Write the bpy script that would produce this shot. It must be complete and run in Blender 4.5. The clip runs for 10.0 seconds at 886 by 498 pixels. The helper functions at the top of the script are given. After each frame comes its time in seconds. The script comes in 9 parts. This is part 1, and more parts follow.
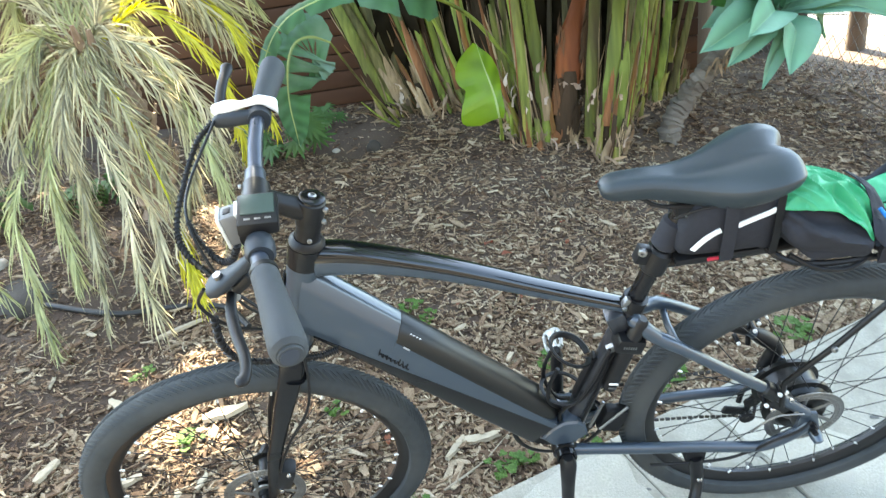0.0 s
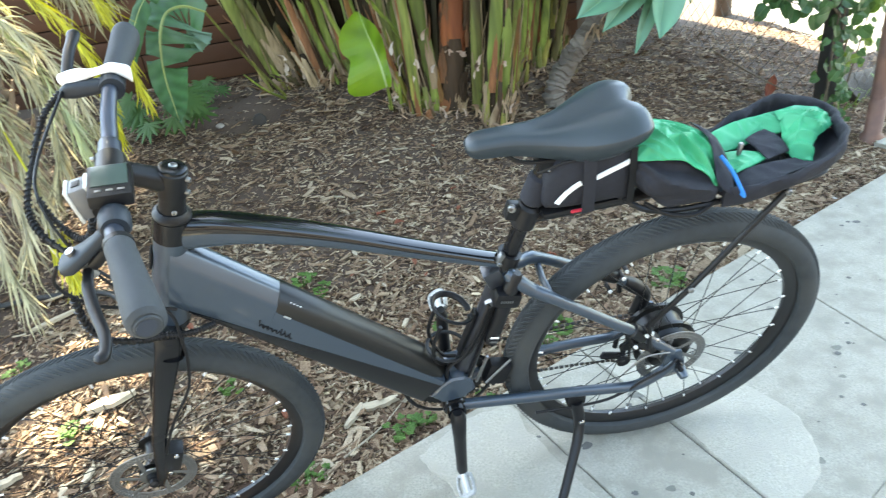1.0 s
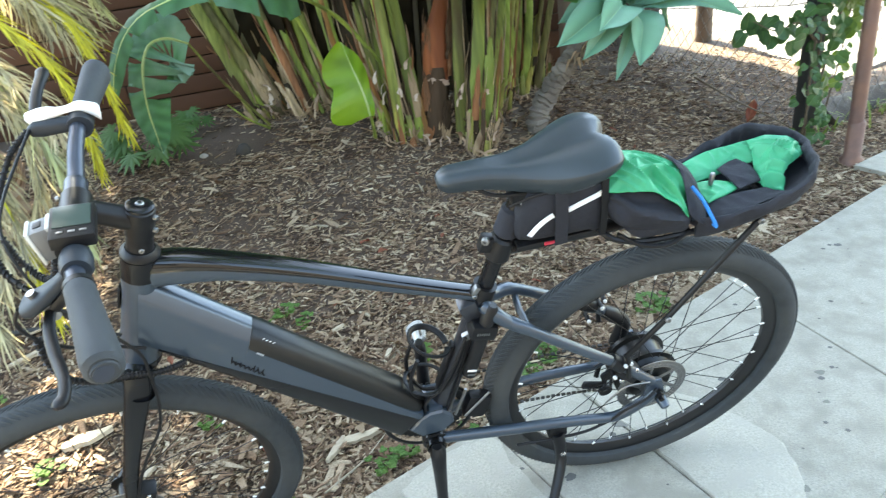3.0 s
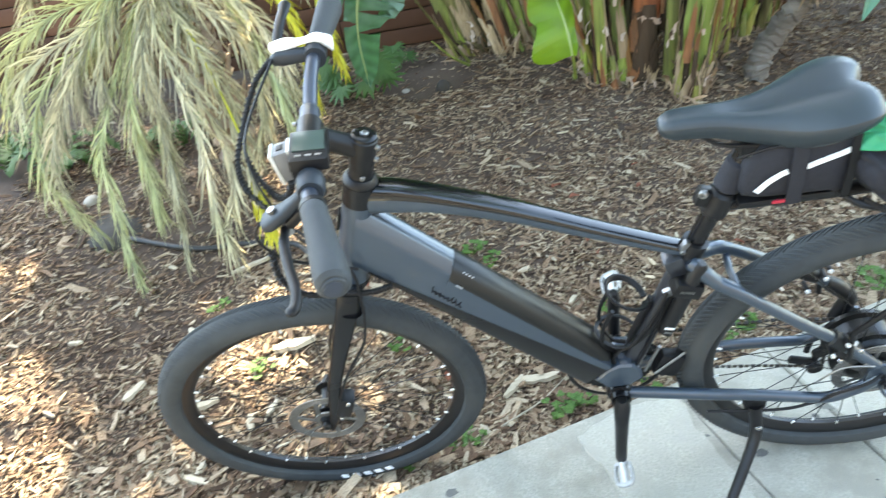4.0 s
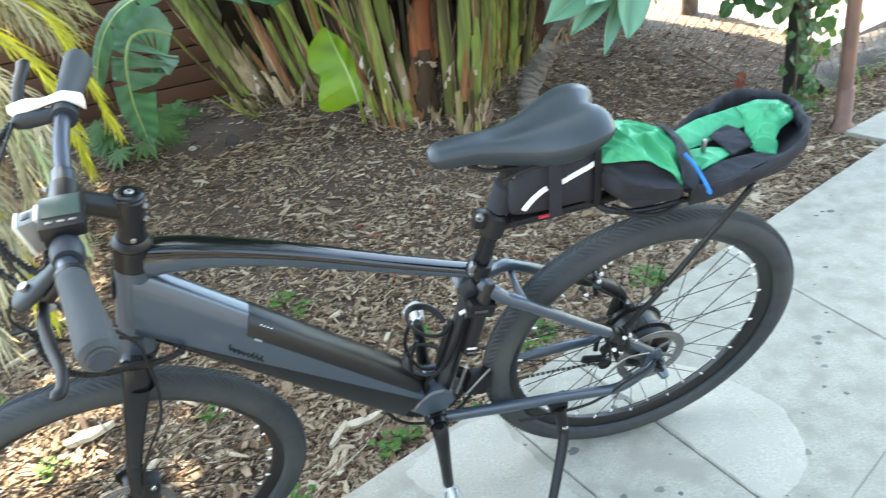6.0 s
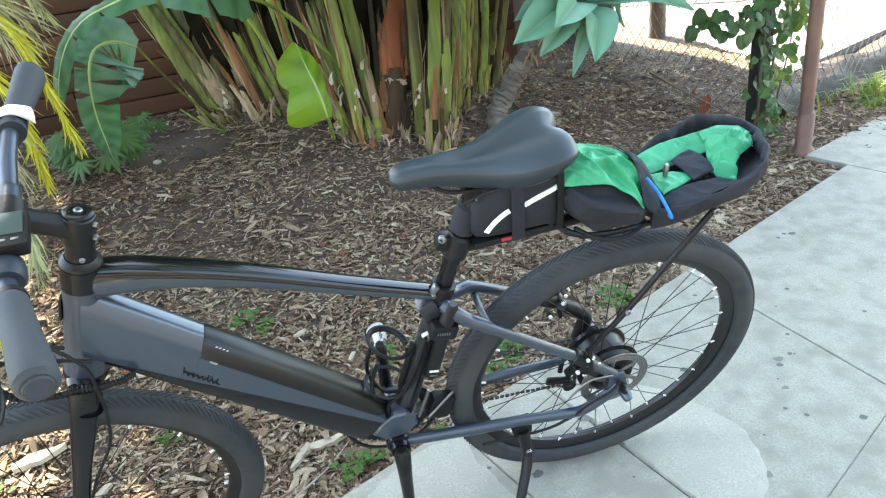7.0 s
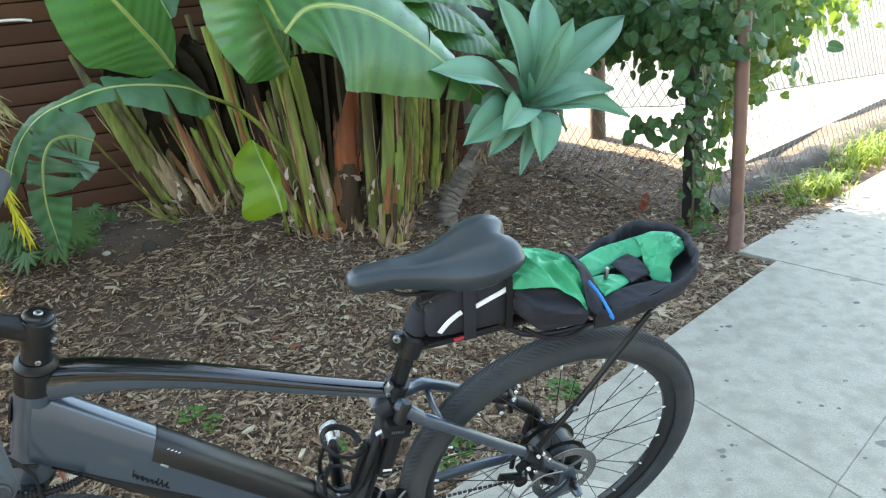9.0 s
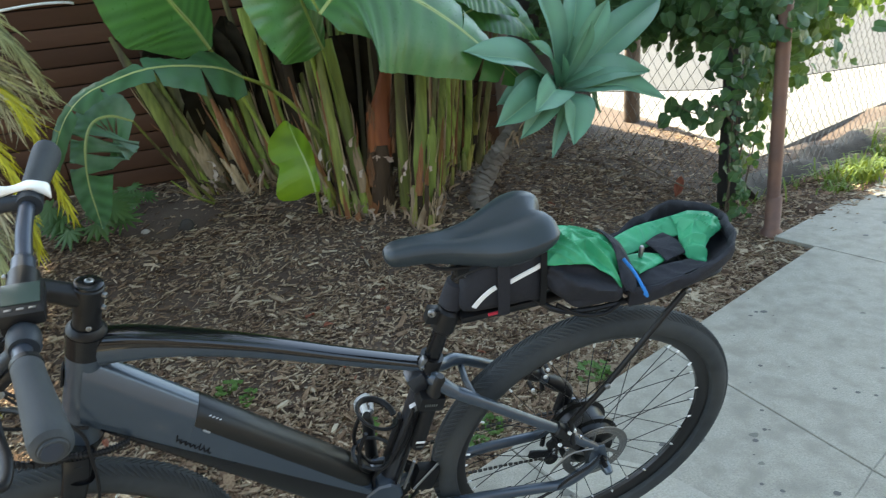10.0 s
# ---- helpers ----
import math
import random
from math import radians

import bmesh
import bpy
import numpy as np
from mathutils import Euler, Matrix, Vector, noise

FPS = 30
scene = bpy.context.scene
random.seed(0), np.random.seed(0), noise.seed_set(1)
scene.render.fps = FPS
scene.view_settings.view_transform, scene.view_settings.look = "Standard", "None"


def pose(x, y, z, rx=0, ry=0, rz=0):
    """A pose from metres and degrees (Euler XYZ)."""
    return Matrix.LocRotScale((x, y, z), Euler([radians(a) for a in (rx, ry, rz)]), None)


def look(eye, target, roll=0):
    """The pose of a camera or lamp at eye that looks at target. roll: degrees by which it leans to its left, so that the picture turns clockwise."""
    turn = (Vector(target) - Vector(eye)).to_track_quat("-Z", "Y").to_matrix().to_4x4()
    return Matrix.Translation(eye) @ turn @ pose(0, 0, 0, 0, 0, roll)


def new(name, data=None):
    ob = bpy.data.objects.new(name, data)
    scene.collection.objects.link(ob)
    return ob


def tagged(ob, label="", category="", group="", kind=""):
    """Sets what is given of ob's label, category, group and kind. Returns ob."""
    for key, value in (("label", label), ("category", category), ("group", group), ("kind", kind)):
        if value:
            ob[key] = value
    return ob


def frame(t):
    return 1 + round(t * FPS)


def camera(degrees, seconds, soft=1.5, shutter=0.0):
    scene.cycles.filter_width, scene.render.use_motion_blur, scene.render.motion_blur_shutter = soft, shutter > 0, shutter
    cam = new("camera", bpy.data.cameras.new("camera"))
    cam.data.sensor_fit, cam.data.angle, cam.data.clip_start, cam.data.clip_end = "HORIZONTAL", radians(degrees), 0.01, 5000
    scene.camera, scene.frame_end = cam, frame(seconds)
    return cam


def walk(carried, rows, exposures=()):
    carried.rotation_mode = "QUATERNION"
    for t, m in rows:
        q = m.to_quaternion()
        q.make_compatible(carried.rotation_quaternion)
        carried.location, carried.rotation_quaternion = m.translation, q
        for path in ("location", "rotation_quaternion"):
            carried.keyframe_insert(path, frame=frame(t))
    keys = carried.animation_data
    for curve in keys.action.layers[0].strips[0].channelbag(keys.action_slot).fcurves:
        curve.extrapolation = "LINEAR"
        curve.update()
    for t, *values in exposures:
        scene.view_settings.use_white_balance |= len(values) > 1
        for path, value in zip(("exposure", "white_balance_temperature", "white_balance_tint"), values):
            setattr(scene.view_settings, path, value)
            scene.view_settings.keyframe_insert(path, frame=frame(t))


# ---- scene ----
cam = camera(66.3, 10.0, soft=1.2, shutter=0.25)
# seconds, eye, aim, roll
PATH = [
    (0, (-0.249, -1.04, 1.275), (-0.275, 0.756, 0.396), -8.7),
    (0.5, (-0.231, -1.02, 1.258), (-0.164, 0.719, 0.273), -8.7),
    (1, (-0.203, -1.065, 1.258), (0.029, 0.662, 0.276), -7.9),
    (1.5, (-0.191, -1.101, 1.266), (0.238, 0.629, 0.36), -6.6),
    (2, (-0.181, -1.106, 1.272), (0.253, 0.649, 0.416), -7.3),
    (2.2, (-0.169, -1.093, 1.273), (0.257, 0.658, 0.405), -8.0),
    (3.3, (-0.172, -1.053, 1.263), (-0.09, 0.706, 0.315), -9.3),
    (3.5, (-0.188, -1.049, 1.264), (-0.269, 0.703, 0.304), -10.7),
    (4, (-0.213, -1.046, 1.265), (-0.48, 0.671, 0.274), -11.5),
    (4.2, (-0.25, -1.033, 1.271), (-0.625, 0.613, 0.198), -13.6),
    (4.5, (-0.267, -1.008, 1.261), (-0.534, 0.638, 0.157), -11.2),
    (5, (-0.276, -1.038, 1.252), (-0.491, 0.668, 0.229), -8.3),
    (5.5, (-0.245, -1.054, 1.249), (-0.242, 0.707, 0.3), -7.9),
    (6, (-0.173, -1.059, 1.251), (0.104, 0.672, 0.289), -10.3),
    (6.2, (-0.159, -1.055, 1.251), (0.213, 0.663, 0.296), -8.8),
    (7.5, (-0.153, -1.046, 1.25), (0.212, 0.689, 0.324), -8.0),
    (8, (-0.156, -1.05, 1.249), (0.233, 0.685, 0.333), -7.1),
    (8.5, (-0.163, -1.059, 1.254), (0.238, 0.69, 0.371), -6.8),
    (9, (-0.166, -1.083, 1.293), (0.397, 0.697, 0.577), -5.9),
    (9.5, (-0.172, -1.101, 1.295), (0.413, 0.676, 0.589), -6.6),
    (10, (-0.182, -1.096, 1.284), (0.291, 0.698, 0.535), -6.3),
]
# seconds, stops, kelvin, tint
EXPOSURE = [(t, stops, 8020, 3) for t, stops in ((0, 3.95), (0.5, 3.95), (1.5, 3.7), (2.0, 3.6), (3.5, 3.9), (4.0, 4.0), (4.5, 3.88), (5.0, 3.88), (5.5, 3.93), (6.0, 3.86), (7.5, 3.73), (8.5, 3.70), (9.0, 3.45), (9.3, 2.95), (10, 2.85))]
walk(cam, [(t, look(eye, aim, roll)) for t, eye, aim, roll in PATH], EXPOSURE)

# ---- light ----
SUN_FROM = Vector((-0.15, 0.55, 0.85)).normalized()
SUN_ELEV = math.asin(SUN_FROM.z)
world = bpy.data.worlds.new("world")
scene.world = world
world.use_nodes = True
_wt = world.node_tree
_sky = _wt.nodes.new("ShaderNodeTexSky")
_sky.sky_type = "NISHITA"
_sky.sun_disc = False
_sky.sun_elevation = SUN_ELEV
_sky.sun_rotation = math.atan2(SUN_FROM.x, SUN_FROM.y)
_bg = _wt.nodes["Background"]
_wt.links.new(_sky.outputs[0], _bg.inputs[0])
_bg.inputs[1].default_value = 0.15
_sun = bpy.data.lights.new("sun", "SUN")
_sun.energy, _sun.angle, _sun.color = 4.5, radians(0.53), (1.0, 0.96, 0.88)
sun = new("sun", _sun)
sun.matrix_world = look(SUN_FROM * 30, (0, 0, 0))

# ---- mesh helpers ----


class Mesh:
    """Collects vertices and faces of one part."""

    def __init__(self, m=None):
        self.v, self.f, self.m = [], [], m

    def add(self, verts, faces):
        n = len(self.v)
        self.v += [tuple(self.m @ Vector(p)) if self.m else tuple(p) for p in verts]
        self.f += [tuple(n + i for i in q) for q in faces]
        return self

    def loft(self, rings, closed=False, caps=True):
        k = len(rings[0])
        verts = [p for r in rings for p in r]
        n = len(rings)
        faces = []
        for a in range(n if closed else n - 1):
            c = (a + 1) % n
            for i in range(k):
                j = (i + 1) % k
                faces.append((a * k + i, a * k + j, c * k + j, c * k + i))
        if caps and not closed:
            faces.append(tuple(range(k - 1, -1, -1)))
            faces.append(tuple((n - 1) * k + i for i in range(k)))
        return self.add(verts, faces)

    def tube(self, pts, r, k=12, closed=False, flat=1.0, up=None, caps=True):
        """A tube through pts; r is one radius or one for each point; flat squashes it along the second axis."""
        pts = [Vector(p) for p in pts]
        n = len(pts)
        rad = r if isinstance(r, (list, tuple)) else [r] * n
        rings, side = [], None
        for i, p in enumerate(pts):
            a = pts[(i - 1) % n] if (closed or i) else p
            c = pts[(i + 1) % n] if (closed or i < n - 1) else p
            t = (c - a).normalized()
            if side is None:
                ref = Vector(up) if up else (Vector((0, 0, 1)) if abs(t.z) < 0.9 else Vector((1, 0, 0)))
                side = t.cross(ref).normalized()
            side = (side - t * side.dot(t)).normalized()
            oth = side.cross(t)
            rings.append([p + rad[i] * (math.cos(2 * math.pi * j / k) * side + flat * math.sin(2 * math.pi * j / k) * oth) for j in range(k)])
        return self.loft(rings, closed, caps)

    def lathe(self, centre, axis, prof, k=32):
        """prof: (distance along the axis, radius) pairs."""
        c, ax = Vector(centre), Vector(axis).normalized()
        s = ax.orthogonal().normalized()
        o = ax.cross(s)
        rings = [[c + ax * h + max(r, 1e-4) * (math.cos(2 * math.pi * j / k) * s + math.sin(2 * math.pi * j / k) * o) for j in range(k)] for h, r in prof]
        return self.loft(rings)

    def box(self, centre, size, m=None, bev=0.0):
        """A box with chamfered edges."""
        bm = bmesh.new()
        bmesh.ops.create_cube(bm, size=1.0)
        for w in bm.verts:
            w.co = Vector((w.co.x * size[0], w.co.y * size[1], w.co.z * size[2]))
        if bev > 0:
            bmesh.ops.bevel(bm, geom=bm.edges[:], offset=bev, segments=2, affect="EDGES", profile=0.6)
        bm.verts.index_update()
        t = Matrix.Translation(centre) @ (m or Matrix())
        self.add([t @ w.co for w in bm.verts], [[w.index for w in q.verts] for q in bm.faces])
        bm.free()
        return self

    def ball(self, centre, r, k=10, sq=(1, 1, 1)):
        c = Vector(centre)
        rings = []
        for a in range(k + 1):
            th = math.pi * a / k
            rr, h = max(math.sin(th), 1e-3) * r, math.cos(th) * r
            rings.append([c + Vector((rr * math.cos(2 * math.pi * j / (k + 2)) * sq[0], rr * math.sin(2 * math.pi * j / (k + 2)) * sq[1], h * sq[2])) for j in range(k + 2)])
        return self.loft(rings)

    def data(self, name, smooth=True, sharp=40):
        me = bpy.data.meshes.new(name)
        me.from_pydata(self.v, [], self.f)
        me.validate()
        bm = bmesh.new()
        bm.from_mesh(me)
        bmesh.ops.recalc_face_normals(bm, faces=bm.faces[:])
        for q in bm.faces:
            q.smooth = smooth
        if smooth and sharp:
            lim = radians(sharp)
            for e in bm.edges:
                if len(e.link_faces) == 2 and e.calc_face_angle(0) > lim:
                    e.smooth = False
        bm.to_mesh(me)
        bm.free()
        return me


def part(name, mesh, mat, parent=None, label="", smooth=True, sharp=40):
    """Links what mesh holds as one mesh object, under parent if there is one."""
    me = mesh.data(name, smooth, sharp) if isinstance(mesh, Mesh) else mesh
    if mat and not me.materials:
        me.materials.append(mat)
    ob = new(name, me)
    if parent:
        ob.parent = parent
    if label:
        ob["label"] = label
    return ob


def thing(name, label, category, group="", kind="", m=None):
    ob = new(name)
    ob.empty_display_size = 0.05
    if m is not None:
        ob.matrix_world = m
    return tagged(ob, label, category, group, kind)


def spline(pts, n):
    """A smooth run of n points through pts (Catmull-Rom)."""
    p = [Vector(q) for q in pts]
    p = [2 * p[0] - p[1]] + p + [2 * p[-1] - p[-2]]
    out, segs = [], len(p) - 3
    for i in range(n):
        x = i / (n - 1) * segs
        k = min(int(x), segs - 1)
        t = x - k
        a, b, c, d = p[k:k + 4]
        out.append(0.5 * (2 * b + (c - a) * t + (2 * a - 5 * b + 4 * c - d) * t * t + (3 * b - a - 3 * c + d) * t ** 3))
    return out


# ---- materials ----
def material(name, base, rough=0.5, metal=0.0, var=0.25, scale=30.0, bump=0.0, bump_scale=None, coat=0.0, spread=0.0, trans=0.0, coords="Object", second=None, second_scale=3.0, spec=0.5, island=0.0, stretch=None):
    """A Principled surface whose colour varies at two scales, with fine relief."""
    mt = bpy.data.materials.new(name)
    mt.use_nodes = True
    nt = mt.node_tree
    nd, ln = nt.nodes, nt.links
    bs = nd["Principled BSDF"]
    tc = nd.new("ShaderNodeTexCoord")
    fine = nd.new("ShaderNodeTexNoise")
    mp = nd.new("ShaderNodeMapping")
    mp.inputs["Scale"].default_value = stretch or (1, 1, 1)
    ln.new(tc.outputs[coords], mp.inputs["Vector"])
    fine.inputs["Scale"].default_value, fine.inputs["Detail"].default_value = scale, 6
    ln.new(mp.outputs[0], fine.inputs["Vector"])
    wide = nd.new("ShaderNodeTexNoise")
    wide.inputs["Scale"].default_value, wide.inputs["Detail"].default_value = second_scale, 3
    ln.new(mp.outputs[0], wide.inputs["Vector"])
    lo = [c * (1 - var) for c in base]
    hi = [min(c * (1 + var), 1) for c in base]
    ramp = nd.new("ShaderNodeMix")
    ramp.data_type = "RGBA"
    ramp.inputs["A"].default_value, ramp.inputs["B"].default_value = (*lo, 1), (*hi, 1)
    ln.new(fine.outputs["Fac"], ramp.inputs["Factor"])
    two = nd.new("ShaderNodeMix")
    two.data_type = "RGBA"
    st = nd.new("ShaderNodeMapRange")
    st.inputs[1].default_value, st.inputs[2].default_value = 0.42, 0.68
    ln.new(wide.outputs["Fac"], st.inputs[0])
    ln.new(st.outputs[0], two.inputs["Factor"])
    ln.new(ramp.outputs["Result"], two.inputs["A"])
    two.inputs["B"].default_value = (*(second or [c * (1 - 0.5 * var) for c in base]), 1)
    col = two.outputs["Result"]
    if island > 0 or spread > 0:
        rnd = nd.new("ShaderNodeNewGeometry").outputs["Random Per Island"] if island > 0 else nd.new("ShaderNodeObjectInfo").outputs["Random"]
        amt = max(island, spread)
        mr = nd.new("ShaderNodeMapRange")
        mr.inputs[3].default_value, mr.inputs[4].default_value = 1 - amt, 1 + amt
        ln.new(rnd, mr.inputs[0])
        hv = nd.new("ShaderNodeHueSaturation")
        ln.new(mr.outputs[0], hv.inputs["Value"])
        ln.new(col, hv.inputs["Color"])
        col = hv.outputs[0]
    ln.new(col, bs.inputs["Base Color"])
    rr = nd.new("ShaderNodeMapRange")
    rr.inputs[3].default_value, rr.inputs[4].default_value = max(rough - 0.08, 0.02), min(rough + 0.08, 1)
    ln.new(wide.outputs["Fac"], rr.inputs[0])
    ln.new(rr.outputs[0], bs.inputs["Roughness"])
    bs.inputs["Metallic"].default_value = metal
    bs.inputs["Specular IOR Level"].default_value = spec
    if coat:
        bs.inputs["Coat Weight"].default_value, bs.inputs["Coat Roughness"].default_value = coat, 0.06
    if bump:
        bn = nd.new("ShaderNodeTexNoise")
        bn.inputs["Scale"].default_value, bn.inputs["Detail"].default_value = bump_scale or scale * 3, 5
        ln.new(mp.outputs[0], bn.inputs["Vector"])
        bp = nd.new("ShaderNodeBump")
        bp.inputs["Strength"].default_value, bp.inputs["Distance"].default_value = bump, 0.004
        ln.new(bn.outputs["Fac"], bp.inputs["Height"])
        ln.new(bp.outputs[0], bs.inputs["Normal"])
    if trans > 0:
        tr = nd.new("ShaderNodeBsdfTranslucent")
        hv2 = nd.new("ShaderNodeHueSaturation")
        hv2.inputs["Value"].default_value, hv2.inputs["Saturation"].default_value, hv2.inputs["Hue"].default_value = 1.6, 1.15, 0.48
        ln.new(col, hv2.inputs["Color"])
        ln.new(hv2.outputs[0], tr.inputs["Color"])
        mx = nd.new("ShaderNodeMixShader")
        mx.inputs[0].default_value = trans
        ln.new(bs.outputs[0], mx.inputs[1])
        ln.new(tr.outputs[0], mx.inputs[2])
        ln.new(mx.outputs[0], nd["Material Output"].inputs["Surface"])
    return mt


def chip_material(name, stops):
    """Broken wood whose pieces differ from near black to bleached, with grain along each."""
    mt = bpy.data.materials.new(name)
    mt.use_nodes = True
    nd, ln = mt.node_tree.nodes, mt.node_tree.links
    bs = nd["Principled BSDF"]
    geo, tc = nd.new("ShaderNodeNewGeometry"), nd.new("ShaderNodeTexCoord")
    ramp = nd.new("ShaderNodeValToRGB")
    cr = ramp.color_ramp
    while len(cr.elements) < len(stops):
        cr.elements.new(0.5)
    for el, (at, col) in zip(cr.elements, stops):
        el.position, el.color = at, (*col, 1)
    patch, grain = nd.new("ShaderNodeTexNoise"), nd.new("ShaderNodeTexNoise")
    patch.inputs["Scale"].default_value, patch.inputs["Detail"].default_value = 3.5, 3
    grain.inputs["Scale"].default_value, grain.inputs["Detail"].default_value = 260, 5
    for q in (patch, grain):
        ln.new(tc.outputs["Object"], q.inputs["Vector"])
    shift = nd.new("ShaderNodeMapRange")
    shift.inputs[1].default_value, shift.inputs[2].default_value, shift.inputs[3].default_value, shift.inputs[4].default_value = 0.3, 0.7, -0.16, 0.14
    ln.new(patch.outputs["Fac"], shift.inputs[0])
    add = nd.new("ShaderNodeMath")
    ln.new(geo.outputs["Random Per Island"], add.inputs[0])
    ln.new(shift.outputs[0], add.inputs[1])
    ln.new(add.outputs[0], ramp.inputs[0])
    hv, val = nd.new("ShaderNodeHueSaturation"), nd.new("ShaderNodeMapRange")
    val.inputs[1].default_value, val.inputs[2].default_value, val.inputs[3].default_value, val.inputs[4].default_value = 0.3, 0.7, 0.62, 1.35
    ln.new(grain.outputs["Fac"], val.inputs[0])
    ln.new(val.outputs[0], hv.inputs["Value"])
    ln.new(ramp.outputs[0], hv.inputs["Color"])
    ln.new(hv.outputs[0], bs.inputs["Base Color"])
    bs.inputs["Roughness"].default_value, bs.inputs["Specular IOR Level"].default_value = 0.9, 0.25
    bp = nd.new("ShaderNodeBump")
    bp.inputs["Strength"].default_value, bp.inputs["Distance"].default_value = 0.6, 0.003
    ln.new(grain.outputs["Fac"], bp.inputs["Height"])
    ln.new(bp.outputs[0], bs.inputs["Normal"])
    return mt


FRAME = material("slate_paint", (0.029, 0.044, 0.064), 0.36, 0.15, 0.10, 14, coat=0.55, bump=0.0)
FRAME_DARK = material("dark_slate_paint", (0.020, 0.022, 0.028), 0.4, 0.2, 0.15, 20, coat=0.4)
LEVER_DARK = material("dark_anodised", (0.020, 0.025, 0.032), 0.5, 0.0, 0.15, 40, spec=0.25)
LEVER = material("slate_anodised", (0.036, 0.044, 0.062), 0.38, 0.35, 0.15, 40)
LAMP_GREY = material("grey_lamp_plastic", (0.13, 0.13, 0.13), 0.5, 0.0, 0.15, 50)
HUB_BLACK = material("hub_black", (0.006, 0.006, 0.006), 0.33, 0.0, 0.2, 50, spec=0.3)
DISC = material("worn_brake_steel", (0.19, 0.19, 0.185), 0.45, 0.8, 0.3, 90)
GLOSS_BLACK = material("gloss_black_paint", (0.004, 0.004, 0.005), 0.14, 0.0, 0.1, 20, coat=0.35, spec=0.35)
FRAME_BLACK = material("black_paint", (0.006, 0.006, 0.007), 0.26, 0.0, 0.15, 20, coat=0.12, spec=0.25)
BATTERY = material("battery_casing", (0.009, 0.009, 0.0085), 0.38, 0.0, 0.2, 60, bump=0.05, bump_scale=900, spec=0.35)
MATT_BLACK = material("matt_black_alloy", (0.008, 0.008, 0.009), 0.42, 0.0, 0.2, 40, bump=0.05, bump_scale=400, spec=0.28)
PLASTIC = material("black_plastic", (0.007, 0.007, 0.008), 0.45, 0.0, 0.2, 50, bump=0.08, bump_scale=500, spec=0.25)
RUBBER = material("grip_rubber", (0.024, 0.029, 0.034), 0.75, 0.0, 0.18, 60, bump=0.25, bump_scale=700, second=(0.029, 0.033, 0.036))
TYRE = material("tyre_rubber", (0.033, 0.038, 0.041), 0.8, 0.0, 0.3, 50, bump=0.12, bump_scale=500, second=(0.050, 0.053, 0.053), second_scale=6, spec=0.25)
RIM_LIP = material("dusty_rim_lip", (0.11, 0.10, 0.088), 0.6, 0.2, 0.3, 40)
RIM = material("black_rim", (0.016, 0.016, 0.017), 0.35, 0.3, 0.2, 40)
SPOKE = material("black_spoke", (0.03, 0.03, 0.032), 0.3, 0.8, 0.2, 40)
STEEL = material("brushed_steel", (0.52, 0.52, 0.53), 0.28, 1.0, 0.15, 90, bump=0.05)
WORN_STEEL = material("worn_steel", (0.26, 0.26, 0.26), 0.45, 1.0, 0.3, 60)
CHAIN = material("oily_chain", (0.07, 0.065, 0.06), 0.4, 0.9, 0.35, 120)
WHITE_PLASTIC = material("white_plastic", (0.80, 0.80, 0.78), 0.4, 0.0, 0.06, 60, bump=0.04)
NIPPLE = material("nickel_nipple", (0.72, 0.72, 0.70), 0.4, 0.2, 0.15, 60)
PEDAL = material("scuffed_pedal", (0.40, 0.40, 0.39), 0.45, 0.3, 0.45, 90, bump=0.2)
DIRTY_WHITE = material("scuffed_white_plastic", (0.56, 0.55, 0.51), 0.5, 0.0, 0.2, 60, bump=0.1)
SADDLE = material("saddle_vinyl", (0.015, 0.023, 0.029), 0.42, 0.0, 0.12, 40, bump=0.1, bump_scale=900)
NYLON = material("black_nylon", (0.020, 0.021, 0.027), 0.75, 0.0, 0.3, 120, bump=0.3, bump_scale=1200, second=(0.021, 0.022, 0.027), spec=0.22)
GREEN_NYLON = material("green_nylon", (0.020, 0.29, 0.135), 0.55, 0.0, 0.1, 150, bump=0.2, bump_scale=1300, second=(0.016, 0.24, 0.115))
REFLECT = material("silver_reflective_tape", (0.74, 0.75, 0.76), 0.45, 0.0, 0.06, 300)
RED_LENS = material("red_lens", (0.42, 0.02, 0.04), 0.3, 0.0, 0.1, 30)
BLUE_STRAP = material("blue_webbing", (0.012, 0.22, 0.68), 0.6, 0.0, 0.1, 300, bump=0.2, bump_scale=1500)
SCREEN = material("display_glass", (0.050, 0.068, 0.058), 0.25, 0.0, 0.1, 20, spec=0.15)
MARK = material("dark_lettering", (0.009, 0.009, 0.011), 0.6, 0.0, 0.1, 30, spec=0.1)
WHITE_MARK = material("white_lettering", (0.75, 0.75, 0.75), 0.5, 0.0, 0.1, 60)

CONCRETE = material("concrete_paving", (0.290, 0.271, 0.226), 0.9, 0.0, 0.50, 190, bump=0.7, bump_scale=260, second=(0.228, 0.212, 0.176), second_scale=14, spread=0.05)
PALE_CONCRETE = material("pale_concrete", (0.332, 0.311, 0.262), 0.9, 0.0, 0.45, 190, bump=0.7, bump_scale=280, second=(0.318, 0.297, 0.252), second_scale=16)
STAIN = material("faded_stain", (0.155, 0.148, 0.128), 0.88, 0.0, 0.3, 60, bump=0.5, bump_scale=220)
SPOT = material("dark_gum_spot", (0.095, 0.093, 0.086), 0.8, 0.0, 0.3, 90)
SOIL = material("bark_soil", (0.050, 0.029, 0.018), 0.95, 0.0, 0.6, 90, bump=1.0, bump_scale=140, second=(0.078, 0.052, 0.036), second_scale=2.5)
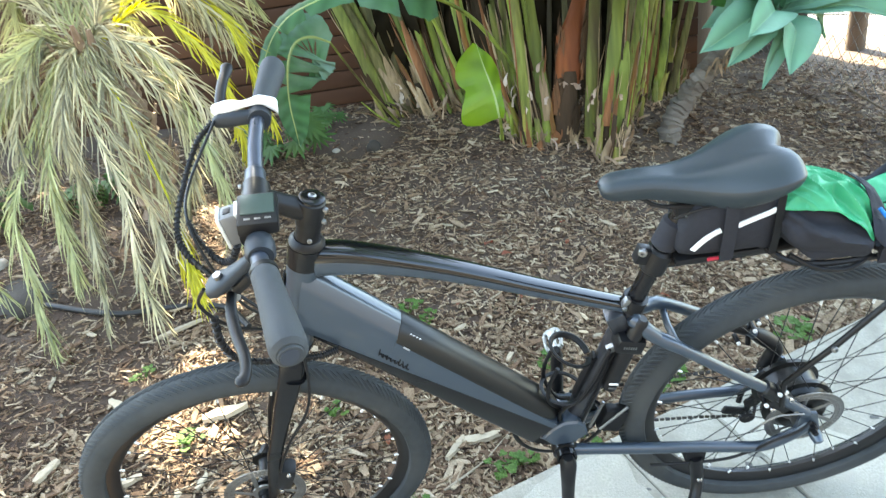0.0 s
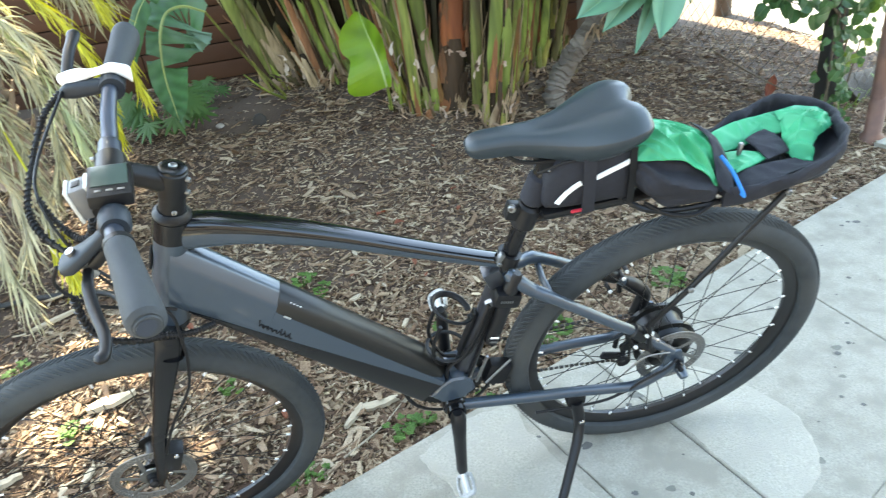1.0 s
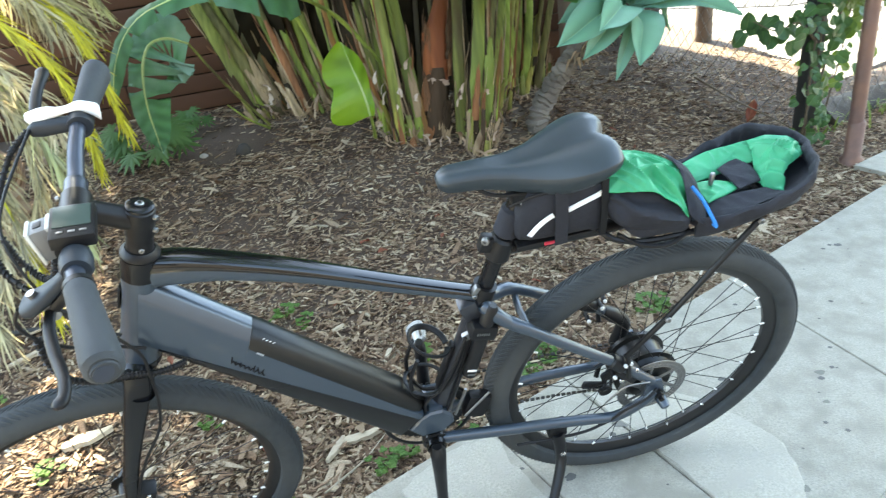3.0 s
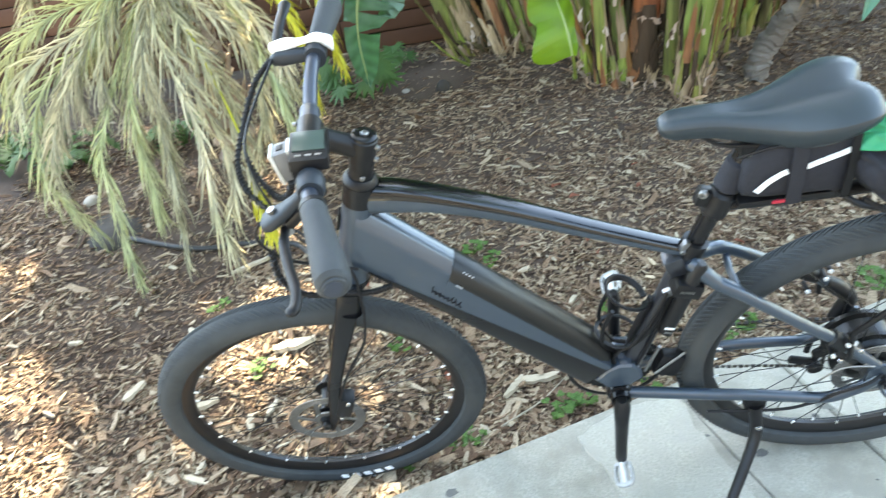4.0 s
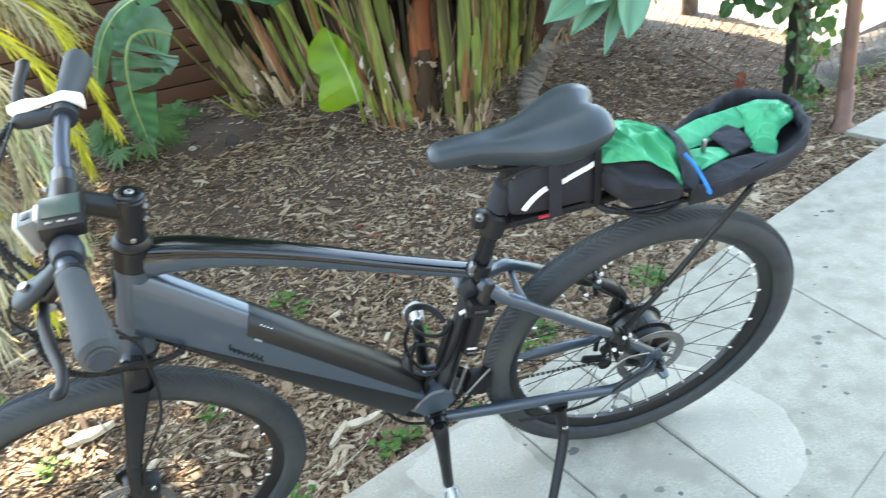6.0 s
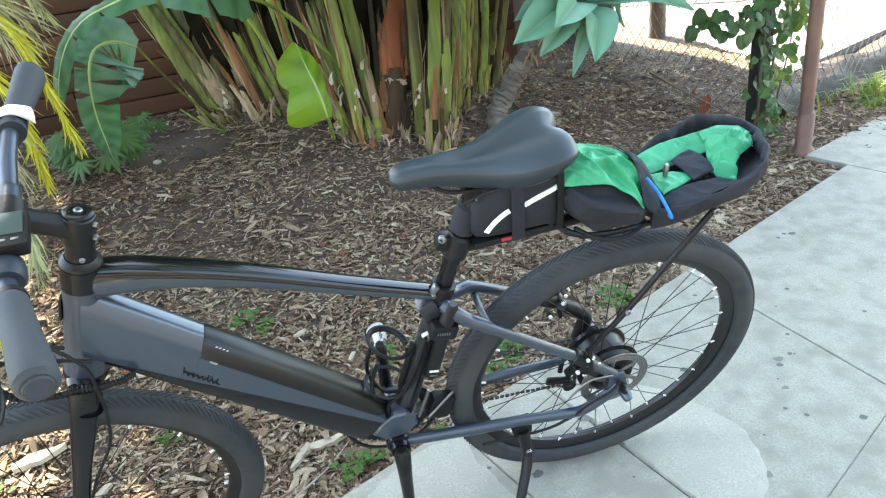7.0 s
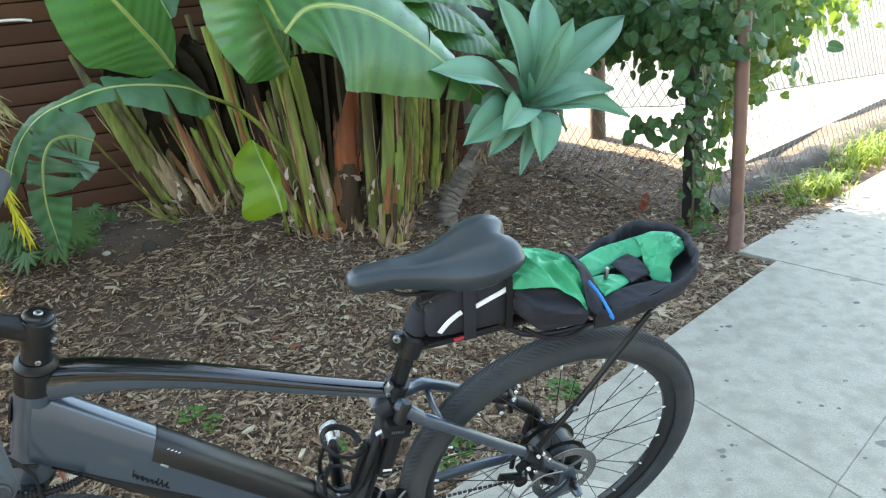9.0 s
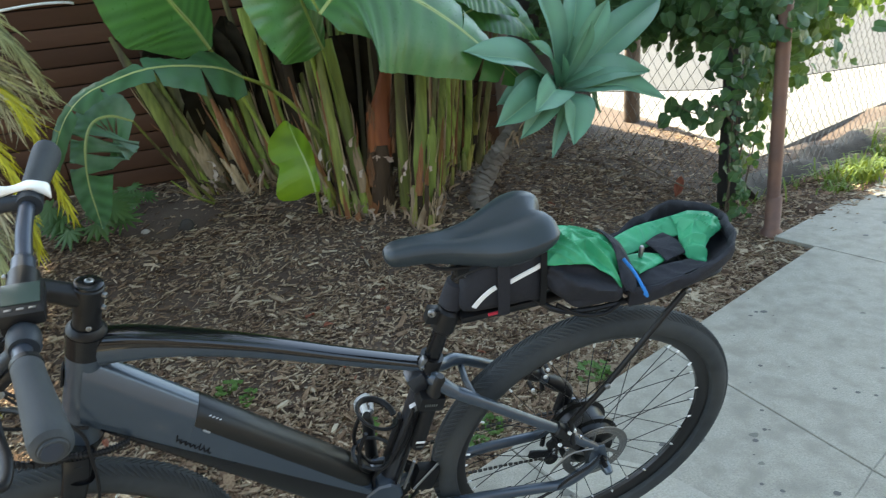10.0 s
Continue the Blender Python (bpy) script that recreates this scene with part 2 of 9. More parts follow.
CHIPS = chip_material("wood_chips", [(0.0, (0.047, 0.027, 0.017)), (0.24, (0.121, 0.072, 0.044)), (0.52, (0.194, 0.127, 0.080)), (0.80, (0.268, 0.196, 0.130)), (1.0, (0.36, 0.284, 0.198))])
PALE_SHRED = material("pale_shred", (0.34, 0.262, 0.175), 0.88, 0.0, 0.3, 90, bump=0.5, bump_scale=260, island=0.5)
PALE_CHIP = material("pale_wood_chip", (0.36, 0.295, 0.21), 0.85, 0.0, 0.25, 90, bump=0.5, bump_scale=260, spread=0.25)

# ---- ground ----
SLOPE = -0.065


def edge_s(x, y):
    """Distance behind the back edge of the footpath."""
    return (y - 0.285 - 0.472 * x) / 1.1058


def walk_z(x):
    return SLOPE * x - 0.012


RISE = [(-9, -0.10), (0.0, -0.075), (0.2, -0.095), (0.45, -0.05), (0.75, 0.005), (1.1, 0.06), (1.4, 0.125), (1.7, 0.18), (2.1, 0.22), (2.8, 0.25), (4.5, 0.25), (60, 0.2)]


def rise(s):
    for (a, h), (b, k) in zip(RISE, RISE[1:]):
        if s <= b:
            t = (s - a) / (b - a)
            return h + (k - h) * t
    return RISE[-1][1]


def bed_z(x, y):
    s = edge_s(x, y)
    right = max(0.0, min(1.0, (x - 1.3) / 1.4))
    h = rise(s) * (1 - right) + right * (-0.02 + 0.12 * max(0, min(1, s / 1.8)))
    far = max(-6.0, min(8.0, x))
    past = min(x - 3.32, (y - 2.16 - 0.469 * (x - 2.41)) / 1.1 - 0.25)
    if past > 0:
        h = h * max(0.0, 1 - past / 0.15) - 0.09 * min(1.0, past / 0.15)
    lump = 0.02 * noise.noise(Vector((x * 1.7, y * 1.7, 3.1))) + 0.009 * noise.noise(Vector((x * 6, y * 6, 9.4)))
    if s < 0.15:
        lump *= max(0.0, s / 0.15)
    mound = 0.08 * math.exp(-0.5 * (((x - 0.15) / 0.95) ** 2 + ((y - 2.75) / 0.55) ** 2))
    return SLOPE * far + h - 0.012 + lump + mound


def ground_sheet():
    """One sheet: fine near the bicycle, coarse out to the horizon."""
    def steps(lo, hi, d, out):
        a = [lo + d * i for i in range(int(round((hi - lo) / d)) + 1)]
        return [-out, -out * 0.3, lo - 12, lo - 5, lo - 2] + a + [hi + 2, hi + 5, hi + 12, out * 0.3, out]
    xs, ys = steps(-2.4, 4.0, 0.05, 400), steps(-1.2, 4.2, 0.05, 400)
    m = Mesh()
    verts = []
    for y in ys:
        for x in xs:
            z = bed_z(x, y)
            s = edge_s(x, y)
            if s < -0.03:
                z = SLOPE * max(-6.0, min(8.0, x)) - 0.14
            verts.append((x, y, z))
    k = len(xs)
    faces = [(j * k + i, j * k + i + 1, (j + 1) * k + i + 1, (j + 1) * k + i) for j in range(len(ys) - 1) for i in range(k - 1)]
    m.add(verts, faces)
    return tagged(part("ground", m, SOIL, sharp=0), "dark brown bark-strewn soil of the planting bed", "ground", kind="structure")


ground_sheet()

E_DIR = Vector((1, 0.472, 0)).normalized()
E_OUT = Vector((0.40, -0.9165, 0))


def slab(corners, mat, thick=0.12, lift=0.0):
    """A cast slab with a rounded arris; corners run round it seen from above."""
    bm = bmesh.new()
    top = [bm.verts.new((x, y, walk_z(x) + lift)) for x, y in corners]
    face = bm.faces.new(top)
    ret = bmesh.ops.extrude_face_region(bm, geom=[face])
    for w in ret["geom"]:
        if isinstance(w, bmesh.types.BMVert):
            w.co.z -= thick
    bm.normal_update()
    rim = [e for e in bm.edges if all(w.co.z > walk_z(w.co.x) + lift - 0.01 for w in e.verts)]
    bmesh.ops.bevel(bm, geom=rim, offset=0.0028, segments=1, affect="EDGES")
    bm.verts.index_update()
    m = Mesh().add([w.co for w in bm.verts], [[w.index for w in q.verts] for q in bm.faces])
    bm.free()
    return m


JOINT = material("joint_grit", (0.13, 0.12, 0.10), 0.95, 0.0, 0.4, 120, bump=0.6, bump_scale=200)


def footpath():
    path = thing("footpath", "worn grey concrete footpath beside the planting bed", "pavement", kind="structure")
    g = 0.0018

    def on_edge(x):
        return Vector((x, 0.285 + 0.472 * x, 0))

    cuts = [(-3.2, 0.37), (-1.55, 0.37), (0.09, 0.345), (0.365, 0.30), (1.13, 0.163), (2.40, 0.40)]
    far_out = 0.80
    rows = []
    for (xa, la), (xb, lb) in zip(cuts, cuts[1:]):
        for d0, d1 in ((0.0, far_out), (far_out, 1.75), (1.75, 3.0)):
            def at(x, lean, d, off):
                out = Vector((lean, -math.sqrt(1 - lean * lean), 0))
                return on_edge(x) + E_DIR * off + out * d
            a0, b0 = at(xa, la, d0 + 0.0003, g), at(xb, lb, d0 + 0.0003, -g)
            b1, a1 = at(xb, lb, d1 - 0.0003, -g), at(xa, la, d1 - 0.0003, g)
            rows.append([(p.x, p.y) for p in (a1, b1, b0, a0)])
    # past the rusty post the path is wider
    def at2(x, d, off, lean=0.40):
        return Vector((x, 0.62 + 0.425 * x, 0)) + Vector((1, 0.425, 0)).normalized() * off + Vector((lean, -0.9165, 0)) * d
    for xa, xb in ((2.322, 3.9), (3.9, 5.6), (5.6, 7.6), (7.6, 10.0), (10.0, 14.0)):
        for d0, d1 in ((0.0, 1.0), (1.0, 2.2), (2.2, 3.4)):
            rows.append([(p.x, p.y) for p in (at2(xa, d1 - g, g), at2(xb, d1 - g, -g), at2(xb, d0 + g, -g), at2(xa, d0 + g, g))])
    part("bedding", Mesh().loft([[(x, y, walk_z(x) - d) for x, y in ((-3.3, -1.25), (15.0, 6.95), (16.5, 3.5), (-1.9, -5.0))] for d in (0.10, 0.0055)]), JOINT, path, smooth=False)
    for c in rows:
        part("slab", slab(c, CONCRETE), CONCRETE, path)
    return path


footpath()


def skim_patch(outline, label):
    m = Mesh()
    n = len(outline)
    ring = spline([(x, y, 0) for x, y in outline + outline[:1]], n * 14 + 1)[:-1]
    c = sum(ring, Vector()) / len(ring)
    ring = [q + Vector((0.018 * noise.noise(q * 9), 0.018 * noise.noise(q * 9 + Vector((4, 2, 7))), 0)) + Vector((0.006 * noise.noise(q * 35), 0.006 * noise.noise(q * 35 + Vector((1, 8, 3))), 0)) for q in ring]
    top = [(p.x, p.y, walk_z(p.x) + 0.0028) for p in (c + (q - c) * 0.97 for q in ring)]
    low = [(p.x, p.y, walk_z(p.x) - 0.002) for p in ring]
    k = len(ring)
    m.add(top + low, [tuple(range(k))] + [(i, (i + 1) % k, k + (i + 1) % k, k + i) for i in range(k)])
    tagged(part("concrete_patch", m, PALE_CONCRETE), label, "patch", kind="structure")


skim_patch([(0.395, 0.37), (0.56, 0.34), (0.70, 0.25), (0.775, 0.10), (0.775, -0.03), (0.70, -0.14), (0.585, -0.20), (0.53, -0.03), (0.475, 0.14)], "pale cement patch trowelled onto the footpath")
skim_patch([(-0.17, 0.175), (-0.05, 0.235), (0.085, 0.285), (0.125, 0.17), (0.185, 0.0), (0.20, -0.10), (0.06, -0.12), (-0.07, -0.04), (-0.13, 0.06)], "pale cement patch on the footpath below the crank")


def spots():
    m = Mesh()
    r = random.Random(4)
    for i in range(420):
        x, d = r.uniform(-1.0, 4.5), r.uniform(0.03, 2.2)
        p = Vector((x, 0.285 + 0.472 * x, 0)) + E_OUT * d
        if x > 2.4:
            p = Vector((x, 0.62 + 0.425 * x, 0)) + E_OUT * d
        rad = r.choice((0.003, 0.003, 0.004, 0.004, 0.006, 0.008, 0.011, 0.014)) * r.uniform(0.7, 1.2)
        k = 14
        ring = [(p.x + rad * r.uniform(0.75, 1.2) * math.cos(2 * math.pi * j / k), p.y + rad * r.uniform(0.6, 1.0) * math.sin(2 * math.pi * j / k)) for j in range(k)]
        m.add([(x2, y2, walk_z(x2) + 0.0016) for x2, y2 in ring] + [(p.x, p.y, walk_z(p.x) + 0.0022)], [(j, (j + 1) % k, k) for j in range(k)])
    st = Mesh()
    for i in range(46):
        x, d = r.uniform(-0.6, 3.2), r.uniform(0.05, 1.6)
        p = Vector((x, 0.285 + 0.472 * x, 0)) + E_OUT * d
        rad, k = r.choice((0.010, 0.012, 0.015, 0.018, 0.024, 0.030)), 24
        ph = r.uniform(0, 6)
        ring = [(p.x + rad * (1 + 0.14 * math.sin(3 * a + ph)) * math.cos(a), p.y + 0.7 * rad * (1 + 0.14 * math.sin(3 * a + ph)) * math.sin(a)) for a in (2 * math.pi * j / k for j in range(k))]
        st.add([(x2, y2, walk_z(x2) + 0.0008) for x2, y2 in ring] + [(p.x, p.y, walk_z(p.x) + 0.0012)], [(j, (j + 1) % k, k) for j in range(k)])
    tagged(part("stains", st, STAIN, smooth=False), "faint grey stains on the footpath", "stain", kind="stuff")
    tagged(part("gum_spots", m, SPOT, smooth=False), "dark flattened gum spots on the footpath", "stain", kind="stuff")


spots()


def bare_soil(x, y):
    """Bare dark earth between the ferns and the clump."""
    return ((x - (-0.68)) / 0.24) ** 2 + ((y - 2.47) / 0.30) ** 2 < 1 + 0.6 * noise.noise(Vector((x * 9, y * 9, 4)))


def chip_bed():
    """Bark and wood chips, densest near the bicycle."""
    r = random.Random(11)
    verts, faces = [], []

    def chip(x, y, ln, wd, th, lift):
        z = bed_z(x, y) + lift
        yaw, tilt, roll = r.uniform(0, math.pi), r.gauss(0, 0.22), r.gauss(0, 0.3)
        e = Euler((roll, tilt, yaw)).to_matrix()
        k = len(verts)
        tp = r.uniform(0.35, 1.0)
        bend = r.uniform(-0.15, 0.15) * ln
        for sx, w in ((-0.5, r.uniform(0.4, 1)), (0.0, 1.0), (0.5, tp)):
            b = bend if sx == 0 else 0.0
            for sy in (-0.5, 0.5):
                for sz in (0, 1):
                    q = e @ Vector((sx * ln, sy * wd * w + b, sz * th))
                    verts.append((x + q.x, y + q.y, z + q.z))
        for a in (0, 4):
            faces.extend([(k + a, k + a + 1, k + a + 5, k + a + 4), (k + a + 2, k + a + 6, k + a + 7, k + a + 3), (k + a + 1, k + a + 3, k + a + 7, k + a + 5)])
        faces.extend([(k, k + 2, k + 3, k + 1), (k + 8, k + 9, k + 11, k + 10)])

    n = 0
    while n < 42000:
        x = r.uniform(-2.4, 3.6)
        s = r.uniform(0.0, 3.0) ** 1.0
        y = 0.285 + 0.472 * x + s * 1.1058
        if y > 4.0 or y < -1.2:
            continue
        d = math.hypot(x, y + 1.05)
        if r.random() > min(1.0, (2.3 / d) ** 1.5):
            continue
        # the bed is thinner in places, where soil shows
        thin = noise.noise(Vector((x * 1.3, y * 1.3, 0.7)))
        if thin < -0.12 and s > 0.5 and r.random() < 0.55:
            continue
        near_edge = s < 0.5
        if bare_soil(x, y) and r.random() < 0.9:
            continue
        if s > 0.6 and r.random() < 0.35 + 0.5 * noise.noise(Vector((x * 3.1, y * 3.1, 5.0))):
            continue
        ln = r.lognormvariate(-3.75, 0.5)
        ln = min(ln, 0.085) * (1.25 if near_edge else 0.95)
        chip(x, y, ln * 1.18, ln * r.uniform(0.13, 0.40), r.uniform(0.001, 0.005), r.uniform(-0.004, 0.010))
        n += 1
    # broken dry leaves and bark flakes lie thick on the slope behind the rear wheel
    for i in range(1500):
        x, y = r.uniform(0.75, 2.45), r.uniform(1.1, 3.3)
        if edge_s(x, y) < 0.25 or noise.noise(Vector((x * 2.1, y * 2.1, 8.2))) < -0.15:
            continue
        ln = r.uniform(0.022, 0.055)
        chip(x, y, ln, ln * r.uniform(0.35, 0.65), r.uniform(0.001, 0.003), r.uniform(0.003, 0.016))
    # thin splinters and shreds between the chips
    n = 0
    while n < 84000:
        x = r.uniform(-2.4, 3.4)
        s = r.uniform(0.0, 2.9)
        y = 0.285 + 0.472 * x + s * 1.1058
        d = math.hypot(x, y + 1.05)
        if y > 4.0 or r.random() > min(1.0, (2.3 / d) ** 1.7):
            continue
        if s > 0.6 and r.random() < 0.40 + 0.5 * noise.noise(Vector((x * 3.1, y * 3.1, 5.0))):
            continue
        if bare_soil(x, y) and r.random() < 0.85:
            continue
        ln, th = min(r.lognormvariate(-4.15, 0.5), 0.06), r.uniform(0.0008, 0.0022)
        wd = ln * r.uniform(0.07, 0.20) + 0.0008
        z = bed_z(x, y) + r.uniform(0.0, 0.012)
        e = Euler((0, r.gauss(0, 0.25), r.uniform(0, math.pi))).to_matrix()
        a, b = e @ Vector((ln / 2, 0, 0)), e @ Vector((0, wd, 0))
        c = e @ Vector((r.uniform(-0.2, 0.2) * ln, r.uniform(-1, 1) * wd, th + 0.001))
        k = len(verts)
        verts.extend([(x - a.x - b.x * 0.4, y - a.y - b.y * 0.4, z - a.z), (x + a.x - b.x * 0.3, y + a.y - b.y * 0.3, z + a.z), (x + a.x + b.x * 0.5, y + a.y + b.y * 0.5, z + a.z), (x - a.x + b.x * 0.5, y - a.y + b.y * 0.5, z - a.z), (x + c.x, y + c.y, z + c.z)])
        faces.extend([(k, k + 1, k + 4), (k + 1, k + 2, k + 4), (k + 2, k + 3, k + 4), (k + 3, k, k + 4)])
        n += 1
    me = bpy.data.meshes.new("mulch_chips")
    me.from_pydata(verts, [], faces)
    me.materials.append(CHIPS)
    ob = new("mulch_chips", me)
    tagged(ob, "brown bark mulch and splintered wood chips covering the bed", "mulch", kind="stuff")
    # pale fresh-broken shreds scattered over it
    m = Mesh()
    n = 0
    while n < 2200:
        x = r.uniform(-2.2, 3.2)
        s = r.uniform(0.0, 2.6)
        y = 0.285 + 0.472 * x + s * 1.1058
        d = math.hypot(x, y + 1.05)
        if y > 3.6 or r.random() > min(1.0, (2.0 / d) ** 1.5):
            continue
        ln = min(r.lognormvariate(-4.1, 0.45), 0.05)
        wd = ln * r.uniform(0.12, 0.40)
        e = Euler((r.gauss(0, 0.2), r.gauss(0, 0.2), r.uniform(0, 6.28))).to_matrix()
        z = bed_z(x, y) + r.uniform(0.008, 0.016)
        q = [e @ Vector(v) for v in ((-ln / 2, -wd * 0.3, 0), (ln * 0.1, -wd / 2, 0.001), (ln / 2, -wd * 0.1, 0), (ln * 0.3, wd / 2, 0.001), (-ln * 0.4, wd * 0.4, 0))]
        m.add([(x + v.x, y + v.y, z + v.z) for v in q] + [(x + v.x * 0.9, y + v.y * 0.9, z + v.z - 0.003) for v in q], [(0, 1, 2, 3, 4), (0, 5, 6, 1), (1, 6, 7, 2), (2, 7, 8, 3), (3, 8, 9, 4), (4, 9, 5, 0)])
        n += 1
    me = bpy.data.meshes.new("pale_shreds")
    me.from_pydata(m.v, [], m.f)
    me.materials.append(PALE_SHRED)
    tagged(new("pale_shreds", me), "pale broken wood shreds among the mulch", "mulch", kind="stuff")


chip_bed()

# ---- bicycle ----
# bicycle axes: x ahead, y to its left, z up in its plane; the origin is the rear axle
B_X, B_Y, B_Z = Vector((-0.9994, 0.0259, -0.0244)), Vector((-0.0189, -0.9672, -0.2530)), Vector((-0.0302, -0.2525, 0.9671))
B_O = Vector((0.3997, 0.0387, 0.3027))
BIKE = Matrix(((B_X.x, B_Y.x, B_Z.x, B_O.x), (B_X.y, B_Y.y, B_Z.y, B_O.y), (B_X.z, B_Y.z, B_Z.z, B_O.z), (0, 0, 0, 1)))
HEAD_TOP = Vector((0.858, 0, 0.570))
HEAD_AX = Vector((-0.342, 0, 0.940))
TURN = Matrix.Translation(HEAD_TOP) @ Matrix.Rotation(radians(7.3), 4, HEAD_AX) @ Matrix.Translation(-HEAD_TOP)
BAR = Matrix.Translation(HEAD_TOP + Vector((-0.010, 0, 0))) @ Matrix.Rotation(radians(8.5), 4, HEAD_AX) @ Matrix.Translation(-HEAD_TOP)
REACH = Matrix.Translation((-0.012, 0, 0))
FRONT = Vector((1.108, 0, 0.0))
R_OUT, R_TYRE = 0.354, 0.0295


def fit_to_view(ob):
    """Warps a part's drawn outline to fit the camera's view; the ends at both axles keep their place."""
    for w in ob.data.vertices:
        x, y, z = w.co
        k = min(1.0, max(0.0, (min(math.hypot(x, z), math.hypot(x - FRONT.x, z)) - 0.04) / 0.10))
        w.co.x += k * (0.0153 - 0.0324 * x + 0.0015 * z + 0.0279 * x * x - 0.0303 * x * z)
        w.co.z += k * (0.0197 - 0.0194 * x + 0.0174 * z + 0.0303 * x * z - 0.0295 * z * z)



def ring_pts(c, rad, n=96, m=None):
    pts = [Vector((c[0] + rad * math.cos(2 * math.pi * i / n), c[1], c[2] + rad * math.sin(2 * math.pi * i / n))) for i in range(n)]
    return pts


def wheel(bike, name, c, m, front, label):
    """A spoked wheel: tyre with tread blocks, deep rim, hub, spokes with nipples."""
    c = Vector(c)
    w = part(name, Mesh(m).lathe(c, (0, 1, 0), [(-0.055, 0.005), (-0.055, 0.013), (0.055, 0.013), (0.055, 0.005)], 20), MATT_BLACK, bike, label)
    rc = R_OUT - R_TYRE
    # tyre
    prof = []
    for j in range(20):
        a = 2 * math.pi * j / 20
        pr, py = R_TYRE * math.cos(a), 1.0 * R_TYRE * math.sin(a)
        if pr < -0.020:
            pr = -0.020
        prof.append((rc + pr, py))
    n = 128
    ty = Mesh(m)
    ty.loft([[(c.x + r0 * math.cos(2 * math.pi * i / n), c.y + y0, c.z + r0 * math.sin(2 * math.pi * i / n)) for r0, y0 in prof] for i in range(n)], closed=True)
    tyre = part("tyre", ty, TYRE, w, "black semi-slick rubber tyre, dusty")
    # slanted tread ribs over the shoulders
    tr = Mesh(m)
    k = 168
    for i in range(k):
        th = 2 * math.pi * i / k
        for side in (-1, 1):
            pts = []
            for q in range(4):
                a = side * (0.08 + 0.24 * q)
                t2 = th + (0.030 * q - 0.03)
                rr = R_TYRE + 0.0004
                r0, y0 = rc + rr * math.cos(a), rr * math.sin(a)
                pts.append((c.x + r0 * math.cos(t2), c.y + y0, c.z + r0 * math.sin(t2)))
            tr.tube(pts, [0.0012, 0.0021, 0.0023, 0.0010], 5, caps=False)
    part("tread", tr, TYRE, tyre)
    if front:
        # five white marks moulded on the side of the tyre
        for i in range(5):
            th = radians(-100.0 + 5.2 * i)
            rings = []
            for a in (1.72, 1.84, 1.96, 2.08):
                rings.append([])
                for dt, lift in ((-0.026, 0.0), (0.026, 0.0), (0.026, 0.0012), (-0.026, 0.0012)):
                    rr = R_TYRE + lift
                    t2 = th + dt + 0.05 * (a - 1.9)
                    r0, y0 = rc + rr * math.cos(a), rr * math.sin(a)
                    rings[-1].append((c.x + r0 * math.cos(t2), c.y + y0, c.z + r0 * math.sin(t2)))
            part("mark", Mesh(m).loft(rings), WHITE_MARK, tyre, "worn white mark on the tyre side")
    # rim
    rim_prof = [(0.304, 0.0135), (0.309, 0.0135), (0.309, -0.0135), (0.304, -0.0135), (0.290, -0.011), (0.281, -0.004), (0.281, 0.004), (0.290, 0.011)]
    rm = Mesh(m)
    rm.loft([[(c.x + r0 * math.cos(2 * math.pi * i / n), c.y + y0, c.z + r0 * math.sin(2 * math.pi * i / n)) for r0, y0 in rim_prof] for i in range(n)], closed=True)
    rim = part("rim", rm, RIM, w)
    for s in (1, -1):
        part("rim_lip", Mesh(m).tube(ring_pts(c + Vector((0, s * 0.0140, 0)), 0.3065, 110), 0.0016, 6, closed=True), RIM_LIP, rim, "dusty grey rim lip")
    # hub
    if front:
        prof = [(-0.052, 0.012), (-0.050, 0.016), (-0.036, 0.016), (-0.034, 0.028), (-0.031, 0.028), (-0.028, 0.016), (0.0, 0.014), (0.028, 0.016), (0.031, 0.028), (0.034, 0.028), (0.036, 0.018), (0.052, 0.014)]
        fl, fr = 0.030, 0.026
    else:
        prof = [(-0.047, 0.02), (-0.045, 0.055), (-0.040, 0.066), (-0.030, 0.068), (-0.026, 0.059), (0.008, 0.057), (0.012, 0.064), (0.016, 0.070), (0.024, 0.070), (0.027, 0.061), (0.034, 0.057), (0.042, 0.050), (0.046, 0.046), (0.048, 0.020)]
        fl, fr = 0.034, 0.066
    part("hub", Mesh(m).lathe(c, (0, 1, 0), prof, 48), HUB_BLACK, w, "black hub shell" if front else "black hub motor shell")
    nsp = 36
    for i in range(nsp):
        th = 2 * math.pi * i / nsp
        side = 1 if i % 2 else -1
        off = (0.55 if (i // 2) % 2 else -0.55) * (1.0 if front else 0.8)
        a = Vector((c.x + fr * math.cos(th + off), c.y + side * fl, c.z + fr * math.sin(th + off)))
        b = Vector((c.x + 0.283 * math.cos(th), c.y + side * 0.004, c.z + 0.283 * math.sin(th)))
        part("spoke", Mesh(m).tube([a, b], 0.0010, 5), SPOKE, w)
        d = (a - b).normalized()
        part("nipple", Mesh(m).tube([b - d * 0.003, b + d * 0.010], 0.0023, 6), NIPPLE, w)
    # brake disc on the left
    dc = c + Vector((0, 0.054 if not front else 0.044, 0))
    dm = Mesh(m)
    r0, r1, k = (0.064, 0.081, 60) if front else (0.060, 0.076, 56)
    for i in range(k):
        t0, t1 = 2 * math.pi * i / k, 2 * math.pi * (i + 0.78) / k
        vs = []
        for yy in (-0.001, 0.001):
            for tt, rr in ((t0, r0), (t1, r0), (t1 + 0.03, r1), (t0 + 0.03, r1)):
                vs.append((dc.x + rr * math.cos(tt), dc.y + yy, dc.z + rr * math.sin(tt)))
        dm.add(vs, [(0, 1, 2, 3), (7, 6, 5, 4), (0, 4, 5, 1), (1, 5, 6, 2), (2, 6, 7, 3), (3, 7, 4, 0)])
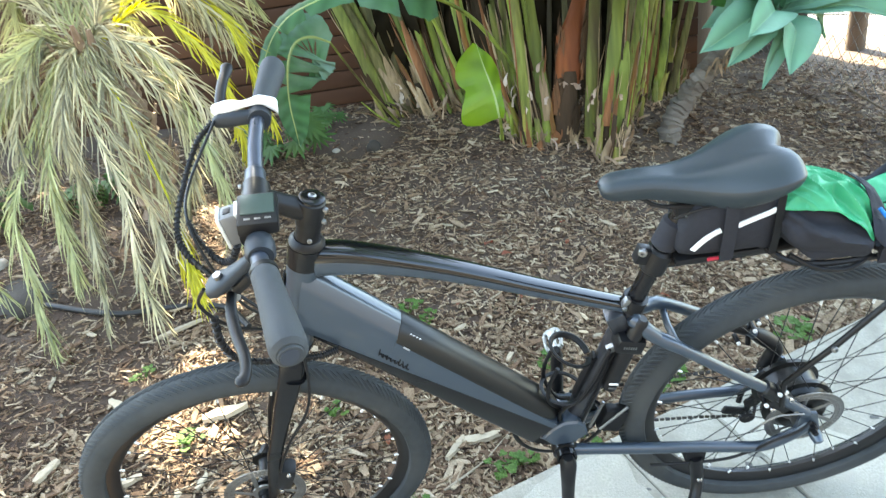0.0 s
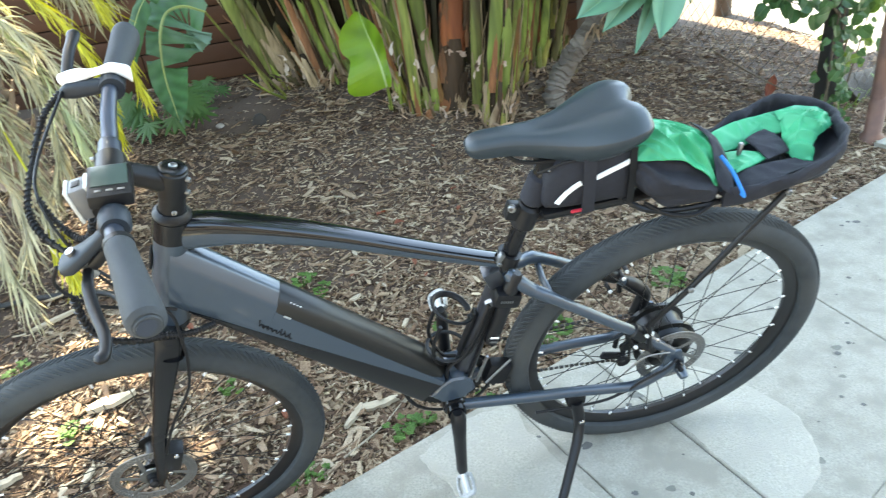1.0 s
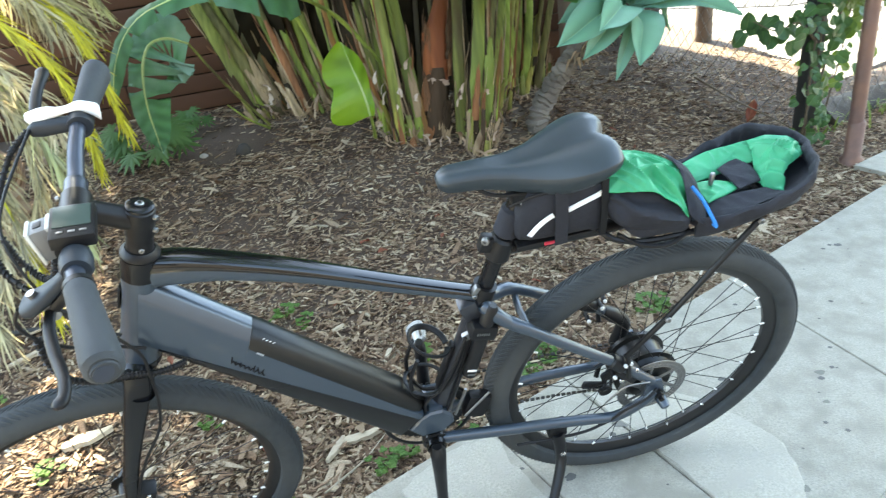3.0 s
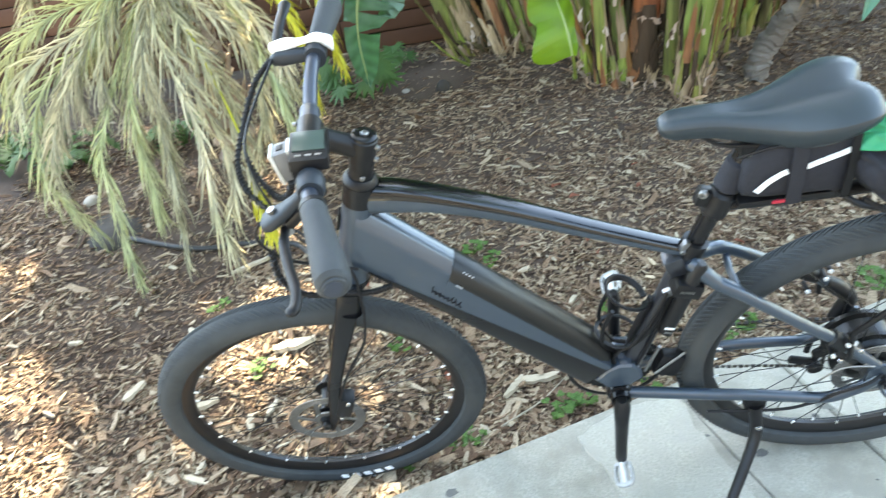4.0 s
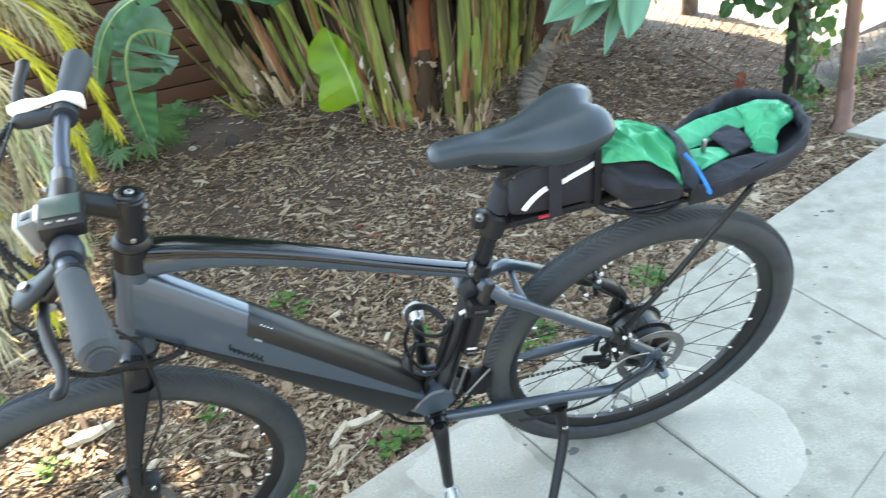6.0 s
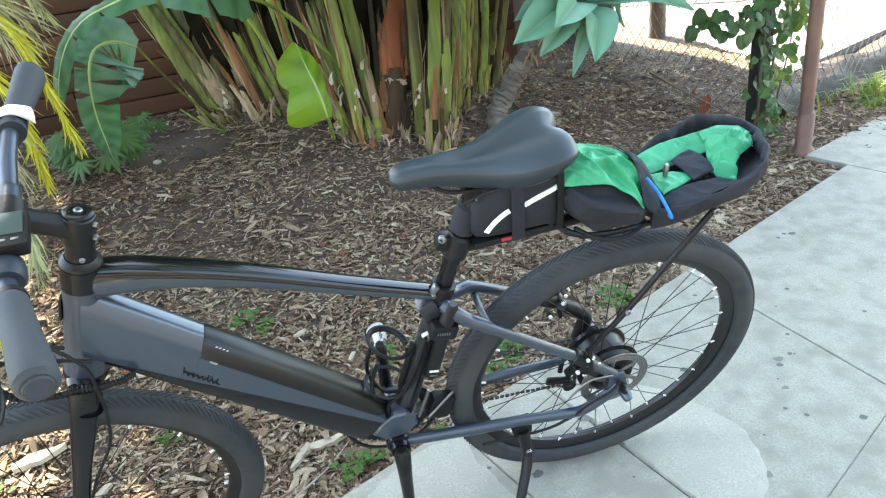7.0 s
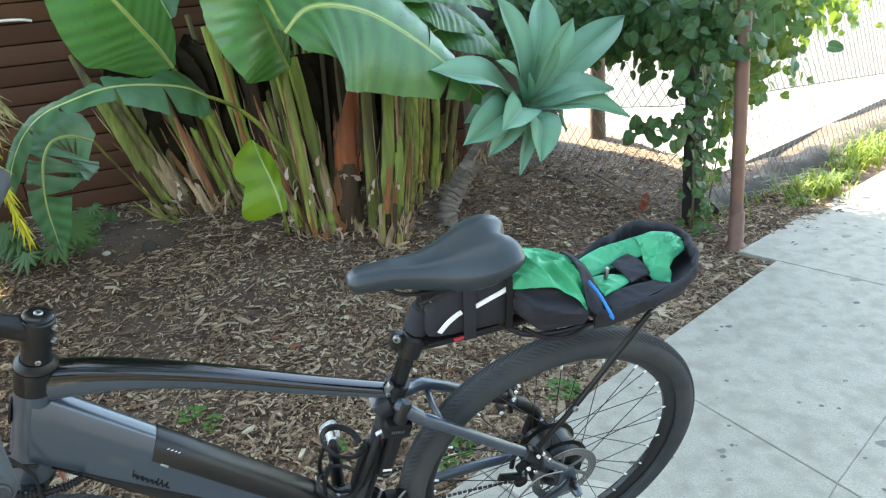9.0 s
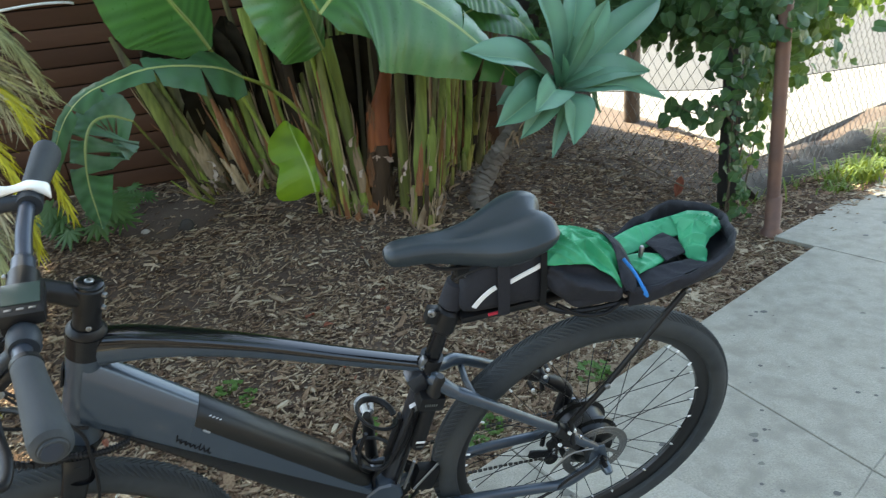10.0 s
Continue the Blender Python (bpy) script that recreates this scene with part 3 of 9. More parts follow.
    for rr in (r0, (r0 + r1) / 2, r1):
        dm.tube(ring_pts(dc, rr, 60), 0.0016, 5, closed=True)
    for i in range(6):
        t0 = 2 * math.pi * i / 6
        dm.tube([(dc.x + 0.022 * math.cos(t0), dc.y, dc.z + 0.022 * math.sin(t0)), (dc.x + 0.046 * math.cos(t0 + 0.35), dc.y, dc.z + 0.046 * math.sin(t0 + 0.35)), (dc.x + 0.068 * math.cos(t0 + 0.45), dc.y, dc.z + 0.068 * math.sin(t0 + 0.45))], 0.0048, 6, flat=0.35, up=(0, 1, 0))
    dm.lathe(dc, (0, 1, 0), [(-0.002, 0.016), (-0.002, 0.026), (0.002, 0.026), (0.002, 0.016)], 24)
    part("brake_disc", dm, DISC, w, "slotted steel brake disc")
    return w


def section(c, nrm, hh, hw, pw=3.0, k=20, arc=None):
    """A rounded-rectangle ring round c in the plane of nrm and the sideways axis."""
    out = []
    turns = [(2 * math.pi * j / k, 1.0) for j in range(k)]
    if arc:
        turns = [(arc[0] + (arc[1] - arc[0]) * j / k, 1.0) for j in range(k + 1)]
        turns += [(a, 0.93) for a, g in turns[::-1]]
    for a, g in turns:
        ca, sa = g * math.cos(a), g * math.sin(a)
        out.append(Vector(c) + nrm * (hh * math.copysign(abs(ca) ** (2 / pw), ca)) + Vector((0, 1, 0)) * (hw * math.copysign(abs(sa) ** (2 / pw), sa)))
    return out


def swept(pts, hh, hw, pw=3.0, k=20, n=24, m=None, arc=None):
    """A box-section tube along pts in the bicycle's plane, or a thin shell on an arc of it."""
    p = spline(pts, n)
    rings = []
    for i, q in enumerate(p):
        t = (p[min(i + 1, n - 1)] - p[max(i - 1, 0)]).normalized()
        nrm = Vector((-t.z, 0, t.x))
        x = i / (n - 1) * (len(hh) - 1)
        j = min(int(x), len(hh) - 2)
        f = x - j
        rings.append(section(q, nrm, hh[j] * (1 - f) + hh[j + 1] * f, hw[j] * (1 - f) + hw[j + 1] * f, pw, k, arc))
    return Mesh(m).loft(rings)


def bolt(name, parent, c, axis, r=0.004, h=0.004, mat=None, m=None):
    part(name, Mesh(m).lathe(c, axis, [(0, r * 0.9), (0, r), (h * 0.7, r), (h, r * 0.75), (h, r * 0.4), (h * 0.4, r * 0.4)], 10), mat or STEEL, parent)


def bicycle():
    bike = thing("electric_bicycle", "slate-grey electric bicycle leaning on its kickstand beside the footpath", "bicycle", m=BIKE)
    # ---- frame ----
    ht = Mesh().tube([HEAD_TOP + HEAD_AX * 0.002, HEAD_TOP - HEAD_AX * 0.06, HEAD_TOP - HEAD_AX * 0.14, HEAD_TOP - HEAD_AX * 0.205], [0.0275, 0.027, 0.029, 0.033], 28)
    head = part("head_tube", ht, FRAME, bike, "slate-painted head tube")
    part("head_collar", Mesh().tube([HEAD_TOP + HEAD_AX * 0.003, HEAD_TOP - HEAD_AX * 0.036], [0.0282, 0.0281], 28), FRAME_BLACK, head, "black upper end of the head tube")
    part("head_badge", Mesh().box(HEAD_TOP - HEAD_AX * 0.08 + Vector((0.0285, 0, 0.008)), (0.004, 0.02, 0.035), Matrix.Rotation(radians(-20), 4, "Y"), 0.0015), MATT_BLACK, head)
    tt_path = [(0.852, 0, 0.540), (0.806, 0, 0.532), (0.74, 0, 0.512), (0.634, 0, 0.467), (0.506, 0, 0.402), (0.400, 0, 0.350), (0.345, 0, 0.324)]
    tt_h, tt_w = [0.029, 0.0270, 0.0205, 0.0165, 0.0135, 0.0115, 0.0105], [0.023, 0.023, 0.022, 0.0195, 0.0175, 0.016, 0.0155]
    tt = part("top_tube", swept(tt_path, tt_h, tt_w, 2.6, 28), FRAME, bike, "slim sloping slate-painted top tube")
    part("top_face", swept(tt_path, [h + 0.0007 for h in tt_h], [w + 0.0007 for w in tt_w], 2.6, 28, arc=(0.57 * math.pi, 1.43 * math.pi)), GLOSS_BLACK, tt, "gloss black upper face")
    # the down tube: a flat-sided body from the head tube to the crank shell
    ax = Vector((-0.663, 0, -0.748)).normalized()
    up = Vector((-0.748, 0, 0.663)).normalized()
    top0 = Vector((0.741, 0, 0.387))

    def along(s_, y_, f, t1=-0.418):
        q = top0 + up * s_ * 0.945
        den = ax.x * (-HEAD_AX.z) + ax.z * HEAD_AX.x
        t0 = ((HEAD_TOP.x - q.x) * (-HEAD_AX.z) + (HEAD_TOP.z - q.z) * HEAD_AX.x) / den
        return q + ax * (t0 * (1 - f) - t1 * f) + Vector((0, y_, 0))

    def body(prof, f0, f1, n=14, lift=0.0):
        full = prof + [(a, -b) for a, b in prof[::-1]]
        return Mesh().loft([[along(a - (lift if a < -0.06 else 0), b * (1 + lift * 12), f0 + (f1 - f0) * i / (n - 1)) for a, b in full] for i in range(n)])
    shoulder = [(0.0, 0.006), (-0.0015, 0.0125), (-0.0045, 0.0165), (-0.0165, 0.0300), (-0.0205, 0.0328), (-0.026, 0.0342), (-0.045, 0.0362), (-0.084, 0.0362), (-0.100, 0.0352), (-0.107, 0.0320), (-0.111, 0.0265), (-0.1155, 0.018)]
    f_bat = 0.320
    dt = part("down_tube", body(shoulder, 0.0, f_bat), FRAME, bike, "broad flat-sided slate-painted down tube housing a battery", sharp=28)
    lower = [(-0.027, 0.020), (-0.031, 0.0358), (-0.034, 0.0366), (-0.084, 0.0362), (-0.100, 0.0352), (-0.107, 0.0320), (-0.111, 0.0265), (-0.1155, 0.018)]
    part("battery_cradle", body(lower, f_bat, 1.0), FRAME, dt, "slate-painted side of the down tube", sharp=28)
    rings = []
    for i in range(20):
        f = 0.06 + 0.94 * i / 19
        edge = -0.105 + 0.062 * f
        half = [(edge + 0.0005, 0.0350), (edge, 0.0369), (-0.1004, 0.0360), (-0.1076, 0.0326), (-0.1117, 0.0270), (-0.1163, 0.018)]
        rings.append([along(a, b, f) for a, b in half + [(a, -b) for a, b in half[::-1]]])
    part("lower_face", Mesh().loft(rings), FRAME_BLACK, dt, "black painted underside", sharp=28)
    # battery pack lies in the upper side of the down tube
    rings = []
    for i, (f, k) in enumerate(((f_bat + 0.001, 0.965), (f_bat + 0.006, 1.0), (0.5, 1.0), (0.90, 1.0), (0.955, 0.93), (0.985, 0.78), (0.995, 0.5))):
        rings.append([along(-0.038 + k * 0.038 * (math.copysign(abs(math.cos(a)) ** 0.85, math.cos(a)) if math.cos(a) > 0 else 0.25 * math.cos(a)), k * 0.0362 * math.sin(a), f) for a in (2 * math.pi * j / 30 for j in range(30))])
    bat = part("battery", Mesh().loft(rings), BATTERY, bike, "matt black removable battery pack")
    for i in range(4):
        part("charge_mark", Mesh().box(along(-0.0085, 0.0232, f_bat + 0.040 + 0.011 * i) + up * 0.0004, (0.0036, 0.0036, 0.0012), Matrix.Rotation(radians(45), 4, "X"), 0.0004), WHITE_MARK, bat)
    part("latch", Mesh().box(along(-0.0315, 0.0358, f_bat + 0.040), (0.014, 0.003, 0.0032), Matrix.Rotation(radians(-48), 4, "Y"), 0.001), STEEL, bat)
    # slate shell that closes the lower end of the battery
    foot = [(0.518, 0.016), (0.494, 0.044), (0.470, 0.058), (0.444, 0.056), (0.428, 0.038), (0.424, 0.010), (0.450, -0.010), (0.496, -0.012)]
    part("end_shell", Mesh().loft([[(0.470 + (x - 0.470) * k, y, 0.022 + (z - 0.022) * k) for x, z in foot] for y, k in ((-0.038, 0.90), (-0.034, 1.0), (0.034, 1.0), (0.038, 0.90))]), FRAME, bike, "slate-painted shell at the foot of the battery", sharp=28)
    # maker's name drawn as plain slanting strokes
    part("logo_stroke", Mesh().tube([along(-0.071 + 0.0040 * math.sin(i * 1.25), 0.0374, 0.286 + 0.0032 * i) for i in range(36)], 0.0010, 5), MARK, dt)
    for i, (h, sh) in enumerate(((0.017, 0.35), (0.008, 0.5), (0.009, 0.3), (0.007, 0.5), (0.007, 0.2), (0.016, 0.25), (0.016, 0.6), (0.014, 0.2))):
        part("logo_stroke", Mesh().box(along(-0.069 + 0.3 * (h - 0.010), 0.0370, 0.283 + 0.0150 * i), (0.0019, 0.0018, h * 0.85), Matrix.Rotation(radians(-42) + sh, 4, "Y"), 0.0004), MARK, dt)
    st = part("seat_tube", Mesh().tube([(0.470, 0, -0.045), (0.44, 0, 0.04), (0.385, 0, 0.192), (0.336, 0, 0.330)], [0.030, 0.024, 0.0195, 0.0195], 22), FRAME_DARK, bike, "dark slate seat tube")
    part("seat_collar", Mesh().tube([(0.3395, 0, 0.318), (0.3310, 0, 0.342)], 0.0225, 22), MATT_BLACK, bike)
    bolt("collar_bolt", bike, (0.356, 0.014, 0.334), (0, 1, 0), 0.005, 0.006, WORN_STEEL)
    part("bottom_bracket", Mesh().lathe((0.470, 0, -0.045), (0, 1, 0), [(-0.05, 0.014), (-0.05, 0.021), (-0.036, 0.021), (-0.034, 0.0265), (0.034, 0.0265), (0.036, 0.021), (0.05, 0.021), (0.05, 0.014)], 28), FRAME_BLACK, bike)
    for s in (1, -1):
        if s > 0:
            low = [(0.262, 0.052, 0.250), (0.15, 0.062, 0.159), (0.09, 0.066, 0.110), (0.016, 0.068, 0.038)]
        else:
            low = [(0.262, -0.052, 0.258), (0.15, -0.066, 0.176), (0.085, -0.070, 0.132), (0.052, -0.070, 0.104)]
        part("seatstay", Mesh().tube(spline([(0.337, s * 0.012, 0.300), (0.305, s * 0.035, 0.275)] + low, 18), [0.0125] * 7 + [0.0105] * 11, 14, flat=1.1), FRAME, bike, "slate-painted seatstay")
        part("chainstay", Mesh().tube(spline([(0.462, s * 0.028, -0.046), (0.40, s * 0.040, -0.042), (0.30, s * 0.054, -0.045), (0.21, s * 0.062, -0.052), (0.115, s * 0.068, -0.067), (0.070, s * 0.070, -0.064), (0.030, s * 0.071, -0.026), (0.003, s * 0.071, 0.004)], 26), [0.0115] * 10 + [0.0110] * 16, 14, flat=1.15), FRAME, bike, "slate-painted chainstay")
        dp = Mesh().loft([[(0.024, s * y, 0.044), (-0.006, s * y, 0.036), (-0.018, s * y, -0.010), (-0.004, s * y, -0.034), (0.018, s * y, -0.036), (0.030, s * y, -0.010)] for y in (0.067, 0.073)])
        part("dropout", dp, FRAME, bike)
        part("axle_nut", Mesh().lathe((0, s * 0.073, 0), (0, s, 0), [(0, 0.011), (0.004, 0.011), (0.0045, 0.009), (0.012, 0.009), (0.013, 0.006), (0.022, 0.006)], 6 if s > 0 else 12), MATT_BLACK, bike)
    part("stay_bridge", Mesh().tube([(0.262, -0.05, 0.245), (0.268, 0, 0.252), (0.262, 0.05, 0.245)], 0.007, 10), FRAME, bike)
    # axle nut cover pointing outwards
    part("axle_cap", Mesh().lathe((-0.004, 0.073, -0.010), (-0.1, 0.95, -0.30), [(0, 0.012), (0.02, 0.0115), (0.030, 0.009), (0.032, 0.004)], 14), FRAME, bike, "slate-grey axle end cap")
    # ---- wheels ----
    wheel(bike, "rear_wheel", (0.005, 0, 0.001), None, False, "rear wheel with hub motor and black rim")
    wheel(bike, "front_wheel", FRONT, TURN, True, "front wheel with black rim, turned slightly")
    # tyre maker's mark as plain bars low on the side wall
    for i in range(5):
        th = radians(-96.4 + 4.2 * i)
        rr = R_OUT - R_TYRE - 0.002
        c = Vector((FRONT.x + rr * math.cos(th), R_TYRE * 0.985, FRONT.z + rr * math.sin(th)))
        part("side_mark", Mesh(TURN).box(c, (0.015, 0.0020, 0.010), Matrix.Rotation(-th - math.pi / 2, 4, "Y"), 0.0006), WHITE_MARK, bike)
    # ---- fork ----
    crown = HEAD_TOP - HEAD_AX * 0.235
    part("headset", Mesh(TURN).lathe(HEAD_TOP - HEAD_AX * 0.205, -HEAD_AX, [(0, 0.0335), (0.010, 0.034), (0.012, 0.030), (0.020, 0.030)], 28), FRAME_BLACK, bike)
    part("fork_crown", Mesh(TURN).loft([section(crown + Vector((0.004, y, -0.012 * abs(y) / 0.05)), Vector((-0.94, 0, -0.34)), 0.024 if abs(y) < 0.03 else 0.020, 0.02, 2.5) for y in (-0.052, 0.052)]).tube([crown + Vector((0.004, -0.055, 0)), crown + Vector((0, -0.02, 0.012)), crown + Vector((0, 0.02, 0.012)), crown + Vector((0.004, 0.055, 0))], [0.020, 0.028, 0.028, 0.020], 16), FRAME_BLACK, bike, "gloss black fork crown")
    for s in (1, -1):
        blade_path = [(0.934, s * 0.046, 0.378), (0.949, s * 0.055, 0.340), (0.980, s * 0.058, 0.270), (1.010, s * 0.058, 0.200), (1.078, s * 0.057, 0.035), (1.102, s * 0.057, -0.014)]
        rings = []
        for i, q in enumerate(spline(blade_path, 20)):
            f = i / 19
            rings.append(section(q, Vector((0.94, 0, 0.30)), 0.0235 - 0.0145 * f ** 1.1, 0.0125 - 0.0045 * f, 3.2, 20))
        part("fork_blade", Mesh(TURN).loft(rings), FRAME_BLACK, bike, "gloss black fork blade")
        part("front_axle_end", Mesh(TURN).lathe((FRONT.x, s * 0.052, 0), (0, s, 0), [(0, 0.010), (0.012, 0.010), (0.016, 0.006)], 14), MATT_BLACK, bike)
    cal = part("front_brake_caliper", Mesh(TURN).box((1.045, 0.050, 0.055), (0.062, 0.034, 0.036), Matrix.Rotation(radians(60), 4, "Y"), 0.006), MATT_BLACK, bike)
    bolt("caliper_bolt", cal, (1.030, 0.068, 0.075), (0, 1, 0), 0.005, 0.004, STEEL, TURN)
    bolt("caliper_bolt", cal, (1.062, 0.068, 0.030), (0, 1, 0), 0.005, 0.004, STEEL, TURN)
    # ---- stem, bar ----
    part("stem_spacer", Mesh(TURN).lathe(HEAD_TOP, HEAD_AX, [(0.002, 0.0265), (0.005, 0.0285), (0.009, 0.0280), (0.016, 0.0215)], 28), MATT_BLACK, bike)
    stem = Mesh(TURN).lathe(HEAD_TOP, HEAD_AX, [(0.014, 0.018), (0.014, 0.0195), (0.040, 0.0190), (0.044, 0.0210), (0.084, 0.0210), (0.086, 0.019)], 28)
    s0, s1 = HEAD_TOP + HEAD_AX * 0.064, Vector((0.904, 0, 0.676))
    stem.tube([s0, s0.lerp(s1, 0.5), s1], [0.0185, 0.0165, 0.0165], 20)
    stem.lathe(s1 + Vector((0, -0.023, 0)), (0, 1, 0), [(0, 0.0165), (0, 0.021), (0.046, 0.021), (0.046, 0.0165)], 24)
    stm = part("stem", stem, MATT_BLACK, bike, "matt black alloy stem")
    part("top_cap", Mesh(TURN).lathe(HEAD_TOP + HEAD_AX * 0.086, HEAD_AX, [(0, 0.0195), (0.004, 0.0195), (0.006, 0.017), (0.006, 0.008), (0.003, 0.007)], 24), FRAME_BLACK, stm)
    bolt("cap_bolt", stm, HEAD_TOP + HEAD_AX * 0.0905, HEAD_AX, 0.006, 0.005, WORN_STEEL, TURN)
    for h in (0.052, 0.074):
        bolt("stem_bolt", stm, HEAD_TOP + HEAD_AX * h + Vector((-0.018, 0.010, -0.004)), (-0.8, 0.6, -0.2), 0.0042, 0.006, WORN_STEEL, TURN)
    for y in (-0.016, 0.016):
        for z in (-0.013, 0.013):
            bolt("faceplate_bolt", stm, s1 + Vector((0.017, y, z)), (1, 0, 0.1), 0.0036, 0.005, WORN_STEEL, TURN)
    bolt("adjuster_bolt", stm, HEAD_TOP + HEAD_AX * 0.022 + Vector((-0.002, 0.019, 0)), (0, 1, 0.2), 0.004, 0.003, WORN_STEEL, TURN)
    half = [(0.914, 0.0, 0.678), (0.914, 0.045, 0.678), (0.913, 0.075, 0.680), (0.908, 0.125, 0.694), (0.899, 0.185, 0.704), (0.886, 0.255, 0.706), (0.870, 0.330, 0.706)]
    pts = [(x, -y, z) for x, y, z in half[:0:-1]] + half
    part("handlebar", Mesh(BAR).tube(spline(pts, 60), [0.0115] * 22 + [0.0158] * 16 + [0.0115] * 22, 18), LEVER, bike, "slate-black riser handlebar")
    for s in (1, -1):
        g0, g1 = Vector((0.896, s * 0.192, 0.7045)), Vector((0.870, s * 0.326, 0.706))
        prof = [0.0150, 0.0165, 0.0165, 0.0180, 0.0200, 0.0208, 0.0198, 0.0150]
        gp = [g0.lerp(g1, t) for t in (0, 0.02, 0.12, 0.45, 0.75, 0.90, 0.965, 1.0)]
        gr = part("grip", Mesh(BAR).tube(gp, [p * 1.05 for p in prof], 22, flat=1.12), RUBBER, bike, "grey-black rubber ergonomic grip")
        part("grip_end", Mesh(BAR).lathe(g1 + (g1 - g0).normalized() * 0.0003, g1 - g0, [(0, 0.0148), (0.0025, 0.0138), (0.0035, 0.010), (0.0028, 0.002)], 20), RUBBER, gr)
        part("grip_collar", Mesh(BAR).lathe(g0 - (g1 - g0).normalized() * 0.008, g1 - g0, [(0, 0.0145), (0, 0.0175), (0.008, 0.0180), (0.0095, 0.0145)], 22), MATT_BLACK, gr)
    # near brake lever: a broad body ahead of its clamp, and a curved blade
    lev = part("brake_lever", Mesh(REACH).lathe((0.889, 0.128, 0.6905), (-0.21, 0.97, 0.05), [(0, 0.0125), (0.001, 0.0165), (0.014, 0.0195), (0.032, 0.0195), (0.040, 0.0165), (0.040, 0.0125)], 24).loft([section(c, n_, a, b_, 2.6, 18) for c, n_, a, b_ in (((0.893, 0.150, 0.684), Vector((0.5, 0, 0.86)), 0.009, 0.010), ((0.915, 0.150, 0.668), Vector((0.5, 0, 0.86)), 0.0090, 0.012), ((0.938, 0.150, 0.654), Vector((0.4, 0, 0.92)), 0.0095, 0.018), ((0.956, 0.149, 0.645), Vector((0.35, 0, 0.94)), 0.0105, 0.022), ((0.967, 0.148, 0.641), Vector((0.3, 0, 0.95)), 0.0090, 0.018), ((0.970, 0.148, 0.640), Vector((0.3, 0, 0.95)), 0.004, 0.008))]), LEVER_DARK, bike, "dark slate hydraulic brake lever")
    part("lever_blade", Mesh(REACH).tube(spline([(0.940, 0.156, 0.632), (0.938, 0.185, 0.626), (0.925, 0.225, 0.622), (0.908, 0.265, 0.622), (0.905, 0.290, 0.620), (0.912, 0.303, 0.620)], 22), [0.0070] * 3 + [0.0080] * 6 + [0.0074] * 8 + [0.008, 0.009, 0.009, 0.0075, 0.004], 14, flat=0.7), PLASTIC, lev, "curved black lever blade")
    part("lever_pivot", Mesh(REACH).lathe((0.945, 0.150, 0.640), (0.2, 0.1, 1), [(-0.026, 0.004), (-0.026, 0.006), (0.026, 0.006), (0.026, 0.004)], 12), WORN_STEEL, lev)
    part("lever_gap", Mesh(REACH).box((0.918, 0.158, 0.650), (0.034, 0.016, 0.014), Matrix.Rotation(radians(38), 4, "Y"), 0.004), PLASTIC, lev)
    # far lever, its body wrapped in white plastic
    far = part("brake_lever", Mesh(REACH).lathe((0.922, -0.150, 0.7105), (0.12, -0.99, 0.0), [(0, 0.0125), (0, 0.0180), (0.026, 0.0185), (0.028, 0.0125)], 24).loft([section(c, Vector((0.2, 0, 0.98)), a, b_, 2.6, 18) for c, a, b_ in (((0.930, -0.166, 0.712), 0.011, 0.012), ((0.955, -0.168, 0.712), 0.012, 0.012), ((0.985, -0.170, 0.712), 0.014, 0.011), ((1.000, -0.171, 0.708), 0.008, 0.006))]), LEVER_DARK, bike, "far brake lever with white wrapping")
    part("lever_blade", Mesh(REACH).tube(spline([(0.985, -0.172, 0.716), (0.990, -0.200, 0.728), (0.988, -0.235, 0.742), (0.984, -0.268, 0.750), (0.988, -0.285, 0.752)], 16), [0.0075, 0.008, 0.0085, 0.009, 0.009, 0.009, 0.009, 0.009, 0.009, 0.009, 0.0095, 0.010, 0.0105, 0.0105, 0.009, 0.005], 12, flat=0.7), PLASTIC, far, "curved black lever blade")
    wr = []
    for i, (c, a, b_) in enumerate((((0.996, -0.176, 0.722), 0.011, 0.006), ((0.990, -0.177, 0.725), 0.0165, 0.012), ((0.976, -0.178, 0.727), 0.0175, 0.014), ((0.962, -0.178, 0.729), 0.0125, 0.012), ((0.948, -0.177, 0.729), 0.0080, 0.010), ((0.932, -0.176, 0.731), 0.0070, 0.010), ((0.918, -0.176, 0.732), 0.0095, 0.013), ((0.906, -0.176, 0.727), 0.0110, 0.013), ((0.899, -0.176, 0.720), 0.010, 0.013), ((0.896, -0.176, 0.710), 0.005, 0.008))):
        wr.append([q + Vector((0.003, 0.002, 0.005)) * noise.noise(q * 110) for q in section(c, Vector((0.25, 0.1, 0.96)) if i < 7 else Vector((-0.7, 0, 0.7)), a * 0.78, b_ * 0.80, 2.2, 20)])
    cols = [spline([r_[j] for r_ in wr], 30) for j in range(20)]
    part("white_wrap", Mesh(REACH).loft([[cols[j][i] for j in range(20)] for i in range(30)]), WHITE_PLASTIC, far, "white plastic wrapped round the lever clamp", sharp=60)
    # ---- display and front lamp ----
    dm = REACH @ Matrix.Translation((0.889, 0.098, 0.710)) @ Matrix.Rotation(radians(9), 4, "Z") @ Matrix.Rotation(radians(-10), 4, "Y")
    disp = part("display", Mesh(dm).box((0, 0, 0), (0.053, 0.070, 0.019), None, 0.0045), PLASTIC, bike, "handlebar display unit with grey-green screen")
    part("screen", Mesh(dm).box((0, -0.008, 0.0100), (0.043, 0.044, 0.0016), None, 0.0006), SCREEN, disp, "dark grey-green display screen")
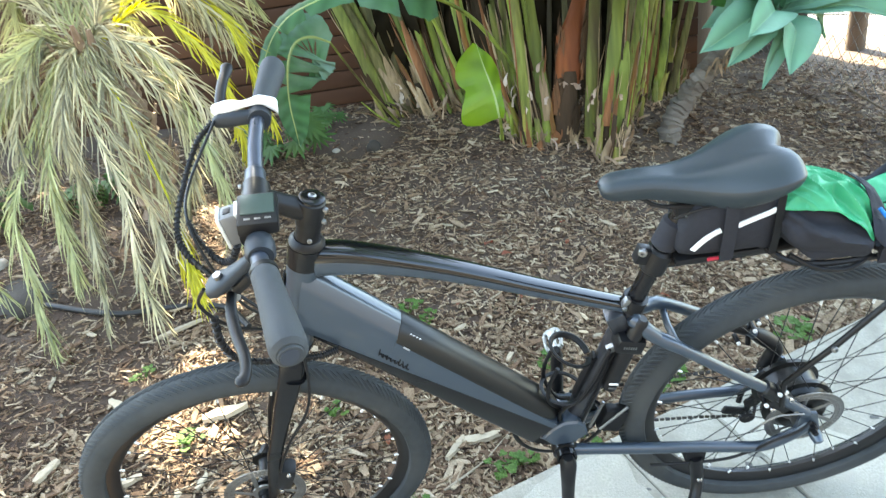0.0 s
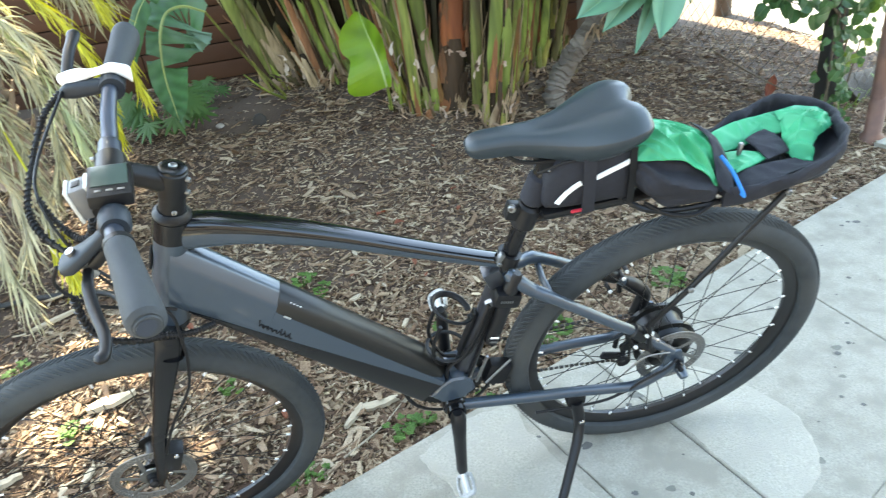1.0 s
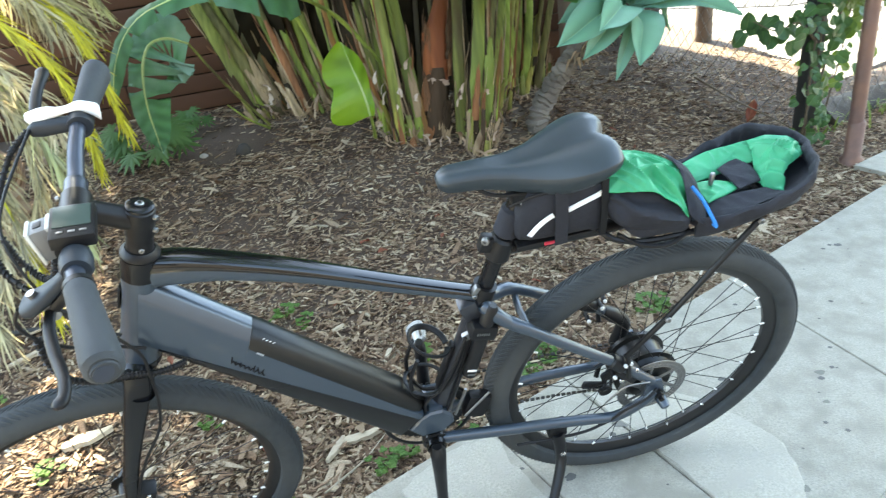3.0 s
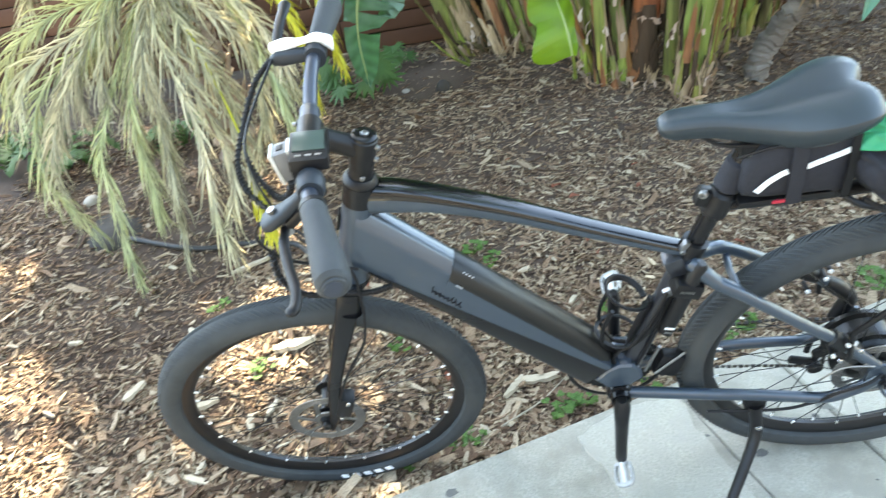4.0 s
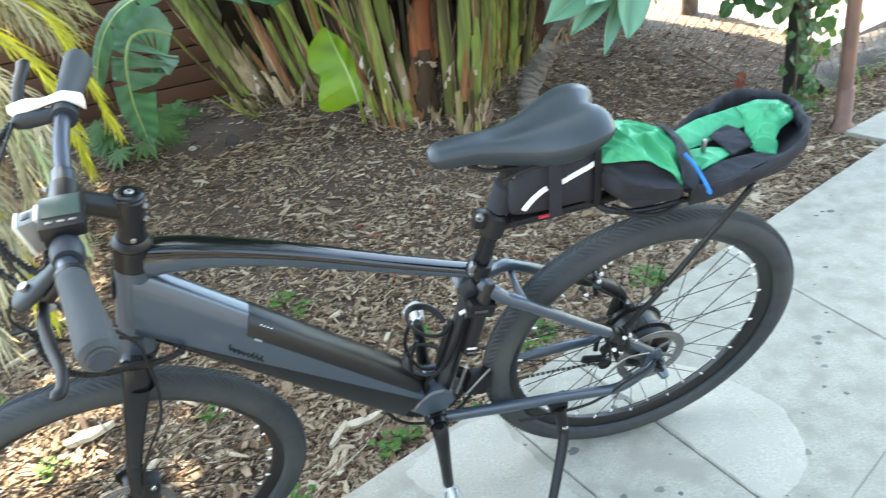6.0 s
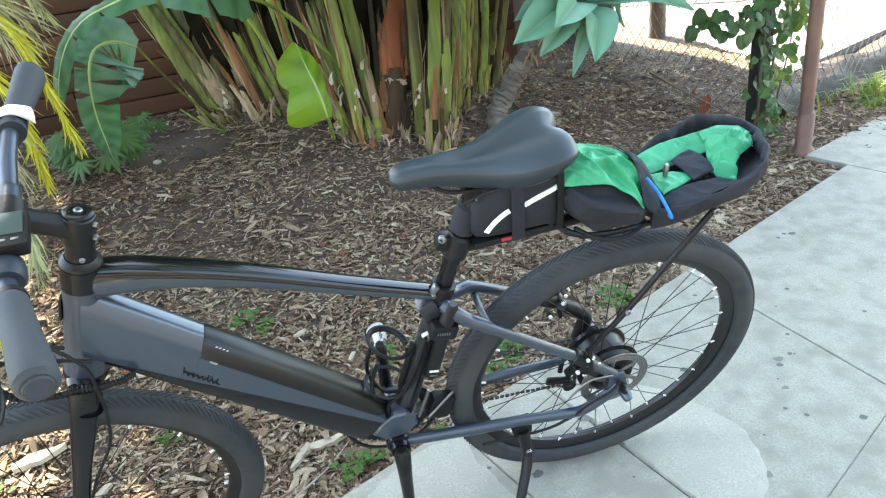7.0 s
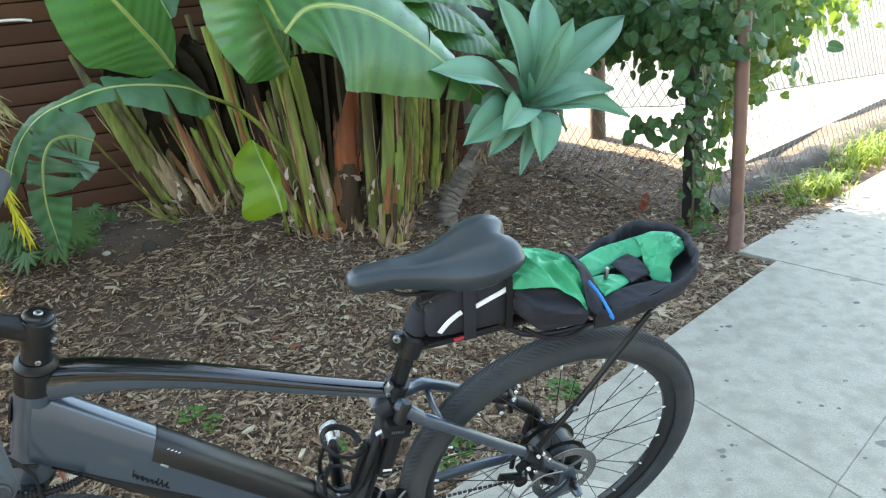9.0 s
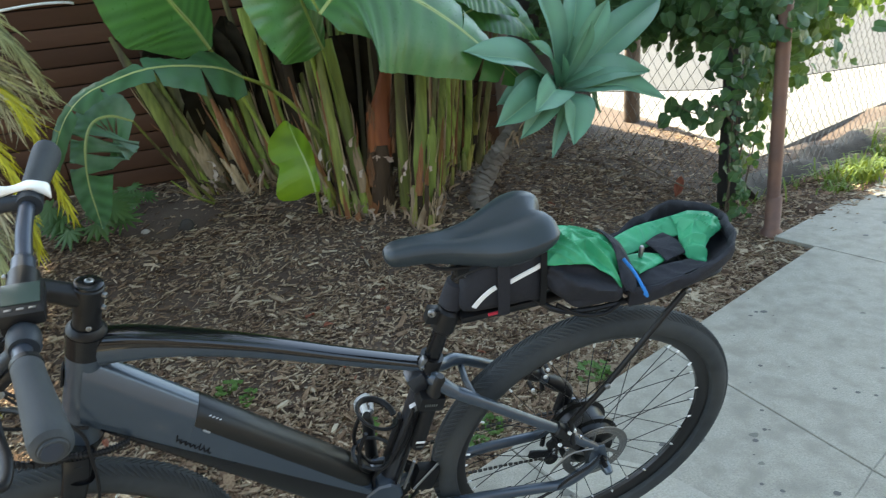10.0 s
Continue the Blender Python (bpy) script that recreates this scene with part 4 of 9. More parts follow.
    for x in (0.013, 0.0, -0.013):
        part("button", Mesh(dm).box((x, 0.024, 0.0098), (0.008, 0.004, 0.0012), None, 0.0008), WORN_STEEL, disp)
    part("display_clamp", Mesh(REACH).lathe((0.905, 0.084, 0.684), (-0.17, 0.97, 0.10), [(0, 0.0125), (0, 0.0175), (0.034, 0.0175), (0.034, 0.0125)], 22), PLASTIC, disp)
    lm2 = REACH @ Matrix.Translation((0.926, 0.100, 0.700)) @ Matrix.Rotation(radians(9), 4, "Z") @ Matrix.Rotation(radians(4), 4, "Y")
    lamp = part("front_lamp", Mesh(lm2).box((-0.001, 0, 0), (0.024, 0.030, 0.046), None, 0.005), LAMP_GREY, bike, "small grey and white front lamp")
    part("bezel", Mesh(lm2).box((0.0115, 0, -0.001), (0.005, 0.031, 0.050), None, 0.002), DIRTY_WHITE, lamp, "white plastic bezel")
    part("switch", Mesh(lm2).box((-0.001, 0.0, 0.0232), (0.010, 0.012, 0.002), None, 0.0006), PLASTIC, lamp)
    part("bracket", Mesh(lm2).box((-0.0125, -0.002, 0.006), (0.005, 0.032, 0.034), None, 0.0018), DIRTY_WHITE, lamp, "white plastic bracket")
    # ---- cables with spiral wrap ----
    def wrapped(name, pts, r=0.0050, n=90):
        p = spline(pts, n)
        t = part(name, Mesh().tube(p, r * 0.8, 8), PLASTIC, bike, "black cable in spiral wrap")
        sm = Mesh()
        sp = []
        for i in range(n * 4):
            x = i / 4
            k = min(int(x), n - 2)
            c = p[k].lerp(p[k + 1], x - k)
            tg = (p[k + 1] - p[k]).normalized()
            u = tg.orthogonal().normalized()
            v = tg.cross(u)
            a = i * 0.62
            sp.append(c + u * (r * math.cos(a)) + v * (r * math.sin(a)))
        sm.tube(sp, 0.0014, 4)
        part("spiral_wrap", sm, PLASTIC, t)
    wrapped("cable", [(1.022, -0.010, 0.640), (1.014, 0.0, 0.610), (0.998, 0.012, 0.588), (0.975, 0.036, 0.590), (0.948, 0.062, 0.615), (0.925, 0.085, 0.655)], 0.0045, 60)
    wrapped("cable", [(0.985, 0.120, 0.560), (1.000, 0.105, 0.490), (0.995, 0.085, 0.430), (0.965, 0.066, 0.396), (0.931, 0.058, 0.386), (0.902, 0.056, 0.379), (0.873, 0.052, 0.376), (0.852, 0.044, 0.374)], 0.0055, 100)
    hose = [(0.990, -0.168, 0.712), (1.020, -0.140, 0.690), (1.050, -0.095, 0.640), (1.060, -0.045, 0.605), (1.040, 0.0, 0.585), (0.985, 0.05, 0.560), (0.935, 0.062, 0.500), (0.903, 0.062, 0.434), (0.905, 0.063, 0.383), (0.914, 0.064, 0.320), (0.935, 0.068, 0.255), (0.985, 0.070, 0.180), (1.035, 0.066, 0.085)]
    wrapped("cable", hose[:6], 0.0050, 90)
    part("brake_hose", Mesh().tube(spline(hose, 70), 0.0028, 7), PLASTIC, bike)
    part("cable", Mesh().tube(spline([(0.965, 0.148, 0.640), (0.990, 0.130, 0.600), (0.985, 0.120, 0.560), (0.975, 0.085, 0.50), (0.94, 0.05, 0.45), (0.90, 0.040, 0.42)], 30), 0.0027, 7), PLASTIC, bike)
    part("cable", Mesh().tube(spline([(0.985, -0.165, 0.715), (1.028, -0.08, 0.66), (1.022, -0.01, 0.640), (1.0, 0.03, 0.58), (0.97, 0.04, 0.50), (0.925, 0.036, 0.455)], 30), 0.0025, 7), PLASTIC, bike)
    # ---- saddle and post ----
    d = Vector((-0.339, 0, 0.941))
    t0 = Vector((0.333, 0, 0.336))
    part("seatpost", Mesh().tube([t0, t0 + d * 0.05, t0 + d * 0.10, t0 + d * 0.20], [0.0152] * 4, 20), FRAME_BLACK, bike, "black seatpost")
    part("seatpost_clamp", Mesh().tube([t0 + d * 0.068, t0 + d * 0.073, t0 + d * 0.112, t0 + d * 0.117], [0.0175, 0.0225, 0.0225, 0.0175], 20).box(t0 + d * 0.105 + Vector((0.028, 0, 0.004)), (0.024, 0.022, 0.030), Matrix.Rotation(radians(-20), 4, "Y"), 0.004), MATT_BLACK, bike, "black rack clamp on the seatpost")
    bolt("clamp_bolt", bike, t0 + d * 0.122 + Vector((0.036, 0.010, 0.002)), (0.5, 0.85, 0.1), 0.0075, 0.007, WORN_STEEL)
    part("seatpost_sleeve", Mesh().tube([t0 + d * 0.120, t0 + d * 0.125, t0 + d * 0.172, t0 + d * 0.177], [0.0155, 0.022, 0.021, 0.0155], 20), NYLON, bike, "black strap round the seatpost")
    rows = [(0.401, 0.004, 0.592, 0.006), (0.399, 0.012, 0.599, 0.020), (0.391, 0.0195, 0.605, 0.032), (0.375, 0.0235, 0.609, 0.039), (0.330, 0.0255, 0.608, 0.042), (0.285, 0.033, 0.606, 0.050), (0.245, 0.048, 0.608, 0.058), (0.210, 0.066, 0.616, 0.066), (0.175, 0.0785, 0.625, 0.066), (0.145, 0.0800, 0.628, 0.058), (0.122, 0.071, 0.624, 0.048), (0.110, 0.055, 0.614, 0.036), (0.106, 0.034, 0.605, 0.026)]
    rings = []
    for x, hw, top, drop in rows:
        ring = []
        dip = 0.010 if x < 0.30 else 0.004
        for j in range(28):
            a = 2 * math.pi * j / 28
            y = hw * math.copysign(abs(math.sin(a)) ** 0.75, math.sin(a))
            cz = math.cos(a)
            z = top - dip * math.exp(-(y / 0.016) ** 2) - (drop * 0.42) * (abs(y) / hw) ** 2.6 if cz >= 0 else top - drop * (0.45 + 0.55 * min(1, -cz * 1.6)) + 0.012 * (1 - abs(y) / hw)
            ring.append((x + (0.024 * max(0.0, 1 - (x - 0.10) / 0.05) * math.exp(-(y / 0.022) ** 2) if x < 0.15 else 0.0), y, z))
        rings.append(ring)
    rings = [spline([r[j] for r in rings], 34) for j in range(28)]
    sad = Mesh().loft([[rings[j][i] for j in range(28)] for i in range(34)])
    sd = part("saddle", sad, SADDLE, bike, "black vinyl saddle with a padded nose", sharp=65)
    for s in (1, -1):
        part("saddle_rail", Mesh().tube(spline([(0.345, s * 0.012, 0.572), (0.315, s * 0.020, 0.553), (0.27, s * 0.022, 0.545), (0.21, s * 0.024, 0.545), (0.165, s * 0.034, 0.565)], 18), 0.0035, 8), MATT_BLACK, sd)
    part("rail_clamp", Mesh().box(t0 + d * 0.212, (0.046, 0.050, 0.026), None, 0.006), MATT_BLACK, sd)
    bolt("rail_bolt", sd, t0 + d * 0.206 + Vector((0.004, 0.024, 0)), (0, 1, 0), 0.005, 0.004, STEEL)
    # ---- drivetrain ----
    bb = Vector((0.470, 0, -0.045))
    for s in (1, -1):
        e = bb + Vector((0.008 * s, s * 0.072, -0.170 * s))
        cr = part("crank_arm", Mesh().tube([bb + Vector((0, s * 0.056, 0.016 * s)), bb + Vector((0, s * 0.060, 0)), bb.lerp(e, 0.3) + Vector((0, s * 0.045, 0)), bb.lerp(e, 0.75) + Vector((0, s * 0.022, 0)), e + Vector((0, s * 0.008, 0)), e + Vector((0.0, s * 0.010, -0.014 * s))], [0.014, 0.024, 0.0205, 0.0175, 0.0175, 0.011], 16, flat=0.72), MATT_BLACK, bike, "black crank arm")
        part("crank_bolt", Mesh().lathe(bb + Vector((0, s * 0.062, 0)), (0, s, 0), [(0, 0.011), (0.008, 0.010), (0.008, 0.005), (0.004, 0.004)], 14), MATT_BLACK, cr)
        pm = Matrix.Translation(e + Vector((0, s * 0.010, -0.002))) @ Matrix.Rotation(radians(16 if s > 0 else 24), 4, "Y") @ Matrix.Diagonal((0.66, s * 0.80, 0.8, 1))
        part("pedal_axle", Mesh(pm).lathe((0, -0.004, 0), (0, 1, 0), [(0, 0.006), (0.012, 0.006), (0.014, 0.0095), (0.060, 0.0085), (0.078, 0.007)], 14), DIRTY_WHITE, cr)
        cage = spline([(-0.022, 0.020, 0), (-0.027, 0.045, 0), (-0.024, 0.072, 0), (-0.010, 0.080, 0), (0.010, 0.080, 0), (0.024, 0.072, 0), (0.027, 0.045, 0), (0.022, 0.020, 0)], 40)
        ped = Mesh(pm).tube(cage, 0.0062, 8, flat=1.25, up=(0, 0, 1)).box((0, 0.020, 0), (0.044, 0.010, 0.012), None, 0.003).box((0, 0.076, 0), (0.036, 0.012, 0.013), None, 0.003).box((0, 0.048, 0), (0.026, 0.050, 0.014), None, 0.004)
        part("pedal", ped, PEDAL, cr, "worn white platform pedal")
        for q in range(4):
            part("pedal_pin", Mesh(pm).lathe(((-0.024, 0.024)[q % 2], (0.036, 0.062)[q // 2], 0.005), (0, 0, 1), [(0, 0.0022), (0.006, 0.0022), (0.0065, 0.001)], 8), STEEL, cr)
    chm = Mesh()
    cc = bb + Vector((0, -0.046, 0))
    nt = 44
    tooth = []
    for i in range(nt * 4):
        a = 2 * math.pi * i / (nt * 4)
        tooth.append(0.086 + (0.004 if i % 4 in (0, 1) else 0))
    rings = [[(cc.x + tooth[i] * math.cos(a), cc.y - 0.0015, cc.z + tooth[i] * math.sin(a)), (cc.x + tooth[i] * math.cos(a), cc.y + 0.0015, cc.z + tooth[i] * math.sin(a)), (cc.x + 0.070 * math.cos(a), cc.y + 0.0015, cc.z + 0.070 * math.sin(a)), (cc.x + 0.070 * math.cos(a), cc.y - 0.0015, cc.z + 0.070 * math.sin(a))] for i in range(len(tooth)) for a in (2 * math.pi * i / len(tooth),)]
    chm.loft(rings, closed=True)
    for i in range(5):
        a = 2 * math.pi * i / 5
        chm.tube([cc + Vector((0.012 * math.cos(a), 0, 0.012 * math.sin(a))), cc + Vector((0.074 * math.cos(a), 0, 0.074 * math.sin(a)))], [0.014, 0.008], 8, flat=0.3, up=(0, 1, 0))
    part("chainring", chm, MATT_BLACK, bike, "black chainring")
    part("chain_guard", Mesh().tube(ring_pts(cc + Vector((0, 0.012, 0)), 0.098, 60), 0.005, 8, closed=True, flat=0.5, up=(0, 1, 0)), PLASTIC, bike, "black chain guard ring")
    cs = Mesh()
    for i, r0 in enumerate((0.036, 0.033, 0.030, 0.027, 0.0245, 0.022, 0.020)):
        cs.lathe((0, -0.036 - 0.0042 * i, 0), (0, -1, 0), [(0, 0.012), (0, r0), (0.0018, r0), (0.0018, 0.012)], 30)
    part("cassette", cs, WORN_STEEL, bike, "steel sprocket cassette")
    # chain run as separate plates joined in one mesh
    cm = Mesh()
    loop = []
    r1, r2 = 0.088, 0.030
    yc = -0.048
    for i in range(40):
        a = radians(100) - radians(200) * i / 39
        loop.append((cc.x + r1 * math.cos(a), yc, cc.z + r1 * math.sin(a)))
    for p in ((0.30, yc, -0.098), (0.16, yc, -0.118), (0.075, yc, -0.135), (0.048, yc, -0.150), (0.028, yc, -0.140), (0.036, yc, -0.100), (0.046, yc, -0.062), (0.026, yc, -0.030)):
        loop.append(p)
    for i in range(12):
        a = radians(-70) - radians(200) * i / 11
        loop.append((r2 * math.cos(a), yc, r2 * math.sin(a)))
    loop.append((0.2, yc, 0.036))
    dense = []
    for i in range(len(loop)):
        a, b = Vector(loop[i]), Vector(loop[(i + 1) % len(loop)])
        k = max(1, int((b - a).length / 0.0064))
        dense += [a.lerp(b, j / k) for j in range(k)]
    for i in range(0, len(dense) - 1, 2):
        a, b = dense[i], dense[(i + 1) % len(dense)]
        w = 0.0035 if (i // 2) % 2 else 0.0026
        cm.tube([a, b + (b - a) * 0.3], 0.0042, 6, flat=w / 0.0042, up=(0, 1, 0))
    part("chain", cm, CHAIN, bike, "oily dark bicycle chain")
    dr = Mesh()
    dr.box((0.022, -0.060, -0.050), (0.030, 0.030, 0.046), Matrix.Rotation(0.4, 4, "Y"), 0.006)
    dr.tube([(0.03, -0.058, -0.06), (0.046, -0.056, -0.11), (0.042, -0.056, -0.152)], [0.011, 0.010, 0.009], 10, flat=0.6)
    for q in ((0.045, -0.048, -0.088), (0.042, -0.048, -0.150)):
        dr.lathe(Vector(q) + Vector((0, -0.004, 0)), (0, 1, 0), [(0, 0.004), (0, 0.017), (0.006, 0.017), (0.006, 0.004)], 22)
    dr.box((0.070, -0.056, -0.128), (0.060, 0.010, 0.020), Matrix.Rotation(-0.35, 4, "Y"), 0.004)
    dr.tube(spline([(0.02, -0.070, -0.03), (0.055, -0.074, -0.07), (0.062, -0.066, -0.11)], 8), 0.006, 8)
    part("derailleur", dr, MATT_BLACK, bike, "black rear derailleur")
    part("drop_elbow", Mesh().tube(spline([(0.060, -0.070, 0.110), (0.034, -0.071, 0.090), (0.014, -0.072, 0.066), (0.022, -0.072, 0.038), (0.034, -0.071, 0.004)], 14), [0.013, 0.0150, 0.0165, 0.0170, 0.0165, 0.0160, 0.0155, 0.0150, 0.0150, 0.0150, 0.0150, 0.0150, 0.0150, 0.014], 14), MATT_BLACK, bike, "black elbow of the far frame end")
    # clamps on both stays that hold the foot of the rack, with pale bolt heads
    for pts, heads in (([(0.102, 0.065, 0.120), (0.099, 0.065, 0.118), (0.076, 0.0665, 0.097), (0.073, 0.0665, 0.094)], ((0.064, 0.080, 0.116), (0.074, 0.080, 0.112), (0.096, 0.081, 0.086))), ([(0.112, -0.068, 0.151), (0.108, -0.068, 0.148), (0.080, -0.070, 0.129), (0.076, -0.070, 0.126)], ((0.064, -0.052, 0.158), (0.070, -0.050, 0.140), (0.098, -0.050, 0.110)))):
        cl = part("stay_clamp", Mesh().tube(pts, [0.011, 0.0155, 0.0155, 0.011], 16), MATT_BLACK, bike, "black clamp on the seatstay")
        for q in heads:
            m = Mesh().tube([Vector(q) - Vector((0, 0.022, 0)), q], 0.0052, 8)
            part("clamp_lug", m, MATT_BLACK, cl)
            bolt("clamp_bolt", cl, q, (0, 1, 0.2), 0.0042, 0.005, NIPPLE)
    cal = part("rear_brake_caliper", Mesh().box((0.062, 0.054, 0.070), (0.052, 0.034, 0.034), Matrix.Rotation(radians(-42), 4, "Y"), 0.006), MATT_BLACK, bike)
    for q in ((0.048, 0.072, 0.083), (0.078, 0.072, 0.060), (0.036, 0.074, 0.052)):
        bolt("caliper_bolt", cal, q, (0, 1, 0), 0.005, 0.004, STEEL)
    part("motor_cable", Mesh().tube(spline([(0.006, 0.078, 0.02), (0.03, 0.088, 0.012), (0.07, 0.082, -0.03), (0.10, 0.076, -0.075), (0.16, 0.072, -0.098), (0.30, 0.064, -0.092)], 24), 0.0032, 8), PLASTIC, bike)
    part("silver_lead", Mesh().tube(spline([(0.024, 0.080, 0.050), (0.044, 0.082, 0.054), (0.068, 0.080, 0.050), (0.090, 0.078, 0.030), (0.110, 0.074, -0.006)], 14), 0.0018, 7), WORN_STEEL, bike, "silver-sheathed lead")
    part("brake_hose", Mesh().tube(spline([(0.075, 0.06, 0.085), (0.12, 0.066, 0.128), (0.22, 0.06, 0.222), (0.30, 0.036, 0.285), (0.35, 0.02, 0.28), (0.40, 0.024, 0.14), (0.44, 0.03, 0.03)], 40), 0.0026, 7), PLASTIC, bike)
    # controller cables bunched at the seat tube
    for dy, bx in ((0.022, 0.0), (0.027, 0.012), (0.017, -0.008)):
        part("loose_cable", Mesh().tube(spline([(0.382, dy, 0.245), (0.398 + bx, dy + 0.010, 0.19), (0.43 + bx, dy + 0.012, 0.13), (0.455 + bx, dy + 0.008, 0.105), (0.478, dy, 0.07), (0.475, dy, 0.02)], 26), 0.0032, 7), PLASTIC, bike)
    part("cable_clip", Mesh().box((0.372, 0.020, 0.243), (0.030, 0.010, 0.016), Matrix.Rotation(0.35, 4, "Y"), 0.002), WORN_STEEL, bike)
    # tube-shaped holder strapped to the seat tube, with light lettering as bars
    hd = part("pump_holder", Mesh().tube([(0.327, 0.030, 0.318), (0.330, 0.030, 0.312), (0.350, 0.031, 0.250), (0.379, 0.033, 0.165), (0.384, 0.033, 0.150), (0.386, 0.033, 0.146)], [0.009, 0.0140, 0.0145, 0.0145, 0.0145, 0.010], 20), MATT_BLACK, bike, "black tubular holder on the seat tube")
    part("holder_strap", Mesh().box((0.349, 0.026, 0.262), (0.052, 0.042, 0.034), Matrix.Rotation(radians(-18), 4, "Y"), 0.008), PLASTIC, hd, "moulded black strap")
    for i in range(6):
        part("letter_bar", Mesh().box((0.362 - 0.0042 * i, 0.0478, 0.268 - 0.0012 * i), (0.0022, 0.001, 0.006), Matrix.Rotation(radians(-18), 4, "Y"), 0.0003), WORN_STEEL, hd)
    part("letter_bar", Mesh().box((0.379, 0.0480, 0.172), (0.018, 0.001, 0.005), Matrix.Rotation(radians(-18), 4, "Y"), 0.0003), WHITE_MARK, hd)
    part("letter_bar", Mesh().box((0.381, 0.0478, 0.160), (0.015, 0.001, 0.004), Matrix.Rotation(radians(-18), 4, "Y"), 0.0003), WORN_STEEL, hd)
    part("collar_block", Mesh().box((0.366, 0.006, 0.300), (0.036, 0.036, 0.044), Matrix.Rotation(0.35, 4, "Y"), 0.008), FRAME_DARK, bike)
    part("collar_screw", Mesh().box((0.353, 0.012, 0.345), (0.010, 0.012, 0.020), Matrix.Rotation(-0.6, 4, "Y"), 0.002), WORN_STEEL, bike)
    part("stay_end", Mesh().tube([(0.346, 0.022, 0.317), (0.342, 0.024, 0.313), (0.318, 0.034, 0.288), (0.300, 0.040, 0.272)], [0.009, 0.0135, 0.0140, 0.0125], 18), FRAME, bike, "rounded slate end of the seatstay")
    # bottle cage ahead of the seat tube
    cg = Mesh().box((0.424, 0, 0.150), (0.008, 0.020, 0.120), Matrix.Rotation(radians(-19.5), 4, "Y"), 0.003)
    cage = part("bottle_cage", cg, PLASTIC, bike, "black plastic bottle cage on the seat tube")
    sd_, su_ = Vector((0.94, 0, 0.34)), Vector((-0.34, 0, 0.94))
    for h, a0, a1, rr_ in ((0.205, 0.15, 6.1, 0.0062), (0.128, 0.1, 6.15, 0.0042)):
        c = Vector((0.462 - 0.0 * h, 0, h)) + sd_ * 0.004
        if h > 0.15:
            c += Vector((-0.012, 0, 0.010))
        pts = [c + sd_ * (-0.040 * math.cos(a)) + Vector((0, 1, 0)) * (0.038 * math.sin(a)) + su_ * (0.018 * math.sin(a / 2) if h > 0.15 else -0.012 * math.sin(a / 2)) for a in (a0 + (a1 - a0) * i / 39 for i in range(40))]
        part("cage_ring", Mesh().tube(pts, rr_, 8, flat=0.55, up=(0, 0, 1)), PLASTIC, cage)
    for y in (-0.025, 0.025):
        part("cage_rib", Mesh().tube(spline([Vector((0.478, y, 0.212)), Vector((0.496, y, 0.165)), Vector((0.497, y, 0.120)), Vector((0.478, y * 0.5, 0.082)), Vector((0.45, y * 0.3, 0.075))], 14), 0.0042, 8), PLASTIC, cage)
    part("silver_clip", Mesh().tube([(0.392, 0.030, 0.098), (0.420, 0.034, 0.030)], 0.0032, 8), WORN_STEEL, bike)
    part("silver_clip", Mesh().tube([(0.345, 0.036, 0.078), (0.400, 0.036, 0.020)], 0.0026, 8), WORN_STEEL, bike)
    part("chain_stay_guard", Mesh().box((0.372, 0.020, 0.030), (0.050, 0.026, 0.062), Matrix.Rotation(radians(-20), 4, "Y"), 0.008), PLASTIC, bike)
    # ---- kickstand ----
    ks = Mesh()
    ks.box((0.206, 0.056, -0.078), (0.042, 0.024, 0.040), None, 0.004)
    leg = spline([(0.206, 0.062, -0.088), (0.203, 0.078, -0.130), (0.210, 0.100, -0.158), (0.240, 0.145, -0.192), (0.275, 0.195, -0.226), (0.292, 0.216, -0.240)], 18)
    kst = part("kickstand", ks.tube(leg, [0.018, 0.018, 0.0175, 0.017, 0.016, 0.0155, 0.015, 0.0145, 0.014, 0.0135, 0.013, 0.013, 0.0125, 0.0125, 0.0125, 0.013, 0.0135, 0.0135], 12, flat=0.8), MATT_BLACK, bike, "black alloy kickstand, folded down")
    bolt("pivot_bolt", kst, (0.203, 0.092, -0.126), (-0.05, 0.98, -0.1), 0.0062, 0.005, STEEL)
    part("foot", Mesh().tube([(0.288, 0.212, -0.236), (0.303, 0.228, -0.250)], [0.014, 0.016], 12), RUBBER, kst)
    # ---- rack ----
    rk = part("luggage_rack", Mesh().tube([(0.315, 0, 0.418), (0.20, 0, 0.414), (0.10, 0, 0.413), (0.04, 0, 0.414), (-0.19, 0, 0.423)], 0.0145, 10, flat=0.7), MATT_BLACK, bike, "black tubular rear rack")
    loop = [(0.138, 0.0, 0.442), (0.132, 0.045, 0.444), (0.10, 0.064, 0.432), (0.03, 0.068, 0.421), (-0.10, 0.068, 0.424), (-0.20, 0.066, 0.428), (-0.240, 0.050, 0.430), (-0.250, 0.0, 0.432)]
    full = loop + [(x, -y, z) for x, y, z in loop[-2:0:-1]]
    part("rack_loop", Mesh().tube([p for p in spline(full + full[:1], 90)][:-1], 0.0054, 8, closed=True), MATT_BLACK, rk)
    for x, z in ((0.06, 0.422), (-0.02, 0.424), (-0.10, 0.427), (-0.18, 0.431)):
        part("rack_bar", Mesh().tube([(x, -0.065, z), (x, 0, z + 0.002), (x, 0.065, z)], 0.0045, 8), MATT_BLACK, rk)
    part("rack_guard", Mesh().tube(spline([(0.110, 0.060, 0.446), (0.07, 0.076, 0.424), (0.020, 0.078, 0.414), (-0.02, 0.068, 0.424)], 16), 0.0042, 8), MATT_BLACK, rk)
